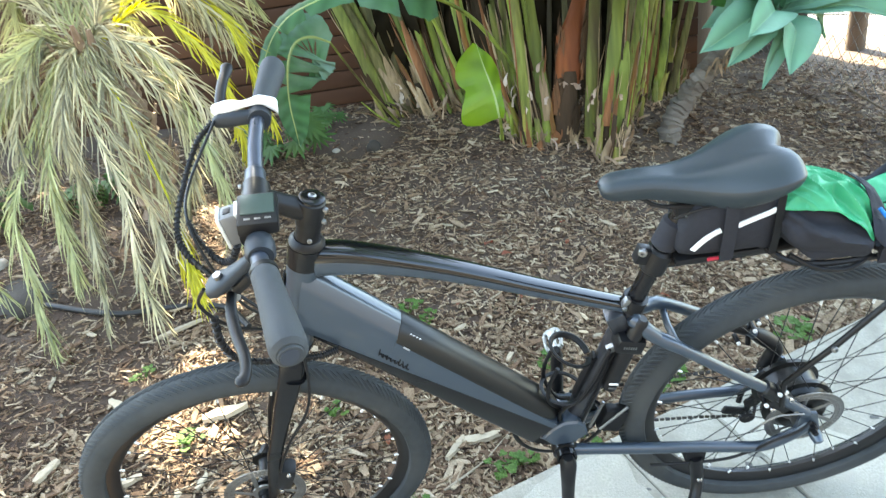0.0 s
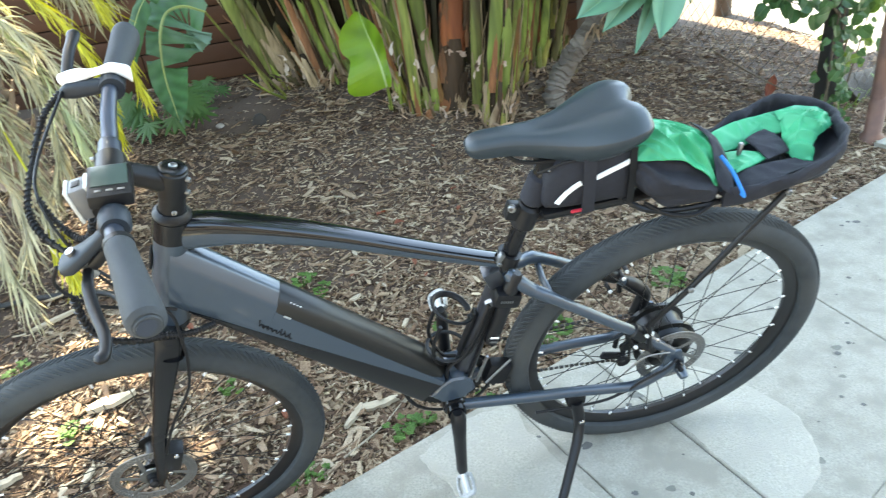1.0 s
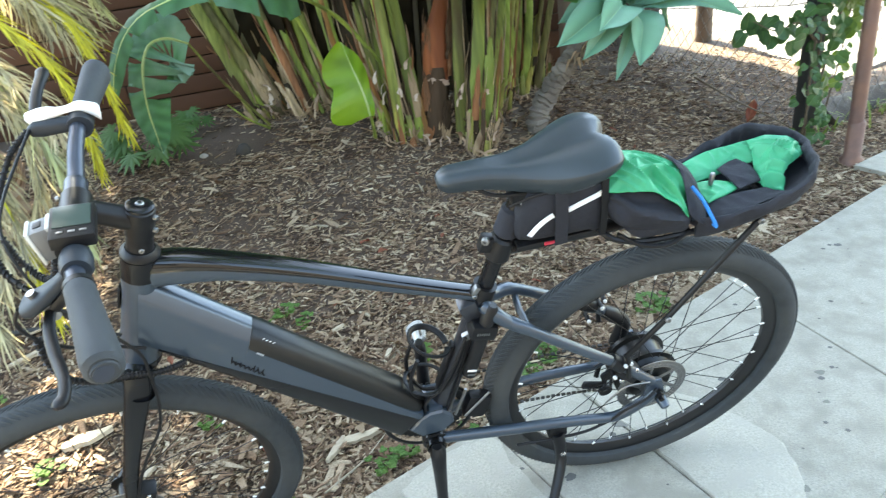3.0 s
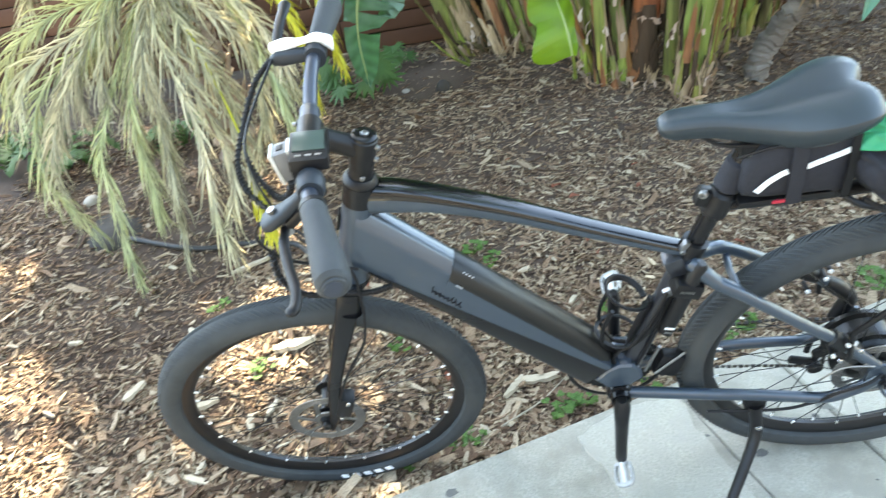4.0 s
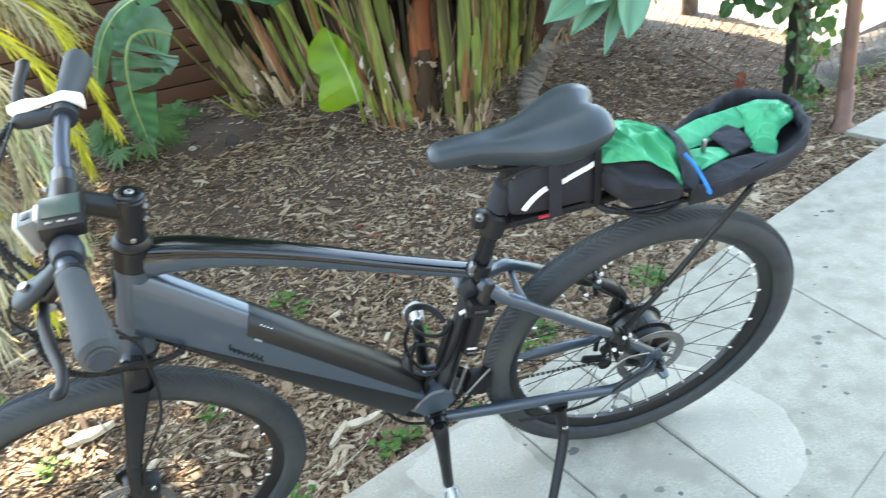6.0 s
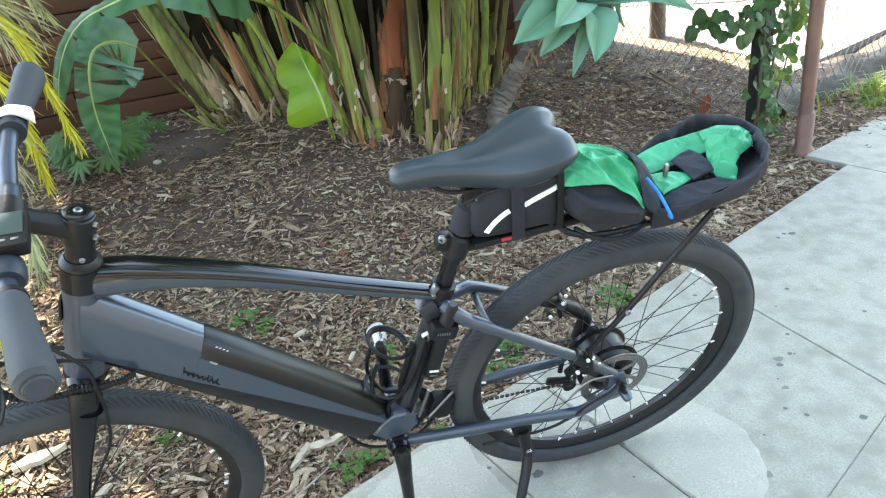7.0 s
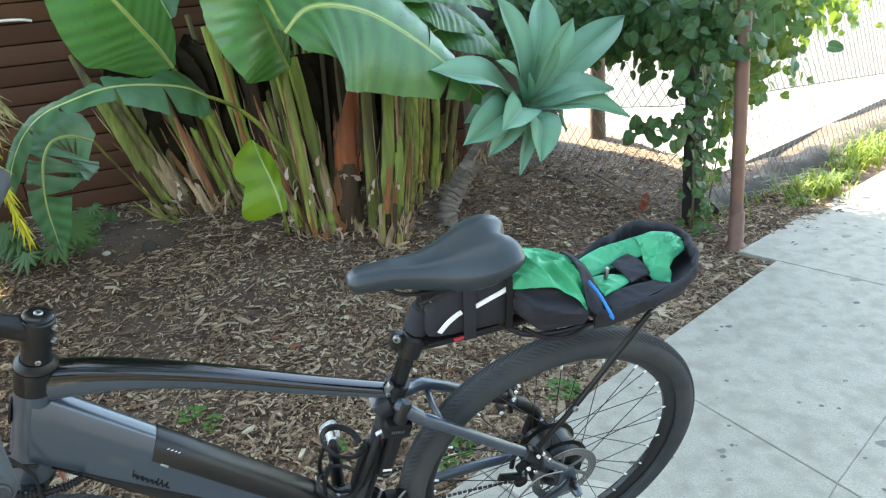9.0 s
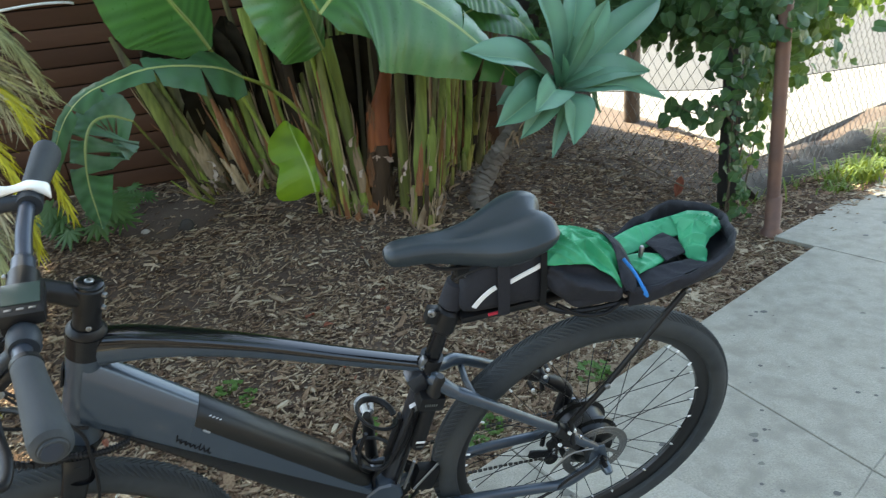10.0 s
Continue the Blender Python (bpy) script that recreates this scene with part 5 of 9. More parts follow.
    for s in (1, -1):
        part("rack_strut", Mesh().tube([(-0.155, s * 0.066, 0.424), (-0.150, s * 0.074, 0.414), (0.0, s * 0.084, 0.232), (0.070, s * 0.080, 0.142), (0.066, s * 0.078, 0.075)], [0.0055, 0.0058, 0.0058, 0.0055, 0.0055], 10), MATT_BLACK, rk, "black rack strut")
        bolt("strut_bolt", rk, (-0.152, s * 0.078, 0.418), (0, s, 0), 0.006, 0.005, WORN_STEEL)
        bolt("strut_bolt", rk, (0.004, s * 0.090, 0.232), (0, s, 0.3), 0.006, 0.005, WORN_STEEL)
    # red block added to stand for the red reflection on the loop's end
    part("tail_lamp", Mesh().box((-0.252, 0.0, 0.424), (0.010, 0.055, 0.018), None, 0.004), RED_LENS, rk, "small red block for the red reflection on the rack loop")
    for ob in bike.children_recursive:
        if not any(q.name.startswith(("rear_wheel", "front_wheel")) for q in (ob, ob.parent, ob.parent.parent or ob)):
            fit_to_view(ob)
    return bike


bicycle()

# ---- plants ----
def leaf_material(name, base, rib, trans=0.3, rough=0.42, veins=70.0, glaucous=None, spec=0.30):
    """A leaf whose side veins run from the midrib; UV x runs along the leaf, y across it."""
    mt = bpy.data.materials.new(name)
    mt.use_nodes = True
    nt = mt.node_tree
    nd, ln = nt.nodes, nt.links
    bs = nd["Principled BSDF"]
    uv = nd.new("ShaderNodeUVMap")
    sep = nd.new("ShaderNodeSeparateXYZ")
    ln.new(uv.outputs[0], sep.inputs[0])
    tc = nd.new("ShaderNodeTexCoord")
    wide = nd.new("ShaderNodeTexNoise")
    wide.inputs["Scale"].default_value, wide.inputs["Detail"].default_value = 5, 4
    ln.new(tc.outputs["Object"], wide.inputs["Vector"])
    fine = nd.new("ShaderNodeTexNoise")
    fine.inputs["Scale"].default_value, fine.inputs["Detail"].default_value = 60, 4
    ln.new(tc.outputs["Object"], fine.inputs["Vector"])

    def math_node(op, a, b):
        k = nd.new("ShaderNodeMath")
        k.operation = op
        for i, v in enumerate((a, b)):
            if isinstance(v, (int, float)):
                k.inputs[i].default_value = v
            elif v is not None:
                ln.new(v, k.inputs[i])
        return k.outputs[0]
    across = math_node("ABSOLUTE", math_node("SUBTRACT", sep.outputs[1], 0.5), None)
    phase = math_node("ADD", math_node("MULTIPLY", sep.outputs[0], veins), math_node("MULTIPLY", across, -9.0))
    phase = math_node("ADD", phase, math_node("MULTIPLY", wide.outputs["Fac"], 3.0))
    wave = math_node("SINE", phase, None)
    vein = math_node("MULTIPLY", math_node("ADD", wave, 1.0), 0.5)
    mix1 = nd.new("ShaderNodeMix")
    mix1.data_type = "RGBA"
    mix1.inputs["A"].default_value = (*[c * 0.80 for c in base], 1)
    mix1.inputs["B"].default_value = (*[min(1, c * 1.18) for c in base], 1)
    ln.new(vein, mix1.inputs["Factor"])
    mix2 = nd.new("ShaderNodeMix")
    mix2.data_type = "RGBA"
    ln.new(mix1.outputs["Result"], mix2.inputs["A"])
    mix2.inputs["B"].default_value = (*(glaucous or [base[0] * 1.35, base[1] * 1.12, base[2] * 0.95]), 1)
    mr = nd.new("ShaderNodeMapRange")
    mr.inputs[1].default_value, mr.inputs[2].default_value = 0.40, 0.72
    ln.new(wide.outputs["Fac"], mr.inputs[0])
    ln.new(mr.outputs[0], mix2.inputs["Factor"])
    mix3 = nd.new("ShaderNodeMix")
    mix3.data_type = "RGBA"
    ln.new(mix2.outputs["Result"], mix3.inputs["A"])
    mix3.inputs["B"].default_value = (*rib, 1)
    edge = nd.new("ShaderNodeMapRange")
    edge.inputs[1].default_value, edge.inputs[2].default_value = 0.03, 0.006
    ln.new(across, edge.inputs[0])
    ln.new(edge.outputs[0], mix3.inputs["Factor"])
    col = mix3.outputs["Result"]
    ln.new(col, bs.inputs["Base Color"])
    rr = nd.new("ShaderNodeMapRange")
    rr.inputs[3].default_value, rr.inputs[4].default_value = rough - 0.06, rough + 0.10
    ln.new(fine.outputs["Fac"], rr.inputs[0])
    ln.new(rr.outputs[0], bs.inputs["Roughness"])
    bs.inputs["Specular IOR Level"].default_value = spec
    bp = nd.new("ShaderNodeBump")
    bp.inputs["Strength"].default_value, bp.inputs["Distance"].default_value = 0.35, 0.004
    ln.new(math_node("ADD", vein, math_node("MULTIPLY", fine.outputs["Fac"], 0.5)), bp.inputs["Height"])
    ln.new(bp.outputs[0], bs.inputs["Normal"])
    tr = nd.new("ShaderNodeBsdfTranslucent")
    hs = nd.new("ShaderNodeHueSaturation")
    hs.inputs["Hue"].default_value, hs.inputs["Saturation"].default_value, hs.inputs["Value"].default_value = 0.47, 1.15, 1.9
    ln.new(col, hs.inputs["Color"])
    ln.new(hs.outputs[0], tr.inputs["Color"])
    mx = nd.new("ShaderNodeMixShader")
    mx.inputs[0].default_value = trans
    ln.new(bs.outputs[0], mx.inputs[1])
    ln.new(tr.outputs[0], mx.inputs[2])
    ln.new(mx.outputs[0], nd["Material Output"].inputs["Surface"])
    return mt


STUB = material("bleached_stub", (0.56, 0.46, 0.38), 0.85, 0, 0.35, 60, bump=0.5, bump_scale=90, stretch=(1, 1, 0.15), second=(0.24, 0.15, 0.10), second_scale=11)
BLADE = leaf_material("broad_leaf", (0.050, 0.150, 0.040), (0.34, 0.42, 0.14), 0.24, 0.28, glaucous=(0.064, 0.178, 0.064), spec=0.4)
BLADE_OLD = leaf_material("old_broad_leaf", (0.050, 0.135, 0.054), (0.30, 0.36, 0.16), 0.24, 0.34, 60, (0.086, 0.178, 0.108))
BLADE_TORN = leaf_material("torn_glossy_leaf", (0.055, 0.140, 0.062), (0.34, 0.42, 0.18), 0.25, 0.20, 90, (0.140, 0.240, 0.180))
BLADE_YOUNG = leaf_material("yellow_green_leaf", (0.115, 0.225, 0.018), (0.22, 0.36, 0.07), 0.28, 0.42, 22, (0.15, 0.26, 0.028))
AGAVE = leaf_material("glaucous_agave", (0.112, 0.250, 0.158), (0.17, 0.32, 0.20), 0.12, 0.42, 4, (0.142, 0.280, 0.205))
RIB_PALE = material("pale_midrib", (0.36, 0.44, 0.16), 0.45, 0, 0.15, 40, trans=0.1)
STEMS = [
    material("green_stalk", (0.25, 0.31, 0.060), 0.5, 0, 0.85, 55, bump=0.5, bump_scale=110, stretch=(1, 1, 0.07), second=(0.090, 0.110, 0.030), second_scale=7, spec=0.2),
    material("olive_stalk", (0.175, 0.195, 0.046), 0.6, 0, 0.85, 55, bump=0.5, bump_scale=110, stretch=(1, 1, 0.07), second=(0.07, 0.05, 0.03), second_scale=8, spec=0.2),
    material("yellow_stalk", (0.27, 0.245, 0.055), 0.5, 0, 0.85, 55, bump=0.5, bump_scale=110, stretch=(1, 1, 0.07), second=(0.09, 0.09, 0.03), second_scale=7, spec=0.2),
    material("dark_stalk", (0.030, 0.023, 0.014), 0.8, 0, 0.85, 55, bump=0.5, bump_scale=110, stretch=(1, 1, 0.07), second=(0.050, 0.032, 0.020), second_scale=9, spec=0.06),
    material("brown_green_stalk", (0.155, 0.140, 0.055), 0.7, 0, 0.85, 55, bump=0.4, bump_scale=110, stretch=(1, 1, 0.07), second=(0.060, 0.045, 0.028), second_scale=7, spec=0.2),
]
SHEATHS = [
    material("rust_sheath", (0.23, 0.095, 0.040), 0.7, 0, 0.85, 55, bump=0.5, bump_scale=110, stretch=(1, 1, 0.07), second=(0.12, 0.06, 0.03), second_scale=10, spec=0.2),
    material("tan_sheath", (0.36, 0.26, 0.155), 0.75, 0, 0.85, 55, bump=0.5, bump_scale=110, stretch=(1, 1, 0.07), second=(0.10, 0.058, 0.033), second_scale=10, spec=0.2),
    STEMS[2], STEMS[0],
    material("dark_sheath", (0.038, 0.027, 0.018), 0.8, 0, 0.85, 55, bump=0.5, bump_scale=110, stretch=(1, 1, 0.07), second=(0.075, 0.046, 0.028), second_scale=10, spec=0.06),
    material("orange_sheath", (0.30, 0.150, 0.045), 0.7, 0, 0.85, 55, bump=0.5, bump_scale=110, stretch=(1, 1, 0.07), second=(0.12, 0.06, 0.03), second_scale=10, spec=0.2),
]
# the deep shade inside the clump is put into this leaf colour
SHADE_LEAF = leaf_material("shade_broad_leaf", (0.016, 0.013, 0.008), (0.03, 0.02, 0.012), 0.04, 0.8, 60, (0.026, 0.019, 0.011), spec=0.04)
RED_SHEATH = material("red_brown_sheath", (0.40, 0.125, 0.036), 0.55, 0, 0.45, 26, bump=0.4, bump_scale=60, stretch=(1, 1, 0.10), second=(0.15, 0.045, 0.018), second_scale=6, spec=0.2)
DRY = material("dry_fibre", (0.27, 0.19, 0.12), 0.85, 0, 0.4, 60, bump=0.4, trans=0.1, stretch=(1, 1, 0.2), second=(0.22, 0.14, 0.085), second_scale=12, island=0.65)


def blade_mesh(name, rib, wl, wr, nrm, fold=0.15, curl=0.25, ns=36, nw=7, ripple=0.003, tears=(), seed=1, wave=0.0, gap=0.012, sweep=0.0):
    """A leaf blade along the rib points. wl, wr: half-widths along it; tears: places along it where a side is split, with the side."""
    r = random.Random(seed)
    p = spline(rib, ns + 1)
    verts, faces, uvs = [], [], []
    N = Vector(nrm)

    def width(w, s):
        x = s * (len(w) - 1)
        j = min(int(x), len(w) - 2)
        f = x - j
        return w[j] * (1 - f) + w[j + 1] * f

    def base(i):
        t = (p[min(i + 1, ns)] - p[max(i - 1, 0)]).normalized()
        b = t.cross(N).normalized()
        return t, b, b.cross(t).normalized()
    for side, w in ((-1, wl), (1, wr)):
        cuts = sorted([0.0, 1.0] + [c for c, sd in tears if sd == side])
        for a, c in zip(cuts, cuts[1:]):
            i0, i1 = int(round(a * ns)), int(round(c * ns))
            if i1 <= i0:
                continue
            extra = r.uniform(-0.06, 0.22) if len(cuts) > 2 else 0.0
            k0 = len(verts)
            for i in range(i0, i1 + 1):
                t, b, nn = base(i)
                s = i / ns
                hw = width(w, s)
                off = 0.0
                if len(cuts) > 2 and i in (i0, i1) and 0 < s < 1:
                    off = gap if i == i0 else -gap
                for j in range(nw + 1):
                    v = j / nw
                    d = hw * v
                    q = p[i] + b * (side * d * math.cos(fold)) + nn * (d * math.sin(fold) - (curl + extra) * hw * v * v)
                    q = q + nn * (ripple * math.sin(i * 2.1 + side) * v + wave * math.sin(s * 9 + side * 1.3) * v) + t * (off * v + sweep * hw * v - 0.10 * hw * v * v * (1 - 2 * s))
                    verts.append(q)
                    uvs.append((s, 0.5 + side * 0.5 * v))
            for i in range(i1 - i0):
                for j in range(nw):
                    a0 = k0 + i * (nw + 1) + j
                    quad = (a0, a0 + 1, a0 + nw + 2, a0 + nw + 1)
                    faces.append(quad if side > 0 else quad[::-1])
    me = bpy.data.meshes.new(name)
    me.from_pydata([tuple(v) for v in verts], [], faces)
    lay = me.uv_layers.new(name="UVMap")
    flat = [c for poly in me.polygons for li in poly.loop_indices for c in uvs[me.loops[li].vertex_index]]
    lay.data.foreach_set("uv", flat)
    for q in me.polygons:
        q.use_smooth = True
    return me


def leaf(parent, rib, wl, wr, nrm, mat, rib_r=0.009, label="", **kw):
    me = blade_mesh("leaf", rib, wl, wr, nrm, **kw)
    lf = part("leaf", me, mat, parent, label)
    p = spline(rib, 20)
    part("midrib", Mesh().tube([q - Vector(nrm) * rib_r * 0.3 for q in p], [rib_r * (1 - 0.75 * i / 19) for i in range(20)], 8, flat=0.8), RIB_PALE, lf)
    return lf


BROAD = [0.02, 0.10, 0.155, 0.18, 0.185, 0.175, 0.15, 0.11, 0.05, 0.004]


def scaled(w, k):
    return [x * k for x in w]


def paradise_clump():
    c = thing("bird_of_paradise", "large clump of broad-leaved bird of paradise with green and brown stalks", "plant", m=Matrix.Translation((0.25, 2.35, bed_z(0.25, 2.35))))
    off = c.matrix_world.inverted()
    r = random.Random(21)

    def add(name, me, mat, label=""):
        if isinstance(me, Mesh):
            me.v = [tuple(off @ Vector(v)) for v in me.v]
        ob = part(name, me, mat, c, label)
        return ob
    # foot x, y; a point high on the stalk; kind; half-width; how much further it grows
    stalks = [
        (-0.47, 2.66, -0.75, 2.78, 1.16, "olive", 0.030, 0.0), (-0.38, 2.70, -0.64, 2.80, 0.88, "brown", 0.056, 0.1), (-0.33, 2.72, -0.50, 2.84, 0.84, "brown", 0.046, 0.1), (-0.27, 2.72, -0.37, 2.84, 0.77, "brown", 0.034, 0.2), (-0.42, 2.68, -0.70, 2.80, 0.90, "olive", 0.022, 0.0), (-0.36, 2.68, -0.57, 2.80, 0.86, "olive", 0.018, 0.2), (-0.22, 2.68, -0.40, 2.80, 0.90, "green", 0.016, 0.2),
        (-0.17, 2.70, -0.30, 2.80, 0.73, "rust", 0.034, 0.0), (-0.14, 2.68, -0.26, 2.78, 0.73, "green", 0.016, 0.3), (-0.11, 2.70, -0.19, 2.80, 0.81, "green", 0.030, 0.3), (-0.06, 2.66, -0.16, 2.78, 0.84, "olive", 0.020, 0.4),
        (0.01, 2.57, -0.07, 2.67, 1.00, "green", 0.030, 0.3), (-0.01, 2.64, -0.02, 2.78, 0.98, "yellow", 0.018, 0.2), (0.07, 2.59, 0.05, 2.79, 0.98, "dark", 0.030, 0.3), (0.10, 2.51, 0.08, 2.73, 0.96, "dark", 0.025, 0.3),
        (0.20, 2.45, 0.17, 2.55, 0.99, "olive", 0.019, 0.3), (0.16, 2.35, 0.10, 2.40, 0.85, "olive", 0.021, 0.0), (0.20, 2.21, 0.20, 2.31, 0.99, "olive", 0.023, 0.2), (0.32, 2.25, 0.26, 2.31, 0.97, "green", 0.032, 0.1), (0.26, 2.30, 0.21, 2.33, 0.74, "tan", 0.018, 0.0), (0.20, 2.31, 0.09, 2.31, 0.58, "tan", 0.015, 0.0),
        (0.52, 2.24, 0.59, 2.30, 0.86, "olive", 0.027, 0.3), (0.54, 2.12, 0.67, 2.17, 0.83, "green", 0.034, 0.1), (0.63, 2.21, 0.73, 2.29, 0.81, "tan", 0.014, 0.1), (0.60, 2.12, 0.69, 2.14, 0.63, "green", 0.027, 0.0), (0.78, 2.50, 0.89, 2.60, 0.68, "olive", 0.022, 0.3), (0.72, 2.46, 0.83, 2.56, 0.70, "brown", 0.018, 0.3), (0.83, 2.56, 0.93, 2.66, 0.62, "green", 0.016, 0.3), (0.92, 2.66, 1.02, 2.76, 0.60, "yellow", 0.014, 0.3), (0.46, 2.34, 0.50, 2.44, 0.95, "dark", 0.020, 0.3), (0.87, 2.64, 0.98, 2.74, 0.64, "yellow", 0.028, 0.3), (0.96, 2.76, 1.06, 2.86, 0.63, "olive", 0.020, 0.4),
        (1.11, 2.87, 1.21, 2.97, 0.52, "yellow", 0.024, 0.4), (1.23, 2.93, 1.31, 3.03, 0.46, "olive", 0.021, 0.4), (1.02, 2.76, 1.12, 2.86, 0.60, "green", 0.022, 0.4), (1.18, 2.89, 1.27, 2.99, 0.55, "dark", 0.021, 0.4),
    ]
    stalks += [(-0.20, 2.62, -0.34, 2.72, 0.80, "rust", 0.022, 0.0), (0.02, 2.54, -0.05, 2.66, 0.99, "orange", 0.013, 0.1), (0.14, 2.40, 0.06, 2.50, 0.88, "rust", 0.012, 0.0), (-0.27, 2.66, -0.40, 2.76, 0.62, "orange", 0.016, 0.0), (0.29, 2.24, 0.22, 2.28, 0.62, "tan", 0.014, 0.0), (0.67, 2.20, 0.78, 2.26, 0.60, "orange", 0.012, 0.0)]
    # back row, half near-black: the shade behind the stalks is in its colour
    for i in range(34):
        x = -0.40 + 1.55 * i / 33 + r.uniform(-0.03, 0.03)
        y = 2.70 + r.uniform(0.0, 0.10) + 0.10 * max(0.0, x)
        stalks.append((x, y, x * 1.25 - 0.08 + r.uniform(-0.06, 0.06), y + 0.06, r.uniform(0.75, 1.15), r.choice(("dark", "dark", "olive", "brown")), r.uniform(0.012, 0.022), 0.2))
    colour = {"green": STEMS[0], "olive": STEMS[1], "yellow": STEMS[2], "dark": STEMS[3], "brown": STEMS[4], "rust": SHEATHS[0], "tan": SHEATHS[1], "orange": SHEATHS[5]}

    def channel(pts, half, ragged):
        """A leaf stalk: rounded outside, hollow inside, with thin margins; a ragged top where it broke."""
        n = len(pts)
        rings = []
        tw = r.uniform(-0.35, 0.35)
        for i, p in enumerate(pts):
            t = (pts[min(i + 1, n - 1)] - pts[max(i - 1, 0)]).normalized()
            side = t.cross(Vector((tw, 1, 0))).normalized()
            face = side.cross(t)
            w = half[i]
            ring = []
            for k in range(11):
                a = math.pi * k / 10
                jag = t * (min(0.07, 2.2 * w) * r.uniform(-1, 0.6)) if ragged and i == n - 1 else Vector()
                ring.append(p + side * (w * math.cos(a)) + face * (-0.62 * w * math.sin(a) ** 0.7) + jag)
            for k in range(9, 0, -1):
                a = math.pi * k / 10
                ring.append(p + side * (w * 0.93 * math.cos(a)) + face * (-0.25 * w * math.sin(a)))
            rings.append(ring)
        m = Mesh().loft(rings)
        return m

    def wrap(a, d, rad, h0, h, mid_a, span, flare):
        """An old sheath clasping a stalk, split and jagged along its top."""
        side = d.cross(Vector((0, 1, 0))).normalized()
        face = side.cross(d)
        if face.y > 0:
            face = -face
        nu, nv = 9, 8
        top = [1.0 - 0.75 * r.random() ** 2 * (0.4 + abs(u / (nu - 1) - 0.5) * 1.2) for u in range(nu)]
        peak = r.uniform(0.2, 0.8)
        vs = []
        for v in range(nv):
            for u in range(nu):
                f = u / (nu - 1)
                g = v / (nv - 1) * top[u] * (1.0 - 0.55 * abs(f - peak))
                ang = mid_a + (f - 0.5) * span * (1.0 - 0.30 * g)
                k = rad * (1.10 + flare * g * g + 0.06 * math.sin(u * 2.4 + v))
                vs.append(a + d * (h0 + h * g) + side * (k * math.sin(ang)) + face * (0.72 * k * math.cos(ang)))
        return Mesh().add(vs, [(v * nu + u, v * nu + u + 1, (v + 1) * nu + u + 1, (v + 1) * nu + u) for v in range(nv - 1) for u in range(nu - 1)])
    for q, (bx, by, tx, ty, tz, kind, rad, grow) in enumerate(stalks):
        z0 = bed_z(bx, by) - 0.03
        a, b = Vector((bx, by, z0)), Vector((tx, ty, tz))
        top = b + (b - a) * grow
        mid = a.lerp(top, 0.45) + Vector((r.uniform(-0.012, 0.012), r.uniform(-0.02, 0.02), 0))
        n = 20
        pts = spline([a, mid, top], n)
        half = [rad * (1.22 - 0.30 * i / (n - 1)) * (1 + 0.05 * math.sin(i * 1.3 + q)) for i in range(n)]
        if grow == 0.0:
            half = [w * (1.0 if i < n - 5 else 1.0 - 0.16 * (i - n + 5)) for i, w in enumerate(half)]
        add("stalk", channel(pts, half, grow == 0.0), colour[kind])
        d = (top - a).normalized()
        if q < 42:
            # thin dry margins along the stalk
            for sd in (-1, 1):
                if r.random() < 0.75:
                    i0, i1 = r.randint(0, 4), r.randint(11, n)
                    side = d.cross(Vector((0, 1, 0))).normalized()
                    line = [p + side * (sd * half[i] * 1.0) + Vector((0, -0.004, 0)) for i, p in enumerate(pts)][i0:i1]
                    w = [r.uniform(0.0025, 0.0065) for p in line]
                    w[-1] = 0.001
                    add("margin", Mesh().tube(line, w, 6, flat=0.35, up=(0, 1, 0)), r.choice((SHEATHS[1], SHEATHS[4], SHEATHS[0], STEMS[3])))
            # old split sheaths clasping the foot
            for k in range(r.choice((2, 3, 3, 4))):
                h0 = r.uniform(-0.01, 0.30) * r.random()
                add("sheath", wrap(a, d, half[2] * r.uniform(1.0, 1.10), h0, r.uniform(0.10, 0.40), r.uniform(-1.0, 1.0), r.uniform(0.6, 1.7), r.uniform(0.05, 0.5)), SHEATHS[r.choice((0, 0, 1, 1, 1, 2, 3, 4, 5))])
            # thin split fibres standing off it
            for k in range(r.choice((2, 3, 4))):
                h0, ln = r.uniform(0.05, 0.55), r.uniform(0.08, 0.26)
                s = Vector((r.choice((-1, 1)) * r.uniform(0.6, 1.0), -0.5, 0)).normalized()
                p0 = a + d * h0 + s * rad
                e = p0 + d * ln + s * r.uniform(0.0, 0.03)
                w = r.uniform(0.004, 0.011)
                add("fibre", Mesh().tube(spline([p0, p0.lerp(e, 0.6) + s * 0.004, e], 6), [w, w, w * 0.9, w * 0.7, w * 0.4, 0.001], 5, flat=0.15, up=tuple(s)), r.choice((SHEATHS[0], SHEATHS[1], SHEATHS[1], SHEATHS[4], DRY)))
    # the red-brown dead trunk on its dark foot
    a = Vector((0.385, 2.25, bed_z(0.385, 2.25) - 0.03))
    up_pts = spline([(0.428, 2.28, 0.45), (0.455, 2.295, 0.597), (0.476, 2.305, 0.693), (0.508, 2.318, 0.800), (0.537, 2.330, 0.906), (0.620, 2.36, 1.25)], 24)
    up_w = [0.064, 0.067, 0.069, 0.070, 0.070, 0.070, 0.069, 0.067, 0.064, 0.060, 0.055, 0.050, 0.045, 0.041, 0.038, 0.036, 0.034, 0.033, 0.032, 0.031, 0.030, 0.029, 0.028, 0.027]
    add("dead_trunk", channel(up_pts, up_w, False), RED_SHEATH, "red-brown sheathed dead trunk")
    lo_pts = spline([a, (0.396, 2.262, 0.256), (0.420, 2.275, 0.386), (0.437, 2.286, 0.51)], 14)
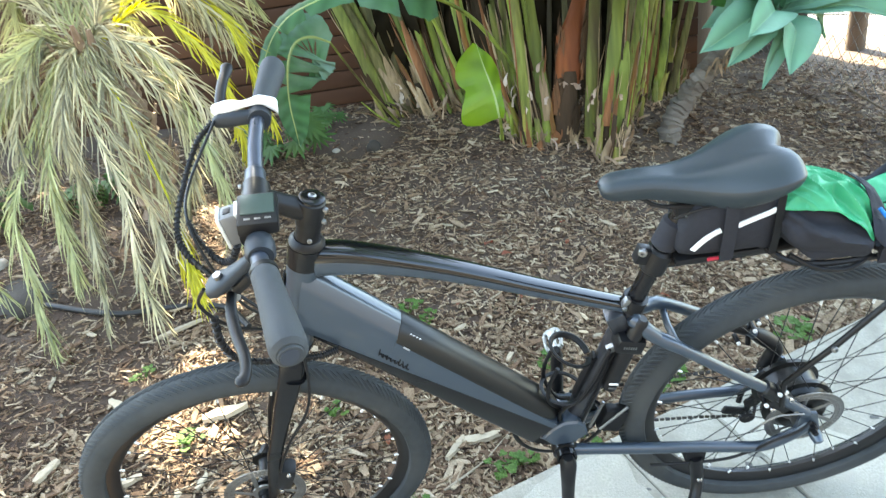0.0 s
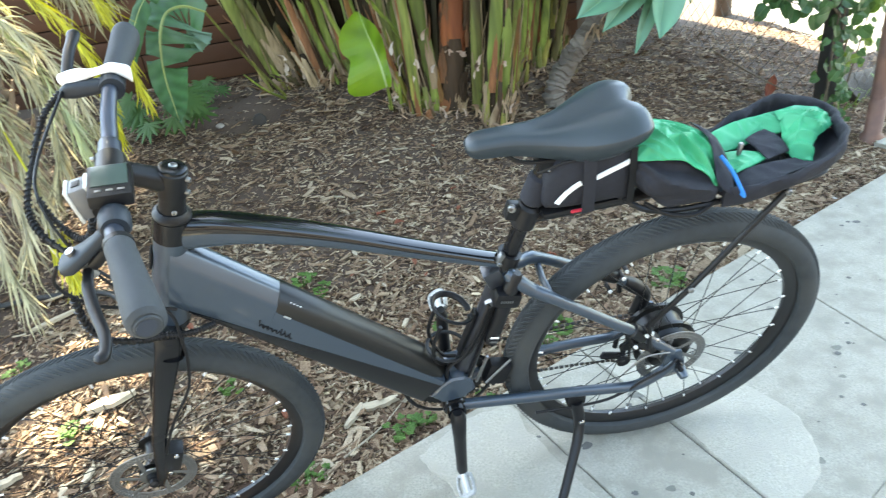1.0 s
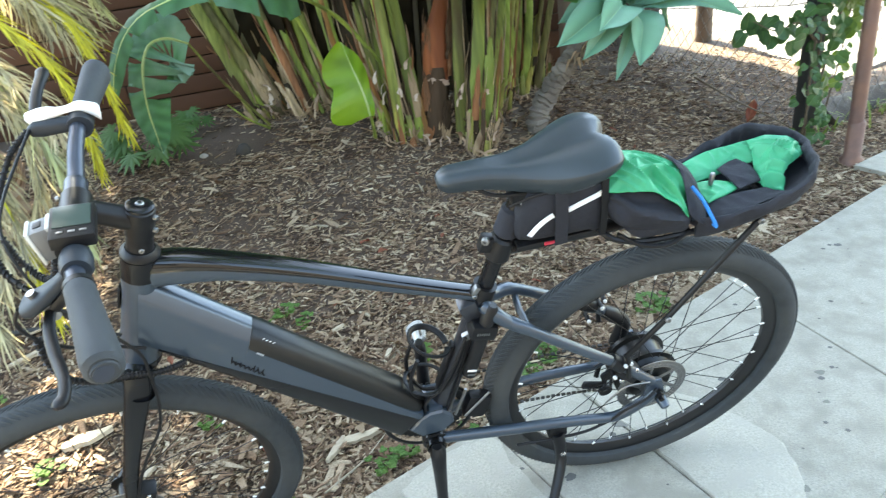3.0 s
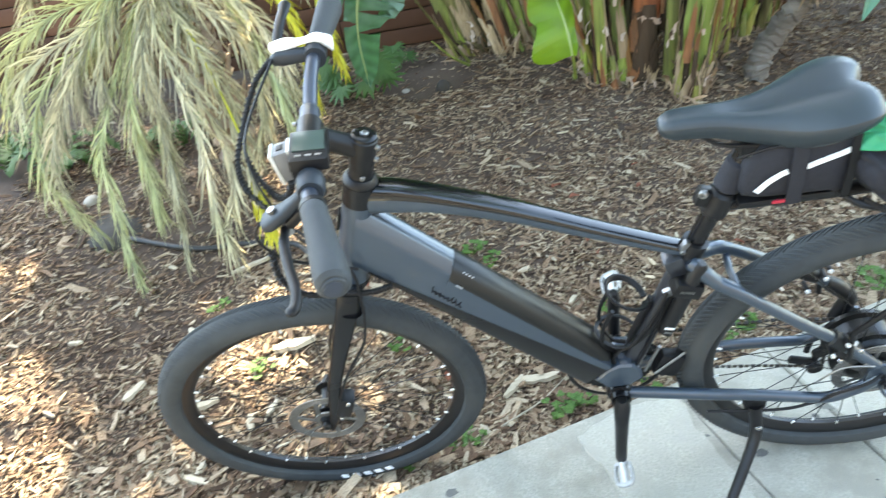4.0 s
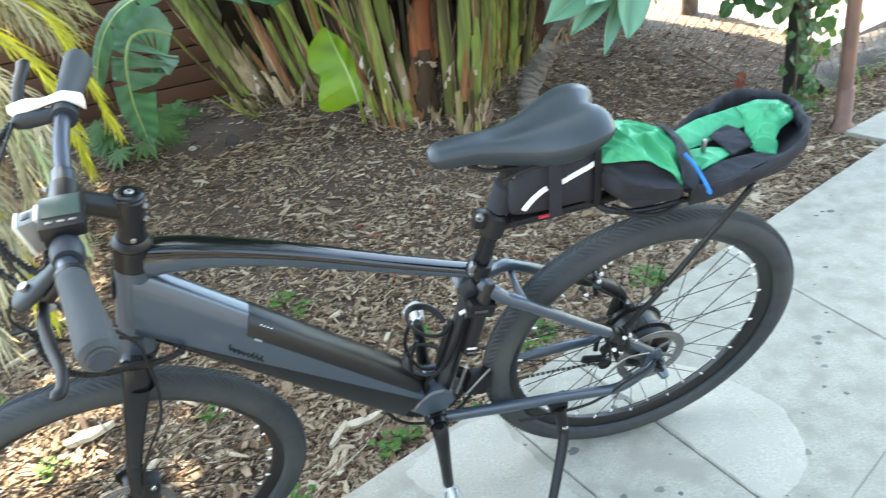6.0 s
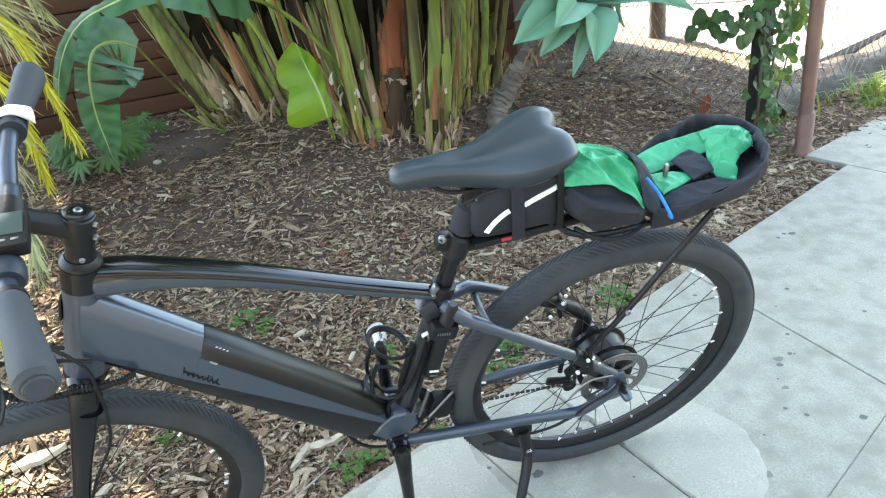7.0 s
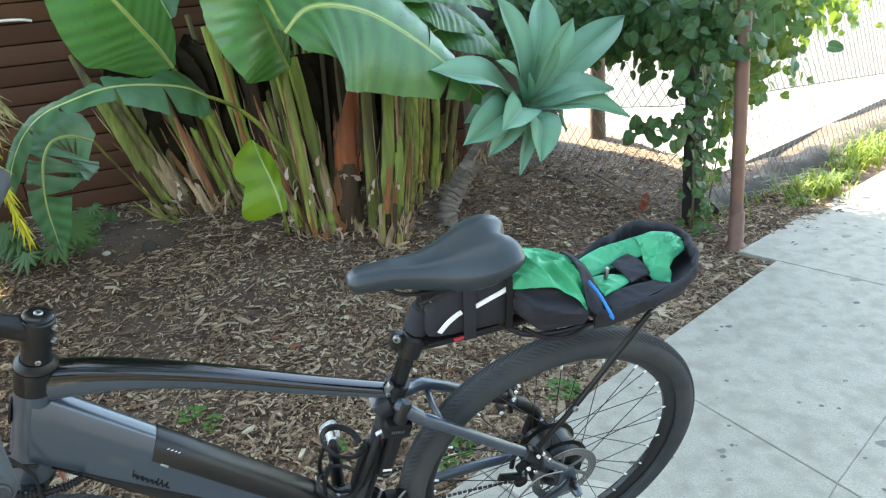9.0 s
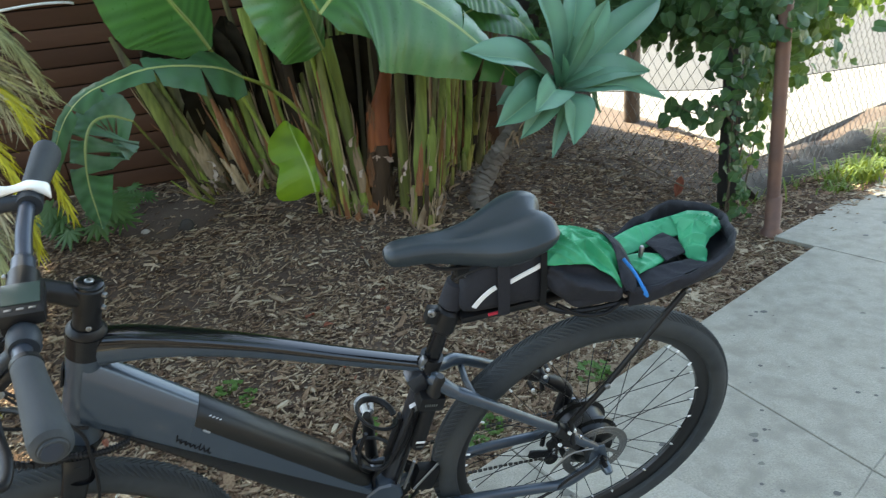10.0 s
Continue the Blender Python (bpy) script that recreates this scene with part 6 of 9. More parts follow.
    add("trunk_foot", Mesh().tube(lo_pts, [0.066, 0.064, 0.062, 0.062, 0.063, 0.064, 0.065, 0.066, 0.066, 0.065, 0.064, 0.062, 0.060, 0.055], 16, flat=0.8), SHEATHS[4], "dark ragged foot of the dead trunk")
    d = (Vector(lo_pts[-1]) - a).normalized()
    for h0, h, mat in ((0.0, 0.10, 1), (0.0, 0.12, 0), (0.05, 0.14, 4), (0.10, 0.16, 4), (0.16, 0.18, 0), (0.22, 0.16, 4), (0.02, 0.11, 1), (0.13, 0.2, 4)):
        add("sheath", wrap(a, d, 0.068, h0, h, r.uniform(-1, 1), r.uniform(0.7, 1.6), r.uniform(0.1, 0.5)), SHEATHS[mat])
    add("torn_collar", wrap(a, d, 0.067, 0.285, 0.045, 0.1, 2.3, 0.35), STUB, "pale torn edge of a sheath")
    for k in range(10):
        h0 = r.uniform(0.30, 0.50)
        add("sheath", wrap(a, (up_pts[8] - a).normalized(), 0.066, h0, r.uniform(0.12, 0.30), r.choice((-1.1, -0.8, 0.9, 1.2)), r.uniform(0.5, 0.9), 0.1), r.choice((RED_SHEATH, SHEATHS[0], SHEATHS[4])))
    # near-black dead leaves, added behind the stalks in place of the shade there
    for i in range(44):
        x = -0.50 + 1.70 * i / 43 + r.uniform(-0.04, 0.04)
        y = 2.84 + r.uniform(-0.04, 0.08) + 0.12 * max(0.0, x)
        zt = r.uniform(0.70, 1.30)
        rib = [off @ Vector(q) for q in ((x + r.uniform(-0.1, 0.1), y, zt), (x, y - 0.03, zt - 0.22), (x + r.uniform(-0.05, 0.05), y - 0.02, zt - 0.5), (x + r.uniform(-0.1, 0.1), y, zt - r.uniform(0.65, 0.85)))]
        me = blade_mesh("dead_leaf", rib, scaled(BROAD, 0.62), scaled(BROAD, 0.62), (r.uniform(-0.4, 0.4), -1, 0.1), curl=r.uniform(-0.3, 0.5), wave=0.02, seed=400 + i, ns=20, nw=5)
        part("dead_leaf", me, SHADE_LEAF, c)
    # pale papery curls where sheaths tore away
    for bx, by, h0, h1, count in ((-0.40, 2.66, 0.02, 0.16, 9), (-0.33, 2.68, 0.02, 0.22, 7), (0.14, 2.32, 0.02, 0.34, 12), (0.24, 2.26, 0.10, 0.42, 8), (0.52, 2.16, 0.12, 0.32, 6), (0.60, 2.10, 0.05, 0.34, 6), (0.87, 2.62, 0.02, 0.12, 5), (0.38, 2.16, 0.0, 0.10, 5), (0.10, 2.40, 0.0, 0.25, 5)):
        for k in range(count * 2 // 3):
            x, y = bx + r.gauss(0, 0.035), by - r.uniform(0.03, 0.08)
            z = bed_z(x, y) + r.uniform(h0, h1)
            ln, w = r.uniform(0.03, 0.08), r.uniform(0.004, 0.010)
            o = Vector((r.uniform(-0.035, 0.035), r.uniform(-0.04, 0.0), 0))
            p0 = Vector((x, y, z))
            q = spline([p0, p0 + Vector((0, 0, ln * 0.6)) + o * 0.2, p0 + Vector((0, 0, ln)) + o], 7)
            add("papery_curl", Mesh().tube(q, [w * f * r.uniform(0.45, 1.35) for f in (1.0, 1.2, 1.0, 0.9, 0.75, 0.5, 0.10)], 6, flat=0.08, up=(r.uniform(-0.8, 0.8), 1, r.uniform(-0.3, 0.3))), STUB if r.random() < 0.8 else DRY)
    # broken stumps of old stalks crowding the foot
    for i in range(64):
        bx, by, tx, ty, tz, *_ = r.choice(stalks[:42])
        x, y = bx + r.gauss(0, 0.045), by - r.uniform(0.01, 0.07)
        a = Vector((x, y, bed_z(x, y) - 0.02))
        d = (Vector((tx, ty, tz)) - Vector((bx, by, a.z))).normalized()
        d = (d + Vector((r.gauss(0, 0.09), r.gauss(0, 0.06), 0))).normalized()
        h, w = r.uniform(0.07, 0.30) * r.uniform(0.5, 1.0), r.uniform(0.008, 0.021)
        q = spline([a, a + d * h * 0.5 + Vector((r.gauss(0, 0.004), 0, 0)), a + d * h], 8)
        add("stump", channel(q, [w * (1.1 - 0.035 * k) for k in range(8)], True), r.choice((SHEATHS[1], SHEATHS[1], SHEATHS[0], STEMS[2], STEMS[0], STEMS[1], SHEATHS[4], STEMS[2])))
    # dry torn scraps round the foot
    sc = Mesh()
    for i in range(230):
        bx, by, *_ = r.choice(stalks[:42])
        x, y = bx + r.gauss(0, 0.06), by + r.gauss(-0.05, 0.05)
        z = bed_z(x, y)
        ang = r.uniform(0, 2 * math.pi)
        s = Vector((math.cos(ang), math.sin(ang), 0))
        flat_out = r.random()
        h = r.uniform(0.03, 0.16) * (1 - 0.6 * flat_out)
        lean = r.uniform(0.02, 0.13) * (0.4 + flat_out)
        w = r.uniform(0.003, 0.012)
        bend = Vector((r.uniform(-0.03, 0.03), r.uniform(-0.03, 0.03), 0))
        up_ = Vector((r.uniform(-1, 1), r.uniform(-1, 1), r.uniform(-0.5, 0.5)))
        sc.tube(spline([Vector((x, y, z - 0.01)), Vector((x, y, z + h * 0.6)) + s * lean * 0.4 + bend, Vector((x, y, z + h)) + s * lean], 6), [w * r.uniform(0.5, 1.2) for k in range(5)] + [w * r.uniform(0.1, 0.8)], 5, flat=0.15, up=tuple(up_))
    ob = add("dry_scraps", sc, DRY, "pale torn dry leaf bases")
    ob["kind"] = "stuff"

    def lv(rib, wl, wr, nrm, mat=BLADE, rib_r=0.010, label="", **kw):
        rib = [off @ Vector(q) for q in rib]
        return leaf(c, rib, wl, wr, nrm, mat, rib_r, label, **kw)
    # petioles with their leaves
    def petiole(pts, r0=0.016, r1=0.010, kind=0):
        add("petiole", Mesh().tube(spline(pts, 16), [r0 + (r1 - r0) * i / 15 for i in range(16)], 10, flat=0.75), STEMS[kind])
    # the great leaf that hangs across the clump
    lv([(0.185, 1.83, 1.186), (0.279, 1.86, 1.262), (0.405, 1.90, 1.271), (0.580, 1.95, 1.218), (0.786, 2.00, 1.083), (0.980, 2.05, 0.914), (1.193, 2.10, 0.712)], [0.06, 0.20, 0.255, 0.27, 0.265, 0.24, 0.19, 0.13, 0.06, 0.004], [0.10, 0.25, 0.33, 0.355, 0.355, 0.33, 0.28, 0.20, 0.10, 0.004], (0.10, -0.75, 0.62), curl=0.12, fold=0.05, wave=0.012, ns=60, label="huge glossy green leaf drooping across the stalks", seed=5, tears=((0.82, 1), (0.9, 1), (0.72, -1), (0.86, -1)))
    petiole([(0.217, 2.40, 0.606), (0.147, 2.20, 1.169), (0.136, 1.98, 1.334), (0.185, 1.84, 1.190)])
    lv([(0.225, 2.26, 1.011), (0.188, 2.17, 1.111), (0.151, 2.06, 1.213), (0.122, 1.98, 1.311), (0.065, 1.90, 1.45), (0.0, 1.84, 1.58)], [0.11, 0.26, 0.31, 0.33, 0.32, 0.30, 0.25, 0.18, 0.09, 0.004], scaled(BROAD, 0.8), (0.25, -0.85, 0.42), curl=0.10, fold=0.12, wave=0.008, seed=6, ns=50, sweep=0.55)
    petiole([(0.295, 2.33, 0.361), (0.275, 2.30, 0.667), (0.225, 2.26, 1.016)])
    lv([(-0.281, 2.42, 1.064), (-0.324, 2.36, 1.169), (-0.369, 2.30, 1.249), (-0.430, 2.20, 1.360), (-0.52, 2.08, 1.500), (-0.62, 1.98, 1.62)], [0.13, 0.23, 0.27, 0.29, 0.29, 0.27, 0.23, 0.17, 0.08, 0.004], [0.02, 0.10, 0.14, 0.16, 0.16, 0.15, 0.13, 0.10, 0.05, 0.004], (0.30, -0.93, 0.10), curl=0.10, fold=0.10, seed=7, ns=50, sweep=0.5)
    petiole([(-0.083, 2.46, 0.545), (-0.170, 2.45, 0.797), (-0.281, 2.42, 1.066)])
    # arching leaf at the side, its tip hanging
    lv([(-0.160, 2.22, 0.939), (-0.237, 2.16, 0.993), (-0.337, 2.10, 1.024), (-0.445, 2.04, 1.044), (-0.553, 2.00, 1.046), (-0.672, 1.95, 1.020), (-0.771, 1.92, 0.987), (-0.852, 1.90, 0.920), (-0.916, 1.89, 0.819), (-0.961, 1.90, 0.709)], [0.09, 0.155, 0.150, 0.125, 0.095, 0.070, 0.060, 0.055, 0.05, 0.045, 0.045, 0.040, 0.02], [0.04, 0.15, 0.14, 0.05, 0.06, 0.085, 0.055, 0.045, 0.045, 0.04, 0.035, 0.03, 0.015], (0.12, -0.62, 0.78), mat=BLADE_OLD, curl=0.14, fold=-0.05, seed=8, ns=60, tears=((0.22, -1), (0.40, -1), (0.60, -1), (0.75, -1), (0.44, 1)), label="arching bluish-green leaf with a torn edge")
    petiole([(0.219, 2.40, 0.506), (0.041, 2.35, 0.769), (-0.068, 2.28, 0.880), (-0.160, 2.22, 0.939)])
    # torn hanging leaf
    lv([(-0.663, 2.18, 0.822), (-0.727, 2.10, 0.868), (-0.790, 2.04, 0.866), (-0.828, 2.00, 0.815), (-0.856, 2.00, 0.728), (-0.877, 2.02, 0.603), (-0.881, 2.04, 0.483), (-0.882, 2.05, 0.401)], [0.09, 0.17, 0.19, 0.20, 0.20, 0.20, 0.17, 0.10, 0.09, 0.07, 0.045, 0.004], [0.03, 0.10, 0.11, 0.08, 0.06, 0.055, 0.055, 0.06, 0.06, 0.05, 0.03, 0.004], (0.10, -0.93, 0.30), mat=BLADE_TORN, rib_r=0.006, curl=0.10, fold=0.05, seed=12, ns=70, gap=0.022, wave=0.014, tears=((0.12, -1), (0.18, -1), (0.24, -1), (0.30, -1), (0.42, -1), (0.54, -1), (0.66, -1), (0.45, 1), (0.62, 1)), label="hanging leaf split into glossy strips")
    petiole([(-0.424, 2.50, 0.310), (-0.567, 2.30, 0.598), (-0.663, 2.18, 0.822)], 0.009, 0.006, 1)
    petiole([(-0.432, 2.46, 0.313), (-0.509, 2.38, 0.391), (-0.587, 2.32, 0.497)], 0.010, 0.004)
    # yellow-green young leaf low in front
    lv([(0.062, 2.06, 0.390), (0.052, 2.07, 0.465), (0.036, 2.08, 0.550), (0.014, 2.10, 0.640), (-0.006, 2.13, 0.728)], [0.10, 0.17, 0.195, 0.200, 0.195, 0.180, 0.150, 0.128, 0.150, 0.152, 0.140, 0.115, 0.07, 0.02], [0.01, 0.02, 0.03, 0.035, 0.04, 0.045, 0.05, 0.05, 0.05, 0.045, 0.04, 0.03, 0.015, 0.005], (0.10, -0.97, 0.18), mat=BLADE_YOUNG, curl=-0.05, fold=0.30, seed=10, wave=0.034, ripple=0.002, label="young yellow-green leaf standing low")
    petiole([(0.081, 2.30, 0.226), (0.076, 2.18, 0.250), (0.063, 2.06, 0.395)], 0.010, 0.007)
    # darker leaves behind and overhead
    for rib, nrm, k in (
        ([(0.783, 2.35, 1.230), (0.969, 2.42, 1.264), (1.149, 2.50, 1.182), (1.352, 2.55, 1.025)], (0.1, -0.8, 0.6), 1.0),
        ([(0.583, 2.45, 1.375), (0.821, 2.42, 1.417), (1.106, 2.45, 1.349), (1.395, 2.50, 1.155)], (0.0, -0.75, 0.65), 1.2),
        ([(0.972, 2.55, 1.050), (1.160, 2.55, 1.100), (1.350, 2.60, 1.021), (1.517, 2.65, 0.853)], (0.2, -0.8, 0.6), 0.9),
        ([(0.342, 2.50, 1.292), (0.388, 2.45, 1.489), (0.454, 2.35, 1.688), (0.551, 2.20, 1.842)], (0.3, -0.85, 0.3), 1.1),
        ([(-0.248, 2.60, 1.279), (-0.348, 2.60, 1.571), (-0.494, 2.55, 1.864), (-0.684, 2.45, 2.063)], (0.3, -0.8, 0.4), 1.2),
        ([(0.142, 2.60, 1.379), (0.139, 2.55, 1.672), (0.093, 2.40, 1.969), (0.006, 2.15, 2.175)], (0.1, -0.85, 0.5), 1.2),
        ([(0.673, 2.55, 1.386), (0.761, 2.50, 1.677), (0.895, 2.40, 1.966), (1.080, 2.20, 2.117)], (-0.2, -0.8, 0.5), 1.2),
        ([(-0.500, 2.70, 1.318), (-0.745, 2.65, 1.614), (-1.033, 2.50, 1.820), (-1.320, 2.30, 1.885)], (0.2, -0.6, 0.75), 1.2),
    ):
        lv(rib, scaled(BROAD, k), scaled(BROAD, k), nrm, curl=0.15, seed=int(k * 100) + len(rib), wave=0.01)
    # the high crown of leaves, out of view, arching over the bed to shade it
    for i in range(24):
        a = -1.25 + 2.5 * (i % 12) / 11 + r.uniform(-0.1, 0.1)
        lift = 2.15 + 0.5 * (i // 12) + r.uniform(0, 0.25)
        x0, y0 = 0.25 + 0.30 * a, 2.50 + r.uniform(-0.1, 0.15)
        dx, dy = 0.62 * a + r.uniform(-0.1, 0.1), -0.60 - r.uniform(0.0, 0.4)
        rib = [(x0, y0, lift), (x0 + dx * 0.3, y0 + dy * 0.25, lift + 0.30), (x0 + dx * 0.65, y0 + dy * 0.6, lift + 0.42), (x0 + dx, y0 + dy, lift + 0.36)]
        petiole([(x0 - 0.1 * a, 2.52, 1.05), (x0 - 0.05 * a, 2.52, 1.6), (x0, y0, lift)])
        lv(rib, scaled(BROAD, 1.3), scaled(BROAD, 1.3), (0.2 * a, -0.45, 0.88), curl=0.15, seed=700 + i, wave=0.012, ns=24, nw=5)
    return c


paradise_clump()


def agave():
    base = Vector((0.925, 2.26, bed_z(0.925, 2.26) - 0.02))
    g = thing("agave", "blue-green spineless agave rosette on a grey ringed trunk", "plant", m=Matrix.Translation(base))
    inv = g.matrix_world.inverted()
    trunk_mat = material("agave_trunk", (0.125, 0.106, 0.090), 0.9, 0, 0.4, 50, bump=0.9, bump_scale=60, stretch=(0.3, 0.3, 1.6), second=(0.22, 0.195, 0.17), second_scale=16, spec=0.2)
    pts = spline([base, (0.969, 2.30, 0.186), (1.034, 2.28, 0.301), (1.107, 2.26, 0.405), (1.191, 2.24, 0.499), (1.293, 2.21, 0.583)], 64)
    rt = random.Random(15)
    rr = [0.054 - 0.006 * i / 63 + (0.0060 if i % 3 == 0 else (0.002 if i % 3 == 1 else -0.0035)) * rt.uniform(0.2, 1.1) for i in range(64)]
    m = Mesh().tube(pts, rr, 20)
    m.v = [tuple(Vector(v) + Vector((0, 0, 0.022 * noise.noise(Vector(v) * 22))) + 0.010 * noise.noise_vector(Vector(v) * 28)) for v in m.v]
    m.v = [tuple(inv @ Vector(v)) for v in m.v]
    part("trunk", m, trunk_mat, g, "grey trunk ringed with leaf scars", sharp=25)
    r = random.Random(5)
    dm = Mesh()
    for i in range(40):
        q = pts[r.randint(46, 63)]
        ang = r.uniform(0, 6.28)
        s = Vector((math.cos(ang), math.sin(ang) * 0.6 - 0.3, -0.4)).normalized()
        e = q + s * r.uniform(0.07, 0.14)
        dm.tube(spline([q + s * 0.04, q.lerp(e, 0.6), e + Vector((0, 0, -0.03))], 5), [0.012, 0.014, 0.011, 0.006, 0.001], 5, flat=0.25)
    dm.v = [tuple(inv @ Vector(v)) for v in dm.v]
    part("dry_leaves", dm, DRY, g, "dry curled leaf remains")
    c = Vector((1.405, 2.17, 0.685))
    # tips of the leaves round the rosette
    tips = [((0.813, 1.95, 0.946), 1.15), ((1.277, 2.20, 1.237), 1.15), ((1.638, 2.40, 1.221), 1.2), ((1.651, 2.10, 1.090), 0.75), ((1.498, 2.00, 0.998), 0.6), ((2.121, 2.35, 1.051), 1.15), ((1.887, 2.10, 0.700), 1.05), ((1.905, 1.98, 0.565), 1.1), ((1.294, 1.82, 0.459), 1.1), ((1.192, 1.85, 0.403), 0.55), ((1.034, 1.85, 0.522), 0.8), ((0.913, 1.85, 0.598), 1.1), ((1.157, 1.98, 0.946), 0.6), ((1.072, 1.75, 0.658), 1.0), ((1.592, 2.10, 0.524), 0.6), ((0.997, 2.05, 0.659), 0.9)]
    prof = [0.052, 0.046, 0.062, 0.086, 0.099, 0.098, 0.084, 0.058, 0.027, 0.002]
    ax = Vector((0.30, -0.62, 0.72)).normalized()
    for i, (tip, k) in enumerate(tips):
        tip = Vector(tip)
        d = tip - c
        side = d - ax * d.dot(ax)
        mid = c + d * 0.5 + ax * (0.02 + 0.05 * max(0.0, 1 - d.normalized().dot(ax)))
        low = c + side.normalized() * 0.02 - ax * 0.02
        nrm = (ax - d.normalized() * ax.dot(d.normalized()))
        if nrm.length < 0.15:
            nrm = Vector((0.2, -0.9, 0.1))
        rib = [inv @ q for q in (low, c + d * 0.2, mid, c + d * 0.8 + ax * 0.02, tip)]
        me = blade_mesh("leaf", rib, scaled(prof, k), scaled(prof, k), nrm.normalized(), fold=0.55, curl=0.10, ns=22, nw=5, ripple=0.0, wave=0.006, seed=i)
        part("leaf", me, AGAVE, g, "thick pale blue-green agave leaf")
    for i in range(4):
        ang = 2.4 * i
        u = ax.orthogonal().normalized()
        v = ax.cross(u)
        d = (u * math.cos(ang) + v * math.sin(ang)) * 0.10 + ax * (0.16 + 0.008 * i)
        tip = c + d * 1.25
        rib = [inv @ q for q in (c, c + d * 0.5, c + d, tip)]
        part("leaf", blade_mesh("leaf", rib, scaled(prof, 0.5), scaled(prof, 0.5), (u * -math.cos(ang) + v * -math.sin(ang)), fold=0.5, curl=0.1, ns=14, nw=4, ripple=0, seed=i), AGAVE, g)


agave()

FROND_DEAD = material("dead_palm_leaflet", (0.27, 0.19, 0.12), 0.7, 0, 0.35, 40, trans=0.15, island=0.5, second=(0.40, 0.31, 0.21), second_scale=5)
FROND = material("bleached_palm_leaflet", (0.33, 0.305, 0.175), 0.6, 0, 0.3, 40, trans=0.30, island=0.65, second=(0.39, 0.35, 0.23), second_scale=4)
FROND_GREEN = material("green_palm_leaflet", (0.33, 0.33, 0.15), 0.55, 0, 0.3, 40, trans=0.30, island=0.5, second=(0.26, 0.29, 0.15), second_scale=4)
FROND_YELLOW = material("yellow_palm_leaflet", (0.48, 0.46, 0.035), 0.5, 0, 0.25, 40, trans=0.35, island=0.3)
PALM_TRUNK = material("palm_trunk", (0.20, 0.13, 0.085), 0.9, 0, 0.45, 40, bump=0.8, bump_scale=60, second=(0.30, 0.22, 0.15), second_scale=7)


def frond(parent, inv, pts, mat, r, n=64, ln=0.18, spread=0.22, label="", droop=0.35, bare=0.10):
    """A feather frond: a tapering rachis with narrow drooping leaflets on both sides."""
    p = spline(pts, 40)
    fr = part("frond", Mesh().tube([inv @ q for q in p], [0.0055 - 0.0043 * i / 39 for i in range(40)], 6), mat, parent, label)
    verts, faces = [], []
    for i in range(n):
        s = bare + (1 - bare) * i / (n - 1)
        x = s * 39
        k = min(int(x), 38)
        q = p[k].lerp(p[k + 1], x - k)
        t = (p[k + 1] - p[k]).normalized()
        sd = t.cross(Vector((0, -1, 0.3)))
        sd = sd.normalized() if sd.length > 0.05 else Vector((1, 0, 0))
        for side in (-1, 1):
            l = ln * r.uniform(0.65, 1.15) * (0.75 + 0.35 * math.sin(math.pi * min(1, s)))
            sp = spread * r.uniform(0.25, 1.3) * (1.35 - 0.6 * s)
            d = (t + sd * side * sp + Vector((r.gauss(0, 0.10), r.uniform(-0.26, 0.18), r.gauss(0, 0.06)))).normalized()
            dn = Vector((r.uniform(-0.05, 0.05), r.uniform(-0.05, 0.05), -1))
            m1 = q + d * l * 0.40
            m2 = q + d * l * 0.70 + dn * l * droop * 0.18
            end = q + d * l * 0.92 + Vector((r.gauss(0, 0.012), r.gauss(0, 0.012), 0)) + dn * l * droop * r.uniform(0.4, 0.8)
            w = r.uniform(0.0020, 0.0042)
            ws = d.cross(Vector((r.uniform(-0.6, 0.6), -1, r.uniform(-0.4, 0.4)))).normalized()
            k0 = len(verts)
            for c, hw in ((q, w * 0.7), (m1, w), (m2, w * 0.75), (end, w * 0.12)):
                verts.extend([inv @ (c - ws * hw), inv @ (c + ws * hw)])
            faces.extend([(k0 + 2 * j, k0 + 2 * j + 1, k0 + 2 * j + 3, k0 + 2 * j + 2) for j in range(3)])
    me = bpy.data.meshes.new("foliage")
    me.from_pydata([tuple(v) for v in verts], [], faces)
    part("foliage", me, mat, fr)["kind"] = "stuff"
    return fr


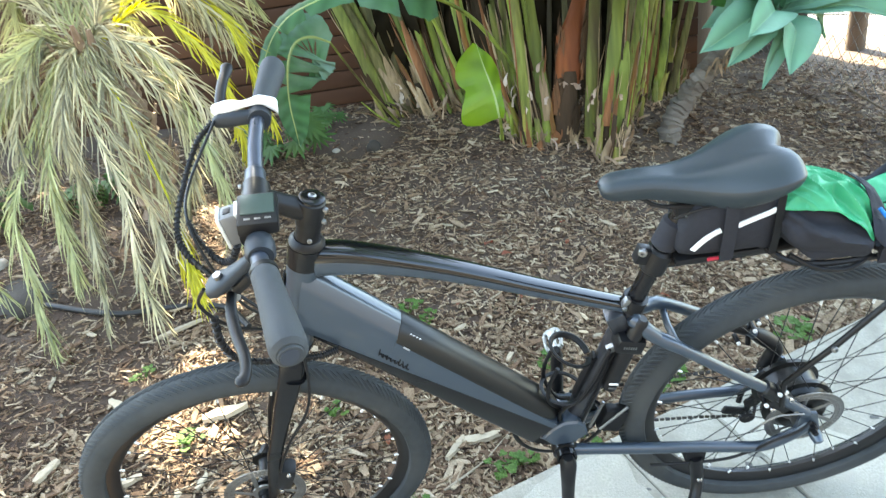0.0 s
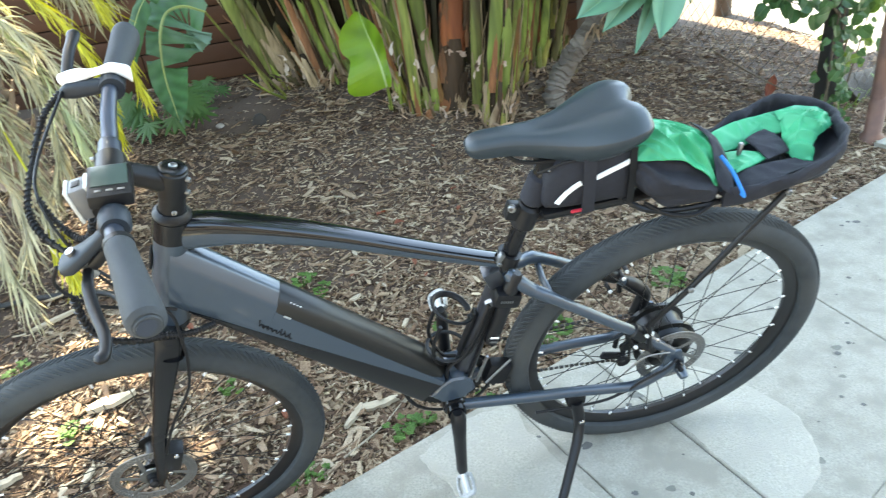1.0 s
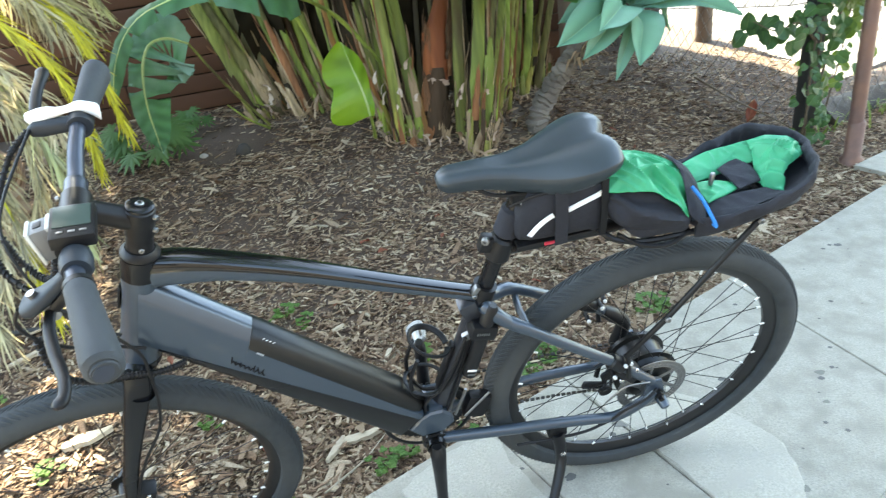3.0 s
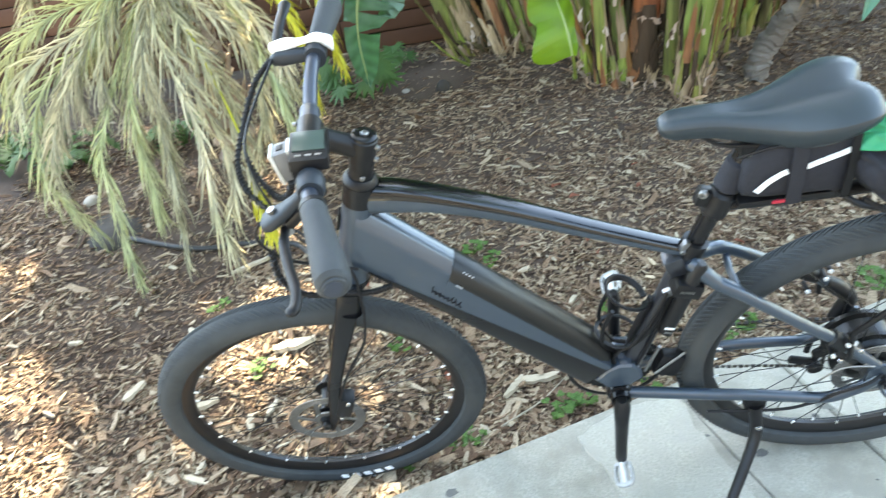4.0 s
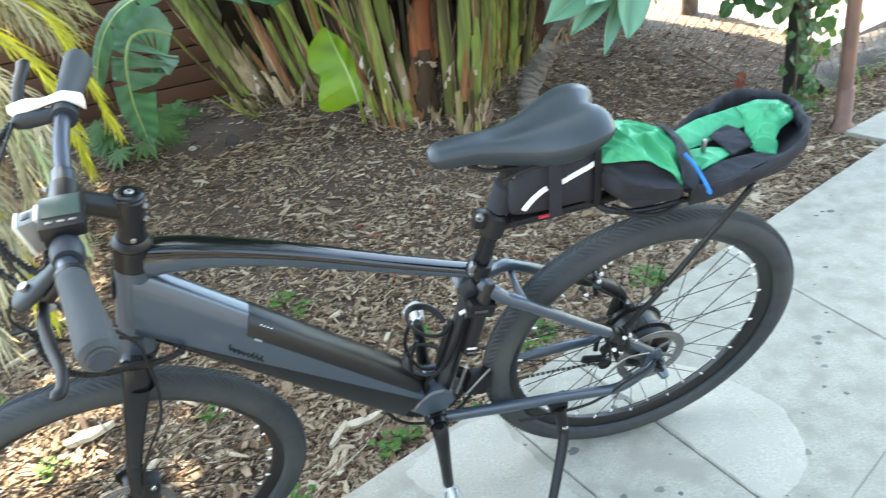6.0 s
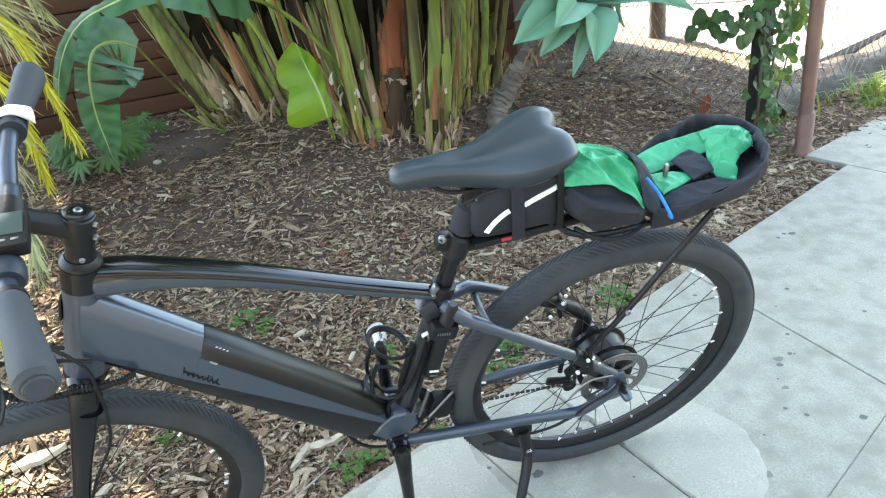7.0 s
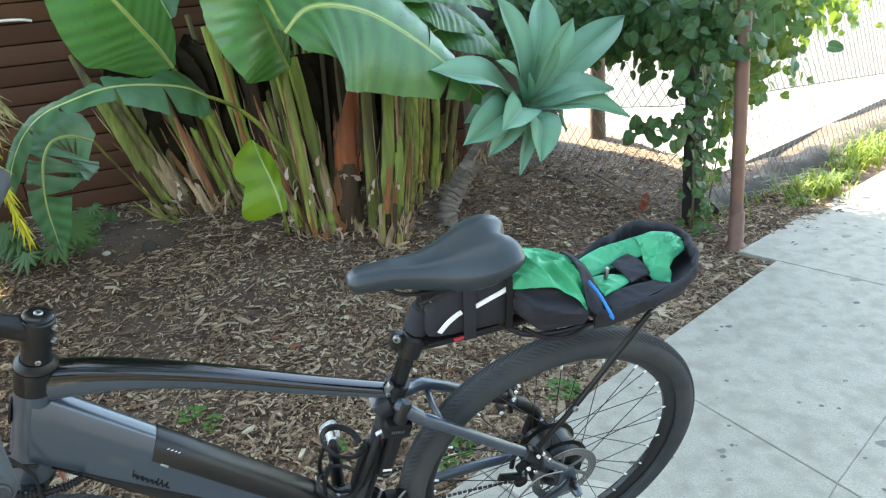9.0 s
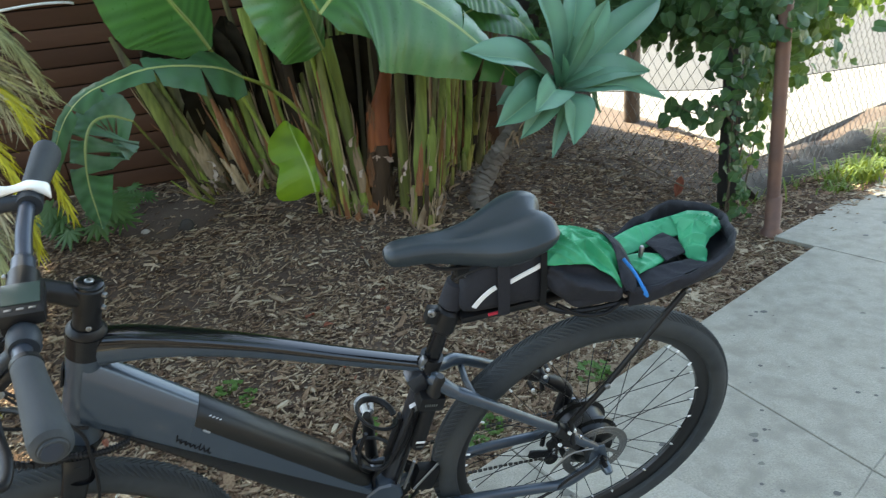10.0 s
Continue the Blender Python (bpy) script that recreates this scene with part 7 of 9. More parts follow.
def palm():
    base = Vector((-1.45, 1.72, bed_z(-1.45, 1.72)))
    g = thing("palm", "small feather palm with bleached drooping fronds over the mulch", "palm", m=Matrix.Translation(base))
    inv = g.matrix_world.inverted()
    r = random.Random(31)
    crown = Vector((-1.47, 1.60, 0.98))
    rows = [0.075 + (0.020 if i % 2 else -0.004) for i in range(26)]
    part("trunk", Mesh().tube([inv @ q for q in spline([base - Vector((0, 0, 0.03)), base + Vector((0.0, -0.03, 0.40)), crown - Vector((0, 0, 0.05))], 26)], rows, 16), PALM_TRUNK, g, "rough brown palm trunk with leaf bases")
    for i in range(34):
        h = r.uniform(0.15, 1.0)
        ang = r.uniform(0, 6.28)
        s = Vector((math.cos(ang), math.sin(ang), 0))
        q = base.lerp(crown, h) + s * 0.075
        part("leaf_base", Mesh().tube([inv @ q, inv @ (q + s * 0.04 + Vector((0, 0, 0.06))), inv @ (q + s * 0.07 + Vector((0, 0, 0.13)))], [0.022, 0.018, 0.008], 6, flat=0.5), PALM_TRUNK, g)
    # the hanging fronds: a few points of each one's rachis, its tint and the spread of its leaflets
    P, G, Y_, D = FROND, FROND_GREEN, FROND_YELLOW, FROND_DEAD
    tails = [
        ([(-1.74, 1.42, 0.90), (-1.88, 1.31, 0.81), (-1.94, 1.24, 0.71), (-1.96, 1.17, 0.54), (-1.90, 1.11, 0.43), (-1.78, 1.05, 0.32)], G, 0.30),
        ([(-1.72, 1.42, 0.92), (-1.79, 1.31, 0.81), (-1.87, 1.23, 0.68), (-1.91, 1.16, 0.53), (-1.86, 1.10, 0.37)], P, 0.34),
        ([(-1.64, 1.38, 0.80), (-1.67, 1.21, 0.66), (-1.66, 1.09, 0.58), (-1.62, 0.99, 0.46), (-1.58, 0.89, 0.32), (-1.55, 0.84, 0.23)], G, 0.16),
        ([(-1.58, 1.40, 0.84), (-1.59, 1.26, 0.67), (-1.56, 1.17, 0.56), (-1.52, 1.08, 0.44), (-1.50, 1.03, 0.38)], G, 0.20),
        ([(-1.53, 1.38, 0.76), (-1.50, 1.25, 0.58), (-1.48, 1.18, 0.49), (-1.45, 1.08, 0.39), (-1.40, 0.92, 0.24)], P, 0.12),
        ([(-1.46, 1.40, 0.93), (-1.37, 1.23, 0.75), (-1.30, 1.12, 0.61), (-1.27, 1.02, 0.49), (-1.25, 0.93, 0.36), (-1.21, 0.87, 0.26)], P, 0.20),
        ([(-1.43, 1.40, 0.90), (-1.33, 1.25, 0.72), (-1.25, 1.15, 0.57), (-1.21, 1.06, 0.44), (-1.22, 0.98, 0.34)], P, 0.30),
        ([(-1.34, 1.42, 0.78), (-1.24, 1.26, 0.59), (-1.18, 1.16, 0.51), (-1.15, 1.07, 0.42)], P, 0.18),
        ([(-1.20, 1.20, 0.56), (-1.17, 1.14, 0.48), (-1.14, 1.06, 0.38), (-1.11, 0.98, 0.29)], Y_, 0.14),
        ([(-1.19, 1.46, 0.90), (-1.13, 1.36, 0.69), (-1.13, 1.30, 0.56), (-1.17, 1.25, 0.46)], P, 0.16),
        ([(-1.17, 1.46, 0.92), (-1.07, 1.33, 0.73), (-1.03, 1.26, 0.65), (-1.00, 1.21, 0.51), (-0.99, 1.15, 0.40)], G, 0.20),
        ([(-1.70, 1.46, 0.98), (-1.79, 1.36, 0.80), (-1.79, 1.30, 0.69)], P, 0.16),
        ([(-1.62, 1.46, 0.98), (-1.69, 1.36, 0.82), (-1.68, 1.30, 0.76)], P, 0.22),
        ([(-1.64, 1.42, 0.98), (-1.75, 1.30, 0.93), (-1.87, 1.22, 0.88), (-1.93, 1.15, 0.75)], P, 0.40),
        ([(-1.36, 1.50, 0.98), (-1.20, 1.40, 0.88), (-1.06, 1.35, 0.68)], P, 0.30),
        ([(-1.40, 1.45, 0.96), (-1.30, 1.33, 0.82), (-1.22, 1.28, 0.66), (-1.20, 1.24, 0.54)], P, 0.40),
        ([(-1.50, 1.42, 0.94), (-1.52, 1.32, 0.80), (-1.50, 1.28, 0.66)], P, 0.30),
        ([(-1.30, 1.48, 1.04), (-1.14, 1.38, 0.98), (-1.02, 1.32, 0.80), (-0.98, 1.28, 0.64)], P, 0.34),
        ([(-1.62, 1.44, 1.04), (-1.78, 1.34, 1.02), (-1.95, 1.26, 0.92), (-2.02, 1.22, 0.74)], G, 0.40),
    ]
    for pts, mat, spread in tails[:]:
        if mat is not Y_ and r.random() < 0.25:
            o = Vector((r.uniform(-0.07, 0.07), r.uniform(0.02, 0.12), r.uniform(0.02, 0.10)))
            tails.append(([Vector(q) + o * min(1.0, 0.4 + 0.3 * k) for k, q in enumerate(pts[:-1])], r.choice((P, P, D, G)), spread * 1.1))
    for i, (pts, mat, spread) in enumerate(tails):
        first = Vector(pts[0])
        arch = crown.lerp(first, 0.55) + Vector((0, 0, 0.07))
        frond(g, inv, [crown, arch] + pts, mat, r, n=60, ln=0.145, spread=spread * 1.15 + 0.06, droop=0.50, label="yellow hanging palm frond" if mat is Y_ else "", bare=0.62 if mat is Y_ else 0.10)
    # fronds arching up and back, over the fence
    for i in range(9):
        ang = 0.1 + 0.36 * i
        d = Vector((math.cos(ang), math.sin(ang), 0)) * r.uniform(0.34, 0.52)
        frond(g, inv, [crown, crown + d * 0.4 + Vector((0, 0, 0.26)), crown + d * 0.9 + Vector((0, 0, 0.26)), crown + d * 1.3 + Vector((0, 0, 0.02))], G if i % 3 == 1 else P, r, n=80, ln=0.18, spread=0.6)
    # yellowed fronds towards the clump
    for pts in ([(-1.20, 1.66, 1.20), (-1.02, 1.66, 1.10), (-0.93, 1.62, 0.98), (-0.89, 1.58, 0.82), (-0.86, 1.55, 0.66)], [(-1.22, 1.55, 1.12), (-1.02, 1.46, 0.96), (-0.95, 1.40, 0.78), (-0.93, 1.34, 0.60)]):
        frond(g, inv, [crown] + pts, Y_, r, n=80, ln=0.12, spread=0.20, label="yellow hanging palm frond")
    frond(g, inv, [crown, (-1.24, 1.85, 1.40), (-1.10, 1.90, 1.42), (-0.98, 1.90, 1.24), (-0.90, 1.90, 1.06)], G, r, n=80, ln=0.15, spread=0.24)


palm()

FERN = leaf_material("dark_fern_leaf", (0.048, 0.112, 0.034), (0.10, 0.18, 0.06), 0.25, 0.5, 5)


def lobed_plant(x, y, size, seed, count=9, label="low dark green plant with deeply cut leaves"):
    """A tuft of leaves cut into narrow fingers."""
    r = random.Random(seed)
    g = thing("fern", label, "fern", group="ferns under the palm", m=Matrix.Translation((x, y, bed_z(x, y))))
    for i in range(count):
        ang = 2 * math.pi * i / count + r.uniform(-0.3, 0.3)
        d = Vector((math.cos(ang), math.sin(ang), 0))
        L = size * r.uniform(0.7, 1.1)
        p = spline([(0, 0, -0.01), d * L * 0.3 + Vector((0, 0, L * r.uniform(0.35, 0.6))), d * L * 0.75 + Vector((0, 0, L * r.uniform(0.4, 0.65))), d * L * 1.05 + Vector((0, 0, L * r.uniform(0.1, 0.4)))], 24)
        m = Mesh().tube(p, [0.0035 - 0.0025 * k / 23 for k in range(24)], 6)
        for k in range(8, 24, 2):
            t = (p[min(k + 1, 23)] - p[k - 1]).normalized()
            sd = t.cross(Vector((0, 0, 1))).normalized()
            w = L * 0.34 * math.sin(math.pi * (k - 7) / 18) ** 0.7
            for side in (-1, 1):
                e = p[k] + sd * side * w + t * w * 0.45 + Vector((0, 0, -0.15 * w))
                m.tube([p[k], p[k].lerp(e, 0.5) + Vector((0, 0, 0.01)), e], [0.030 * L, 0.070 * L, 0.004 * L], 4, flat=0.15, up=(0, 0, 1))
        part("leaf", m, FERN, g)


def finger_plant(x, y, size, seed, count=10):
    """A low plant whose leaves spread like hands of narrow fingers on long stalks."""
    r = random.Random(seed)
    g = thing("cut_leaf_plant", "low dark green plant with leaves cut into fingers", "plant", group="cut-leaved plants beside the clump", m=Matrix.Translation((x, y, bed_z(x, y))))
    for i in range(count):
        ang = -1.57 + r.uniform(-1.9, 1.9)
        d = Vector((math.cos(ang), math.sin(ang), 0))
        L = size * r.uniform(0.35, 1.0)
        tip = d * L * 0.75 + Vector((0, 0, size * r.uniform(0.45, 1.15)))
        p = spline([(0, 0, -0.01), tip * 0.5 + Vector((0, 0, 0.03)), tip], 8)
        lf = part("leaf", Mesh().tube(p, [0.0035 - 0.0002 * k for k in range(8)], 5), FERN, g)
        ax = (d + Vector((0, 0, r.uniform(-0.5, 0.1)))).normalized()
        nrm = Vector((r.uniform(-0.3, 0.3), -0.55, 0.85)).normalized()
        ax = (ax - nrm * ax.dot(nrm)).normalized()
        sd = ax.cross(nrm)
        m = Mesh()
        nf = r.choice((7, 9, 9, 11))
        for k in range(nf):
            b = (k / (nf - 1) - 0.5) * 3.9
            e = ax * math.cos(b) + sd * math.sin(b)
            ln = size * r.uniform(0.42, 0.56) * (1.0 - 0.30 * abs(b) / 2)
            w = ln * r.uniform(0.085, 0.12)
            c = e.cross(nrm)
            pts = [(0.0, 0.25), (0.3, 0.85), (0.6, 1.0), (0.85, 0.6), (1.0, 0.05)]
            low = Vector((0, 0, -1))
            vs = []
            for f, ww in pts:
                q = tip + e * ln * f + low * (0.18 * ln * f * f)
                vs += [q - c * w * ww, q + nrm * w * 0.25 * ww, q + c * w * ww]
            fs = []
            for t in range(len(pts) - 1):
                fs += [(3 * t, 3 * t + 1, 3 * t + 4, 3 * t + 3), (3 * t + 1, 3 * t + 2, 3 * t + 5, 3 * t + 4)]
            m.add(vs, fs)
        part("blade", m, FERN, lf)


for x, y, sz, sd, n in ((-0.96, 2.22, 0.20, 1, 13), (-0.84, 2.58, 0.12, 2, 7), (-1.07, 2.28, 0.13, 3, 6)):
    finger_plant(x, y, sz, sd, n)
for x, y, sz, sd, n in ((-2.22, 1.66, 0.20, 4, 11), (-2.52, 1.80, 0.24, 5, 11), (-1.75, 1.85, 0.18, 6, 9)):
    lobed_plant(x, y, sz, sd, n)

WEED = leaf_material("weed_leaf", (0.060, 0.125, 0.030), (0.15, 0.30, 0.06), 0.3, 0.55, 8)


def weed(x, y, size, seed, n=16, z=None):
    r = random.Random(seed)
    g = thing("weed", "small green clover-like weed in the mulch", "weed", group="weeds along the footpath", m=Matrix.Translation((x, y, bed_z(x, y) if z is None else z)))
    st = Mesh()
    for i in range(n):
        ang = r.uniform(0, 6.28)
        d = Vector((math.cos(ang), math.sin(ang), 0))
        L = size * r.uniform(0.3, 1.0)
        tip = d * L + Vector((0, 0, size * r.uniform(0.25, 0.8)))
        st.tube(spline([(0, 0, -0.005), d * L * 0.5 + Vector((0, 0, size * 0.3)), tip], 5), 0.0011, 4)
        for q in range(3):
            a2 = ang + (q - 1) * 1.3
            e = Vector((math.cos(a2), math.sin(a2), r.uniform(-0.1, 0.4))).normalized()
            w = size * r.uniform(0.13, 0.22)
            rib = [tip, tip + e * w, tip + e * w * 2.0]
            me = blade_mesh("leaflet", rib, [0.002, w * 0.75, w * 0.95, w * 0.7, 0.001], [0.002, w * 0.75, w * 0.95, w * 0.7, 0.001], (0.1, -0.2, 1), ns=5, nw=2, ripple=0, curl=0.2, seed=i)
            part("leaflet", me, WEED, g)
    part("stems", st, WEED, g)


for i, (x, y, sz, n) in enumerate(((-1.065, 0.49, 0.05, 14), (-0.65, 0.575, 0.045, 10), (-0.19, 0.335, 0.055, 16), (-0.13, 0.36, 0.045, 12), (-0.47, 0.225, 0.045, 12), (-0.43, 0.245, 0.04, 10), (-0.43, 1.02, 0.06, 14), (-0.36, 0.97, 0.05, 10), (0.85, 0.83, 0.075, 18), (0.39, 0.67, 0.065, 16), (0.31, 0.60, 0.05, 10), (-0.60, 0.17, 0.035, 9), (0.0, 0.75, 0.05, 10), (-1.26, 0.74, 0.045, 9), (0.05, 0.40, 0.04, 8))):
    weed(x, y, sz * 0.8, 40 + i, n)

# ---- fences, posts and the street beyond ----
BOARD = material("stained_fence_board", (0.100, 0.044, 0.023), 0.7, 0, 0.3, 12, bump=0.35, bump_scale=60, stretch=(0.15, 1, 1), second=(0.048, 0.021, 0.012), second_scale=3, spread=0.22, spec=0.2)
BACKING = material("gap_shade_backing", (0.022, 0.011, 0.007), 0.85, 0, 0.3, 20)
RUST = material("rusty_brown_pipe", (0.130, 0.072, 0.058), 0.6, 0.2, 0.3, 25, bump=0.4, bump_scale=90, second=(0.20, 0.10, 0.065), second_scale=6)
GALV = material("weathered_wire", (0.13, 0.125, 0.115), 0.5, 0.7, 0.3, 30)
STUCCO = material("brown_stucco", (0.050, 0.043, 0.037), 0.9, 0, 0.15, 40, bump=0.8, bump_scale=90)
HORIZON_WALL = material("horizon_stucco", (0.10, 0.095, 0.088), 0.9, 0, 0.2, 3, bump=0.6, bump_scale=60)
LOT = material("pale_lot_concrete", (0.130, 0.126, 0.118), 0.9, 0, 0.12, 20, bump=0.4, bump_scale=90, second=(0.100, 0.097, 0.090), second_scale=0.8)
# darker than its own grey: shade on the street is put into the colour
ASPHALT = material("grey_asphalt", (0.027, 0.027, 0.029), 0.9, 0, 0.2, 60, bump=0.7, bump_scale=160, second=(0.034, 0.034, 0.034), second_scale=1.2)
POST_WOOD = material("weathered_post", (0.12, 0.085, 0.06), 0.85, 0, 0.4, 20, bump=0.6, bump_scale=50, stretch=(1, 1, 0.15))
DRY_EARTH = material("dry_earth", (0.045, 0.036, 0.027), 0.95, 0, 0.5, 60, bump=1.0, bump_scale=70, second=(0.030, 0.024, 0.018), second_scale=6)
BLACK_POST = material("black_post_paint", (0.018, 0.017, 0.016), 0.6, 0, 0.3, 30, bump=0.2)
# one vine leaf twice: shade put into the first colour, sunlight into the second
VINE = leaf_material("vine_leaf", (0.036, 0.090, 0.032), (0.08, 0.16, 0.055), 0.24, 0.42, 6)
VINE_SUN_TINT = leaf_material("sun_tinted_vine_leaf", (0.065, 0.125, 0.030), (0.13, 0.20, 0.06), 0.36, 0.42, 6)
VINE_STEM = material("vine_stem", (0.11, 0.08, 0.05), 0.8, 0, 0.3, 40)


def board_fence():
    y0, x0, x1 = 2.98, -6.0, 1.35
    f = thing("wooden_fence", "reddish-brown stained fence of horizontal boards", "fence", kind="structure")
    r = random.Random(3)
    pitch, h = 0.098, 0.0915
    cols = [x0, -3.55, -1.12, 1.35]
    for k in range(15):
        z = 0.155 + pitch * k
        jog = r.choice((-0.52, 0.05, 0.62))
        ends = [x0, -3.55 + jog, -1.22 + jog, 1.35]
        for a, b in zip(ends, ends[1:]):
            m = Mesh().box(((a + b) / 2, y0 + r.uniform(-0.002, 0.002), z + h / 2), (b - a - 0.006, 0.022, h), None, 0.004)
            part("board", m, BOARD, f)
    # panel added to block light in the board joints, its colour their shade
    part("backing", Mesh().box(((x0 + x1) / 2, y0 + 0.019, 0.155 + pitch * 7.5), (x1 - x0, 0.010, pitch * 15), None, 0.002), BACKING, f, "dark panel added to shade the board joints")
    for x in cols:
        part("post", Mesh().box((min(x, 1.3), y0 + 0.07, 0.80), (0.09, 0.09, 1.6), None, 0.005), BOARD, f)
    # white tube added to stand for the bright sunlit line on the fence
    hose = thing("hose", "thin white tube in place of a sunlit line along the wooden fence", "hose")
    part("pipe", Mesh().tube(spline([(-2.3, y0 - 0.03, 1.20), (-1.7, y0 - 0.03, 1.285), (-1.237, y0 - 0.03, 1.336), (-1.08, y0 - 0.03, 1.348), (-0.952, y0 - 0.03, 1.345), (-0.90, y0 - 0.02, 1.335)], 40), 0.007, 8), WHITE_PLASTIC, hose)
    part("top_cap", Mesh().box(((x0 + x1) / 2, y0 + 0.02, 0.155 + pitch * 15 + 0.014), (x1 - x0, 0.13, 0.032), None, 0.006), BOARD, f)


board_fence()
# unseen wall added to block the sun and reflect dark in the bicycle's paint
tagged(part("wall_house", Mesh().box((0.49, 4.35, 4.4), (4.42, 0.22, 9.4), None, 0.02), STUCCO), "plain dark brown stucco wall added behind the fence to cast shade", "wall", kind="structure")

# unseen wall added to hide the bright horizon from glossy parts
tagged(part("wall_street", Mesh().box((2.0, -12.0, 2.6), (60.0, 0.3, 6.4), None, 0.02), HORIZON_WALL), "plain unseen wall added behind the camera to darken reflections", "wall", kind="structure")


def flat_strip(name, pts, z, mat, label, category, thick=0.1):
    m = Mesh().loft([[(x, y, z(x) - d) for x, y in pts] for d in (thick, 0.0)])
    return tagged(part(name, m, mat, smooth=False), label, category, kind="structure")


# the sunlit lot beyond the wire fence, and the street past it
flat_strip("lot", [(3.52, 3.10), (9.5, 5.9), (9.6, 6.6), (5.3, 6.1), (4.4, 6.5), (3.0, 7.6), (3.28, 5.2), (3.34, 4.2), (3.43, 3.66)], lambda x: -0.065 * min(x, 8) - 0.03, LOT, "bright sunlit pale concrete lot", "ground")
flat_strip("street", [(3.0, 7.6), (4.4, 6.5), (5.3, 6.1), (9.6, 6.6), (30.0, 14.0), (50.0, 60.0), (-10.0, 60.0), (1.8, 14.0)], lambda x: -0.065 * max(-2, min(x, 8)) - 0.02, ASPHALT, "grey asphalt street", "road")


def wire_fence(name, a, b, h, label, z_of):
    """Chain link between two points of the plan: zigzag wires woven in diamonds, with a top rail."""
    a, b = Vector((*a, 0)), Vector((*b, 0))
    d = (b - a)
    L = d.length
    d.normalize()
    side = Vector((-d.y, d.x, 0))
    f = thing(name, label, "fence", kind="structure")
    verts, faces = [], []
    cell = 0.055
    n = int(L / cell)
    rows = int(h / cell)

    def rod(p, q, r=0.0022):
        k = len(verts)
        t = (q - p).normalized()
        u = t.cross(side).normalized() * r
        v = side * r
        for c in (p, q):
            verts.extend([c + u, c + v, c - u, c - v])
        faces.extend([(k + i, k + (i + 1) % 4, k + 4 + (i + 1) % 4, k + 4 + i) for i in range(4)])
    for i in range(n):
        x0 = a + d * (i * cell)
        for j in range(rows):
            s = 1 if (i + j) % 2 else -1
            p = x0 + d * (cell if s < 0 else 0) + Vector((0, 0, j * cell))
            q = x0 + d * (0 if s < 0 else cell) + Vector((0, 0, (j + 1) * cell))
            zz = z_of(x0.x)
            rod(p + Vector((0, 0, zz)) + side * 0.002 * s, q + Vector((0, 0, zz)) - side * 0.002 * s)
    me = bpy.data.meshes.new("wire_mesh")
    me.from_pydata([tuple(v) for v in verts], [], faces)
    ob = part("wire_mesh", me, GALV, f)
    ob["kind"] = "stuff"
    za, zb = z_of(a.x), z_of(b.x)
    part("top_rail", Mesh().tube([a + Vector((0, 0, za + h)), b + Vector((0, 0, zb + h))], 0.018, 10), GALV, f)
    return f


wire_fence("wire_fence", (2.38, 2.09), (2.30, 5.1), 1.5, "chain-link fence overgrown with vine", lambda x: -0.14)
wire_fence("wire_fence", (2.41, 2.07), (9.5, 5.42), 1.5, "chain-link fence beside the footpath", lambda x: -0.065 * x + 0.02)


def earth_bank():
    rings = []
    for i in range(110):
        x = 2.60 + 6.9 * i / 109
        c = Vector((x, 2.20 + 0.4725 * (x - 2.60), -0.065 * x))
        o = Vector((-0.427, 0.904, 0))
        ring = []
        for w, h in ((-0.16, -0.25), (-0.13, -0.02), (-0.07, 0.045), (0.0, 0.075), (0.07, 0.065), (0.13, 0.02), (0.17, -0.06), (0.18, -0.25)):
            q = c + o * w + Vector((0, 0, h))
            ring.append(q + Vector((0, 0.05 * noise.noise(q * 5), (0.05 * noise.noise(q * 4) + 0.02 * noise.noise(q * 14)) if h > -0.2 else 0)))
        rings.append(ring)
    tagged(part("earth_bank", Mesh().loft(rings), DRY_EARTH), "low bank of dry earth under the wire fence", "earth", kind="structure")


earth_bank()

px, py = 2.375, 1.685
pz = bed_z(px, py)
pole = thing("metal_post", "rusty brown round metal post beside the footpath", "post", m=Matrix.Translation((px, py, pz)))
part("pipe", Mesh().lathe((0, 0, -0.1), (-0.02, 0, 1), [(0, 0.034), (0.1, 0.034), (0.24, 0.0335), (2.4, 0.033), (2.42, 0.028)], 24), RUST, pole)
part("flange", Mesh().lathe((0, 0, -0.01), (0, 0, 1), [(0, 0.060), (0.03, 0.056), (0.05, 0.040), (0.22, 0.040), (0.23, 0.034)], 24), RUST, pole)
bx, by = 2.37, 2.05
bp = thing("fence_post", "black square fence post wrapped in vine", "post", m=Matrix.Translation((bx, by, bed_z(bx, by))))
part("post", Mesh().box((0, 0, 0.95), (0.075, 0.075, 2.1), None, 0.006), BLACK_POST, bp)
part("cap", Mesh().box((0, 0, 2.01), (0.09, 0.09, 0.02), None, 0.004), BLACK_POST, bp)
sp = thing("wooden_post", "weathered brown wooden post on the sunlit lot", "post", m=Matrix.Translation((3.10, 4.25, -0.25)))
part("post", Mesh().tube([(0, 0, -0.05), (0.0, 0.0, 0.5), (0.02, 0, 1.2), (0.02, 0, 2.0)], [0.075, 0.068, 0.065, 0.06], 14), POST_WOOD, sp)


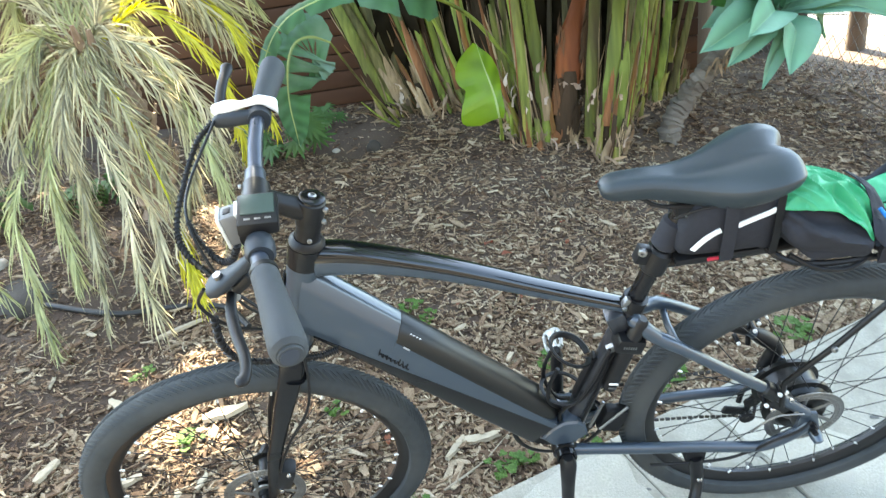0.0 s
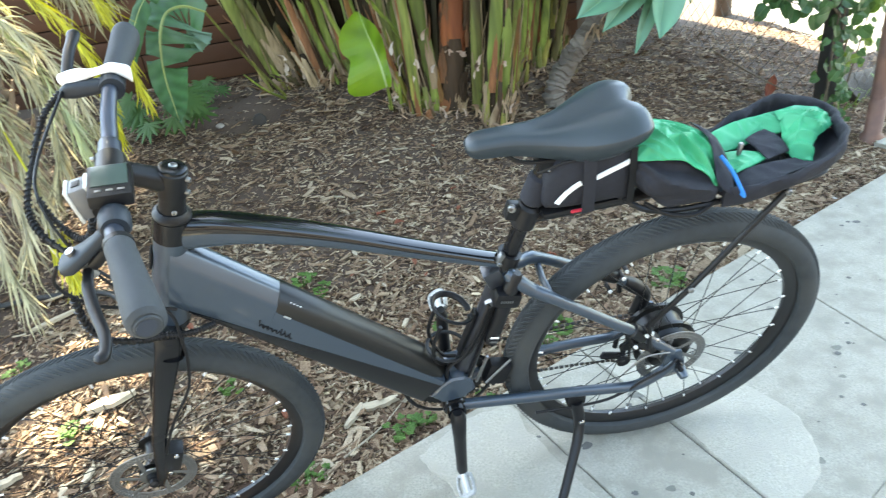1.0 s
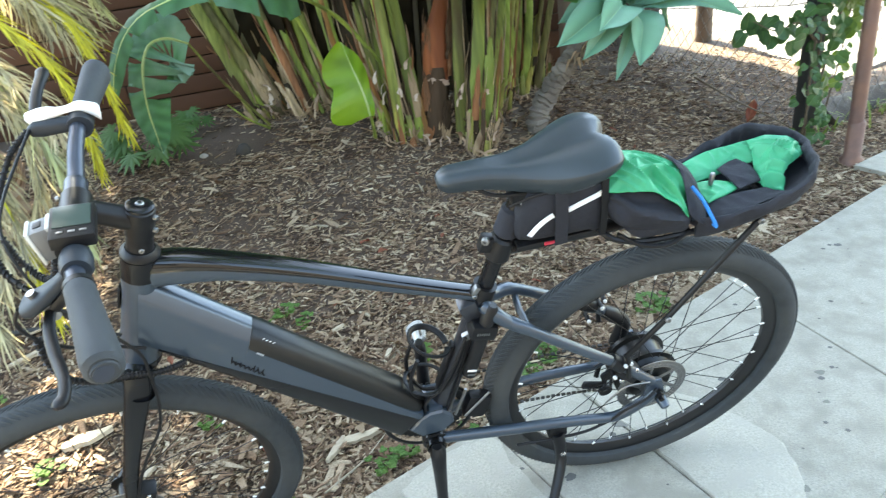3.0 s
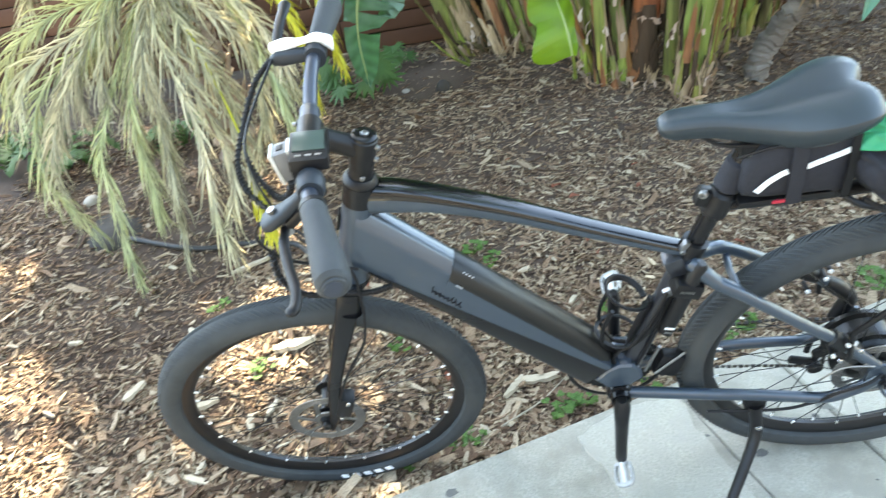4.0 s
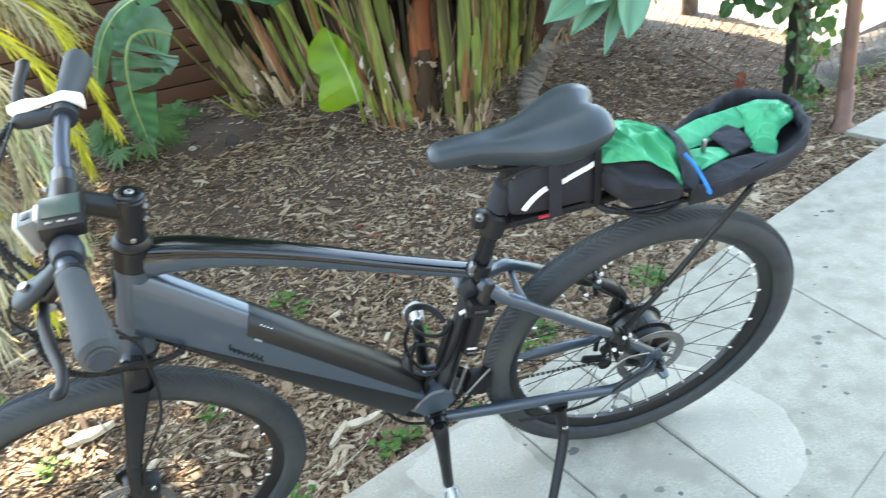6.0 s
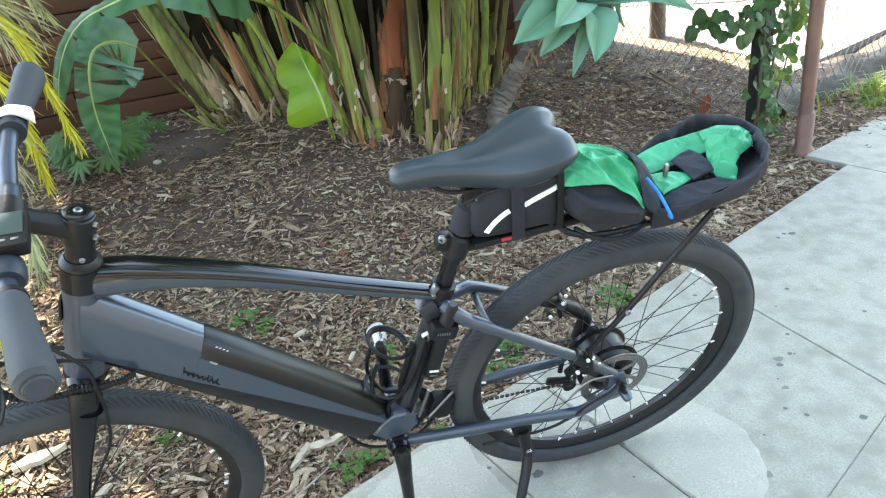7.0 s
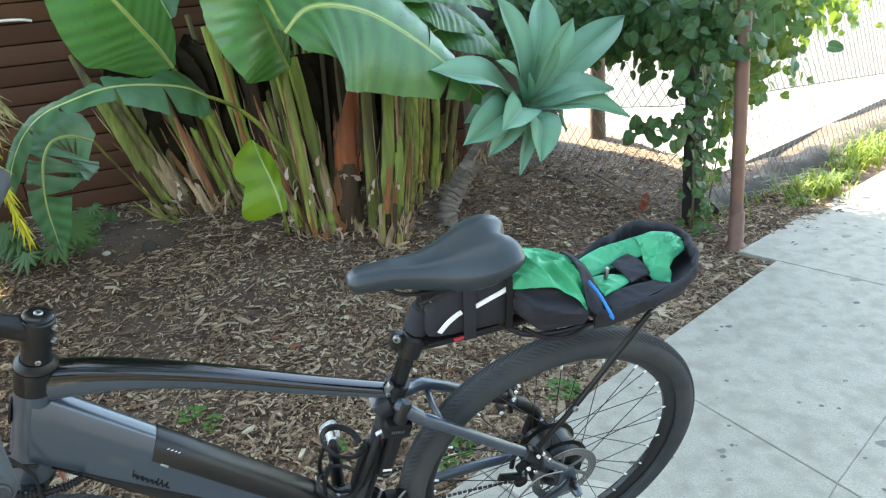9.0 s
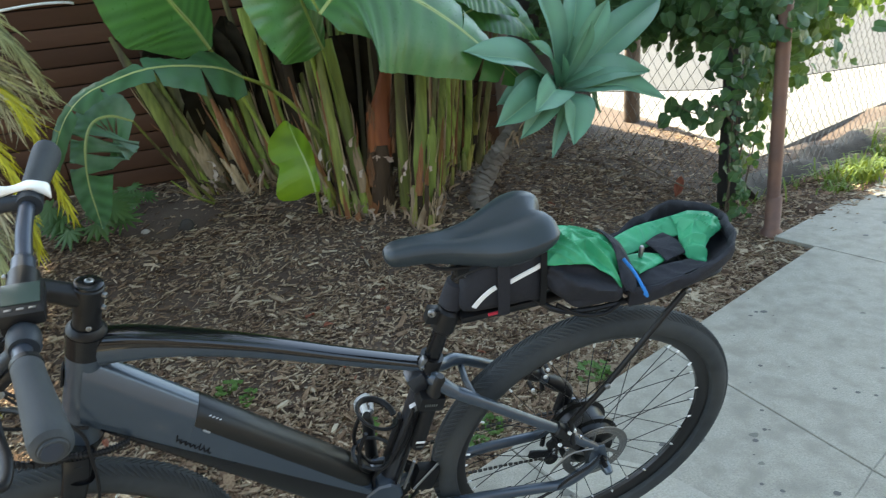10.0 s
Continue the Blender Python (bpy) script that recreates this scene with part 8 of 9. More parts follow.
def vine(name, label, boxes, stems, seed, mat=None):
    """Heart-shaped leaves crowding runs of twining stem."""
    r = random.Random(seed)
    g = thing(name, label, "vine")
    st = Mesh()
    for pts in stems:
        st.tube(spline(pts, 30), [0.006 - 0.004 * i / 29 for i in range(30)], 6)
    part("stem", st, VINE_STEM, g)
    verts, faces, uvs = [], [], []

    def heart(c, d, nrm, s):
        b = d.cross(nrm).normalized()
        k = len(verts)
        out = [(0.0, 0.0), (-0.08, 0.26), (0.10, 0.44), (0.42, 0.46), (0.76, 0.30), (0.95, 0.0), (0.76, -0.30), (0.42, -0.46), (0.10, -0.44), (-0.08, -0.26)]
        verts.append(c + d * 0.4 * s)
        uvs.append((0.4, 0.5))
        for u, v in out:
            verts.append(c + d * (u * s) + b * (v * s) + nrm * (0.22 * abs(v) * s - 0.10 * u * u * s))
            uvs.append((max(u, 0), 0.5 + v))
        for i in range(len(out)):
            faces.append((k, k + 1 + i, k + 1 + (i + 1) % len(out)))
    for (x, y, z), (sx, sy, sz), n, size in boxes:
        for i in range(n):
            c = Vector((x + r.gauss(0, sx), y + r.gauss(0, sy), z + r.gauss(0, sz)))
            nrm = Vector((r.uniform(-0.7, 0.7), -1 + r.uniform(-0.5, 0.5), r.uniform(-0.2, 0.9))).normalized()
            d = Vector((r.uniform(-1, 1), r.uniform(-0.3, 0.3), r.uniform(-1.3, 0.3)))
            d = (d - nrm * d.dot(nrm)).normalized()
            heart(c, d, nrm, size * r.uniform(0.6, 1.25))
    me = bpy.data.meshes.new("leaves")
    me.from_pydata([tuple(v) for v in verts], [], faces)
    lay = me.uv_layers.new(name="UVMap")
    lay.data.foreach_set("uv", [c for q in me.polygons for li in q.loop_indices for c in uvs[me.loops[li].vertex_index]])
    ob = part("leaves", me, mat or VINE, g)
    ob["kind"] = "stuff"


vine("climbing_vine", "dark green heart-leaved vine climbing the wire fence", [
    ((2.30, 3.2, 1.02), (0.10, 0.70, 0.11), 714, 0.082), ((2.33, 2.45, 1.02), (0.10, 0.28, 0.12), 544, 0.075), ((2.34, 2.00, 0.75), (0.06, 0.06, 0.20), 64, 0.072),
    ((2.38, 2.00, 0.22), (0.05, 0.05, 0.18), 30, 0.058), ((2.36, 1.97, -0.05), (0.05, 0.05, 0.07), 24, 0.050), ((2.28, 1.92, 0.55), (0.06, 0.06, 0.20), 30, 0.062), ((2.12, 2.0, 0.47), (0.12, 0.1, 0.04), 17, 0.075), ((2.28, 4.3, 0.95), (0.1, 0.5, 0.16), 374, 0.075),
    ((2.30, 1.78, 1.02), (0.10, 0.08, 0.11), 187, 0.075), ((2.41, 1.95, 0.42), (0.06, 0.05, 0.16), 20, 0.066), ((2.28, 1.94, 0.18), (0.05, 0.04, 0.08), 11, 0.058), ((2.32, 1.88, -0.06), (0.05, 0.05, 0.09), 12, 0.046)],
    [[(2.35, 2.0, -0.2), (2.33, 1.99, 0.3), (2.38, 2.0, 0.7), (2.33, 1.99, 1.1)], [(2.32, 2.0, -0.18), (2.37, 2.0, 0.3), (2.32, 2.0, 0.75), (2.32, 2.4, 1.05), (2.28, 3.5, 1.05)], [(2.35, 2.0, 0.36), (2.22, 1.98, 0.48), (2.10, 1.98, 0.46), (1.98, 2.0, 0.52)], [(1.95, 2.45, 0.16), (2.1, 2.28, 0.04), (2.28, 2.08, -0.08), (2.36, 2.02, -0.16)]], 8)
vine("climbing_vine", "vine sprays in a sun-tinted green hanging over the wire fence", [
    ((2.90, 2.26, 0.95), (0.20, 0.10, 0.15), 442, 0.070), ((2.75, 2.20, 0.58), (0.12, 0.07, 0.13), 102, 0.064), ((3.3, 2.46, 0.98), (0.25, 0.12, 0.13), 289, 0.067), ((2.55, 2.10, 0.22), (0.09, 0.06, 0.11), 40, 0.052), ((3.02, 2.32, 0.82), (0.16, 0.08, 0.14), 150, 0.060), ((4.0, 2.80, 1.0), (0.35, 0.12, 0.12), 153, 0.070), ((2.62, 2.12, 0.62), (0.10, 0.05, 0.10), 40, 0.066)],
    [[(2.45, 2.07, 0.1), (2.6, 2.14, 0.5), (2.8, 2.24, 0.9), (3.2, 2.42, 1.02), (3.9, 2.75, 1.05)], [(2.5, 2.09, -0.2), (2.6, 2.12, 0.2), (2.7, 2.18, 0.62)]], 9, VINE_SUN_TINT)

GRASS = leaf_material("grass_blade", (0.10, 0.16, 0.035), (0.15, 0.21, 0.06), 0.2, 0.5, 5)


def grass_tuft(x, y, z, size, n, seed, label="sunlit tuft of long grass beside the footpath"):
    r = random.Random(seed)
    g = thing("grass_tuft", label, "grass", group="grass tufts by the wire fence", m=Matrix.Translation((x, y, z)))
    verts, faces = [], []
    for i in range(n):
        a = r.uniform(0, 6.28)
        d = Vector((math.cos(a), math.sin(a), 0))
        h = size * r.uniform(0.25, 1.1)
        o = Vector((r.gauss(0, size * 0.5), r.gauss(0, size * 0.25), -0.01))
        pts = [o, o + d * h * 0.15 + Vector((0, 0, h * 0.5)), o + d * h * 0.4 + Vector((0, 0, h * 0.85)), o + d * h * 0.8 + Vector((0, 0, h * 0.75))]
        s = d.cross(Vector((0, 0, 1)))
        k = len(verts)
        for q, w in zip(pts, (0.004, 0.005, 0.004, 0.0006)):
            verts.extend([q - s * w, q + s * w])
        faces.extend([(k + 2 * j, k + 2 * j + 1, k + 2 * j + 3, k + 2 * j + 2) for j in range(3)])
    me = bpy.data.meshes.new("grass")
    me.from_pydata([tuple(v) for v in verts], [], faces)
    ob = part("grass", me, GRASS, g)
    ob["kind"] = "stuff"


for i, (x, y, sz, n) in enumerate(((3.38, 2.20, 0.22, 110), (3.58, 2.24, 0.17, 120), (3.22, 2.08, 0.11, 80), (4.5, 2.72, 0.26, 120), (5.0, 2.95, 0.24, 120), (5.6, 3.22, 0.24, 120), (2.58, 2.02, 0.18, 18), (4.0, 2.45, 0.11, 70), (3.75, 2.42, 0.16, 60), (4.25, 2.66, 0.15, 70), (4.75, 2.90, 0.18, 70), (3.05, 2.26, 0.13, 22))):
    grass_tuft(x, y, -0.065 * x - 0.02, sz, n, 60 + i)


# an unseen tree added behind the fence to break up the sun on the bed
GAPS = [(-1.78, 0.12, 0.29, 0.42), (-2.02, 0.78, 0.13, 0.13), (-1.12, 0.0, 0.17, 0.14), (-1.08, 0.68, 0.16, 0.22), (-1.14, 0.42, 0.07, 0.10), (-1.10, 1.10, 0.14, 0.20), (-1.16, 1.48, 0.14, 0.22), (-1.30, 0.28, 0.07, 0.06), (-0.97, 0.60, 0.10, 0.09)]


def light_gap(q):
    """True where leaves are left out so that sun patches land at GAPS on the ground."""
    f = (q.z - 0.1) / SUN_FROM.z
    x, y = q.x - SUN_FROM.x * f, q.y - SUN_FROM.y * f
    return any(((x - a) / c) ** 2 + ((y - b) / d) ** 2 < 1 for a, b, c, d in GAPS)


TREE_LEAF = leaf_material("tree_leaf", (0.050, 0.110, 0.030), (0.10, 0.18, 0.06), 0.25, 0.5, 6)


def tree():
    base = Vector((-3.1, 4.6, bed_z(-3.1, 4.6)))
    g = thing("tree", "unseen leafy tree added behind the wooden fence to break up the sun", "tree", m=Matrix.Translation(base))
    r = random.Random(77)
    top = Vector((0.05, 0.0, 4.2))
    part("trunk", Mesh().tube(spline([(0, 0, -0.1), (0.04, 0.02, 1.6), (-0.03, 0.02, 3.0), top], 20), [0.15 - 0.0045 * i for i in range(20)], 12), POST_WOOD, g)
    verts, faces = [], []
    for k in range(15):
        ang = 2.4 * k
        e = Vector((0.85 * math.cos(ang) * r.uniform(0.4, 1), 0.8 * math.sin(ang) * r.uniform(0.4, 1), r.uniform(4.3, 6.8)))
        a = Vector((0.0, 0.0, r.uniform(2.8, 4.1)))
        part("limb", Mesh().tube(spline([a, a.lerp(e, 0.5) + Vector((0, 0, 0.2)), e], 10), [0.05 - 0.0045 * i for i in range(10)], 8), POST_WOOD, g)
        for i in range(300):
            q = e + Vector((r.gauss(0, 0.20), r.gauss(0, 0.20), r.gauss(-0.1, 0.26)))
            if light_gap(base + q) and r.random() < 0.93:
                continue
            d = Vector((r.uniform(-1, 1), r.uniform(-1, 1), r.uniform(-0.8, 0.5))).normalized()
            s = d.orthogonal().normalized()
            l, w = r.uniform(0.06, 0.11), r.uniform(0.018, 0.034)
            n = len(verts)
            verts.extend([q, q + d * l * 0.5 + s * w, q + d * l, q + d * l * 0.5 - s * w])
            faces.append((n, n + 1, n + 2, n + 3))
    me = bpy.data.meshes.new("crown")
    me.from_pydata([tuple(v) for v in verts], [], faces)
    me.uv_layers.new(name="UVMap")
    part("crown", me, TREE_LEAF, g)["kind"] = "stuff"


tree()


def open_sky(q):
    """A gap cut in the two added crowns so that sky reflects in the bicycle."""
    return -1.1 < q.x < 1.5 and -0.35 + 0.15 * math.sin(q.x * 5) < q.y < 0.75 + 0.15 * math.sin(q.x * 7 + 1)


def unseen_street_tree():
    """An unseen tree at the road side, its high crown added to darken the sky."""
    base = Vector((0.9, -3.9, -0.2))
    g = thing("tree", "unseen tree added by the road to darken the sky over the footpath", "tree", m=Matrix.Translation(base))
    r = random.Random(79)
    part("trunk", Mesh().tube(spline([(0, 0, -0.1), (0.03, 0.05, 1.5), (-0.05, 0.20, 3.0), (-0.10, 0.60, 4.2)], 20), [0.15 - 0.004 * i for i in range(20)], 12), POST_WOOD, g)
    verts, faces = [], []
    for k in range(30):
        e = Vector((r.uniform(-3.4, 2.4), r.uniform(0.7, 3.9), r.uniform(4.6, 6.0)))
        a = Vector((-0.08, 0.4, r.uniform(3.2, 4.1)))
        part("limb", Mesh().tube(spline([a, a.lerp(e, 0.5) + Vector((0, 0, 0.25)), e], 10), [0.05 - 0.0045 * i for i in range(10)], 8), POST_WOOD, g)
        for i in range(190):
            q = e + Vector((r.gauss(0, 0.45), r.gauss(0, 0.42), r.gauss(0, 0.20)))
            if open_sky(base + q) or light_gap(base + q):
                continue
            d = Vector((r.uniform(-1, 1), r.uniform(-1, 1), r.uniform(-0.5, 0.3))).normalized()
            s = d.cross(Vector((r.uniform(-0.4, 0.4), r.uniform(-0.4, 0.4), 1))).normalized()
            l, w = r.uniform(0.10, 0.18), r.uniform(0.035, 0.060)
            n = len(verts)
            verts.extend([q, q + d * l * 0.5 + s * w, q + d * l, q + d * l * 0.5 - s * w])
            faces.append((n, n + 1, n + 2, n + 3))
    me = bpy.data.meshes.new("crown")
    me.from_pydata([tuple(v) for v in verts], [], faces)
    me.uv_layers.new(name="UVMap")
    part("crown", me, TREE_LEAF, g)["kind"] = "stuff"


unseen_street_tree()


def unseen_canopy_tree():
    """An unseen broad tree, its crown added to shade the bed and the bicycle from above."""
    base = Vector((1.6, 3.75, bed_z(1.6, 3.75)))
    g = thing("tree", "unseen spreading tree, its crown added to shade the bed", "tree", m=Matrix.Translation(base))
    r = random.Random(78)
    part("trunk", Mesh().tube(spline([(0, 0, -0.1), (0.05, 0.03, 1.4), (-0.02, -0.05, 3.0), (-0.10, -0.30, 4.2)], 20), [0.14 - 0.004 * i for i in range(20)], 12), POST_WOOD, g)
    verts, faces = [], []
    for k in range(34):
        e = Vector((r.uniform(-3.4, 1.2), r.uniform(-4.3, -0.1), r.uniform(4.4, 5.8)))
        a = Vector((-0.08, -0.2, r.uniform(3.0, 4.1)))
        part("limb", Mesh().tube(spline([a, a.lerp(e, 0.5) + Vector((0, 0, 0.25)), e], 10), [0.05 - 0.0045 * i for i in range(10)], 8), POST_WOOD, g)
        for i in range(170):
            q = e + Vector((r.gauss(0, 0.42), r.gauss(0, 0.42), r.gauss(0, 0.20)))
            if open_sky(base + q) or light_gap(base + q):
                continue
            d = Vector((r.uniform(-1, 1), r.uniform(-1, 1), r.uniform(-0.5, 0.3))).normalized()
            s = d.cross(Vector((r.uniform(-0.4, 0.4), r.uniform(-0.4, 0.4), 1))).normalized()
            l, w = r.uniform(0.10, 0.18), r.uniform(0.035, 0.060)
            n = len(verts)
            verts.extend([q, q + d * l * 0.5 + s * w, q + d * l, q + d * l * 0.5 - s * w])
            faces.append((n, n + 1, n + 2, n + 3))
    # boughs set in the sun's way to shade the bed, with gaps between them
    for k in range(180):
        e = Vector((-4.95 + 0.20 * (k % 12) + r.uniform(-0.07, 0.07), -0.85 + 0.20 * (k // 12) + r.uniform(-0.07, 0.07), r.uniform(5.2, 5.6)))
        if k % 7 == 3:
            part("limb", Mesh().tube(spline([(-0.1, -0.25, 4.0), (-1.8, -0.3, 5.0), e], 10), [0.05 - 0.0045 * i for i in range(10)], 8), POST_WOOD, g)
        for i in range(34):
            q = e + Vector((r.gauss(0, 0.12), r.gauss(0, 0.12), r.gauss(0, 0.12)))
            if light_gap(base + q) and r.random() < 0.93:
                continue
            d = Vector((r.uniform(-1, 1), r.uniform(-1, 1), r.uniform(-0.5, 0.3))).normalized()
            s = d.cross(Vector((r.uniform(-0.4, 0.4), r.uniform(-0.4, 0.4), 1))).normalized()
            l, w = r.uniform(0.08, 0.14), r.uniform(0.025, 0.045)
            n = len(verts)
            verts.extend([q, q + d * l * 0.5 + s * w, q + d * l, q + d * l * 0.5 - s * w])
            faces.append((n, n + 1, n + 2, n + 3))
    # leaves set in the sun's way to shade the earth beside the wire fence
    for k in range(26):
        e = Vector((r.uniform(-0.25, 0.50), r.uniform(1.20, 2.00), r.uniform(5.1, 5.5)))
        if k % 6 == 2:
            part("limb", Mesh().tube(spline([(-0.1, -0.25, 4.0), (0.0, 0.5, 4.9), e], 10), [0.05 - 0.0045 * i for i in range(10)], 8), POST_WOOD, g)
        for i in range(60):
            q = e + Vector((r.gauss(0, 0.12), r.gauss(0, 0.12), r.gauss(0, 0.12)))
            d = Vector((r.uniform(-1, 1), r.uniform(-1, 1), r.uniform(-0.5, 0.3))).normalized()
            s = d.cross(Vector((r.uniform(-0.4, 0.4), r.uniform(-0.4, 0.4), 1))).normalized()
            l, w = r.uniform(0.08, 0.14), r.uniform(0.025, 0.045)
            n = len(verts)
            verts.extend([q, q + d * l * 0.5 + s * w, q + d * l, q + d * l * 0.5 - s * w])
            faces.append((n, n + 1, n + 2, n + 3))
    # and more, to shade the earth bank below the fence
    for k in range(36):
        u = 1.7 * k / 35
        e = Vector((u + r.uniform(-0.08, 0.08), 2.00 + 0.4725 * u + r.uniform(-0.10, 0.22), r.uniform(5.1, 5.5)))
        if k % 9 == 4:
            part("limb", Mesh().tube(spline([(-0.1, -0.25, 4.0), (0.2, 0.8, 4.9), e], 10), [0.05 - 0.0045 * i for i in range(10)], 8), POST_WOOD, g)
        for i in range(44):
            q = e + Vector((r.gauss(0, 0.11), r.gauss(0, 0.11), r.gauss(0, 0.12)))
            d = Vector((r.uniform(-1, 1), r.uniform(-1, 1), r.uniform(-0.5, 0.3))).normalized()
            s = d.cross(Vector((r.uniform(-0.4, 0.4), r.uniform(-0.4, 0.4), 1))).normalized()
            l, w = r.uniform(0.08, 0.14), r.uniform(0.025, 0.045)
            n = len(verts)
            verts.extend([q, q + d * l * 0.5 + s * w, q + d * l, q + d * l * 0.5 - s * w])
            faces.append((n, n + 1, n + 2, n + 3))
    me = bpy.data.meshes.new("crown")
    me.from_pydata([tuple(v) for v in verts], [], faces)
    me.uv_layers.new(name="UVMap")
    part("crown", me, TREE_LEAF, g)["kind"] = "stuff"


unseen_canopy_tree()

# ---- bags on the bicycle ----
def saddle_bag():
    g = thing("rack_bag", "small black nylon bag with silver reflective stripe on the rack", "bag", m=BIKE)
    rows = [(0.281, 0.458, 0.488, 0.024), (0.275, 0.450, 0.518, 0.036), (0.258, 0.447, 0.548, 0.044), (0.230, 0.446, 0.562, 0.048), (0.19, 0.444, 0.568, 0.049), (0.150, 0.442, 0.566, 0.048), (0.132, 0.428, 0.556, 0.043), (0.127, 0.440, 0.54, 0.030)]
    rings = []
    for u, lo, hi, hw in rows:
        ring = []
        for j in range(24):
            a = 2 * math.pi * j / 24
            ca, sa = math.cos(a), math.sin(a)
            ring.append((u, hw * math.copysign(abs(sa) ** 0.55, sa), (lo + hi) / 2 + (hi - lo) / 2 * math.copysign(abs(ca) ** 0.55, ca)))
        rings.append(ring)
    part("body", Mesh().loft(rings), NYLON, g)

    def tape(pts, w, mat, name, label=""):
        m = Mesh()
        p = spline(pts, 14)
        rr = []
        for i, q in enumerate(p):
            t = (p[min(i + 1, 13)] - p[max(i - 1, 0)]).normalized()
            nrm = Vector((0, 1, 0))
            s = nrm.cross(t).normalized() * w
            rr.append([q - s, q + s, q + s + nrm * 0.002, q - s + nrm * 0.002])
        m.loft(rr)
        return part(name, m, mat, g, label)
    tape([(0.262, 0.0455, 0.474), (0.248, 0.0475, 0.492), (0.232, 0.0485, 0.505), (0.222, 0.049, 0.510)], 0.0045, REFLECT, "reflective_stripe", "silver reflective stripe")
    tape([(0.197, 0.0492, 0.514), (0.175, 0.0492, 0.522), (0.152, 0.0485, 0.529), (0.140, 0.0475, 0.533)], 0.0045, REFLECT, "reflective_stripe", "silver reflective stripe")
    tape([(0.212, 0.050, 0.572), (0.210, 0.053, 0.55), (0.209, 0.0525, 0.50), (0.208, 0.050, 0.446)], 0.011, NYLON, "strap", "black webbing strap to the saddle")
    tape([(0.136, 0.050, 0.56), (0.134, 0.051, 0.50), (0.134, 0.050, 0.446)], 0.006, PLASTIC, "strap")
    part("side_light", Mesh().box((0.226, 0.049, 0.452), (0.022, 0.004, 0.006), None, 0.002), RED_LENS, g, "small red reflector")
    part("base_plate", Mesh().box((0.205, 0, 0.436), (0.150, 0.066, 0.012), None, 0.004), MATT_BLACK, g, "dark plastic base plate")
    part("zip", Mesh().tube(spline([(0.29, 0.030, 0.53), (0.25, 0.043, 0.552), (0.19, 0.046, 0.553), (0.14, 0.044, 0.55)], 16), 0.0022, 6), PLASTIC, g)
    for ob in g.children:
        fit_to_view(ob)


saddle_bag()


def cloth(g, name, mat, rows, label="", n=34, folds=0.004, seed=1, thick=0.0022):
    """A crumpled sheet through rows of points."""
    fine = [spline(r_, n) for r_ in rows]
    grid = [spline([r_[j] for r_ in fine], n) for j in range(n)]
    verts, faces = [], []
    for lay in (0, 1):
        for i in range(n):
            for j in range(n):
                q = grid[i][j]
                # long straight creases meeting at angles, and a softer sag between them
                a1, a2 = q.x * 0.8 + q.y * 0.6, q.y * 0.9 - q.x * 0.45
                c1 = 1.0 - 4.0 * abs(noise.noise(Vector((a1 * 34 + seed * 3.7, a2 * 9, seed))))
                c2 = 1.0 - 4.0 * abs(noise.noise(Vector((a1 * 10 + 5, a2 * 32 + seed * 2.1, seed + 4))))
                c3 = noise.noise(Vector((q.x * 13 + seed, q.y * 13, 2.0)))
                cr = max(c1, c2 * 0.8, -0.6) * 0.8 + 0.5 * c3
                ed = min(1.0, 5 * min(i, j, n - 1 - i, n - 1 - j) / n + 0.45)
                verts.append(q + Vector((0.15 * folds * c3, 0.35 * folds * cr, folds * ed * cr - lay * thick)))
    k = n * n
    for i in range(n - 1):
        for j in range(n - 1):
            a = i * n + j
            faces.append((a, a + 1, a + n + 1, a + n))
            faces.append((k + a, k + a + n, k + a + n + 1, k + a + 1))
    rim = [i * n for i in range(n)] + [(n - 1) * n + j for j in range(1, n)] + [i * n + n - 1 for i in range(n - 2, -1, -1)] + [j for j in range(n - 2, 0, -1)]
    for a, b in zip(rim, rim[1:] + rim[:1]):
        faces.append((a, b, k + b, k + a))
    return part(name, Mesh().add(verts, faces), mat, g, label, sharp=70)


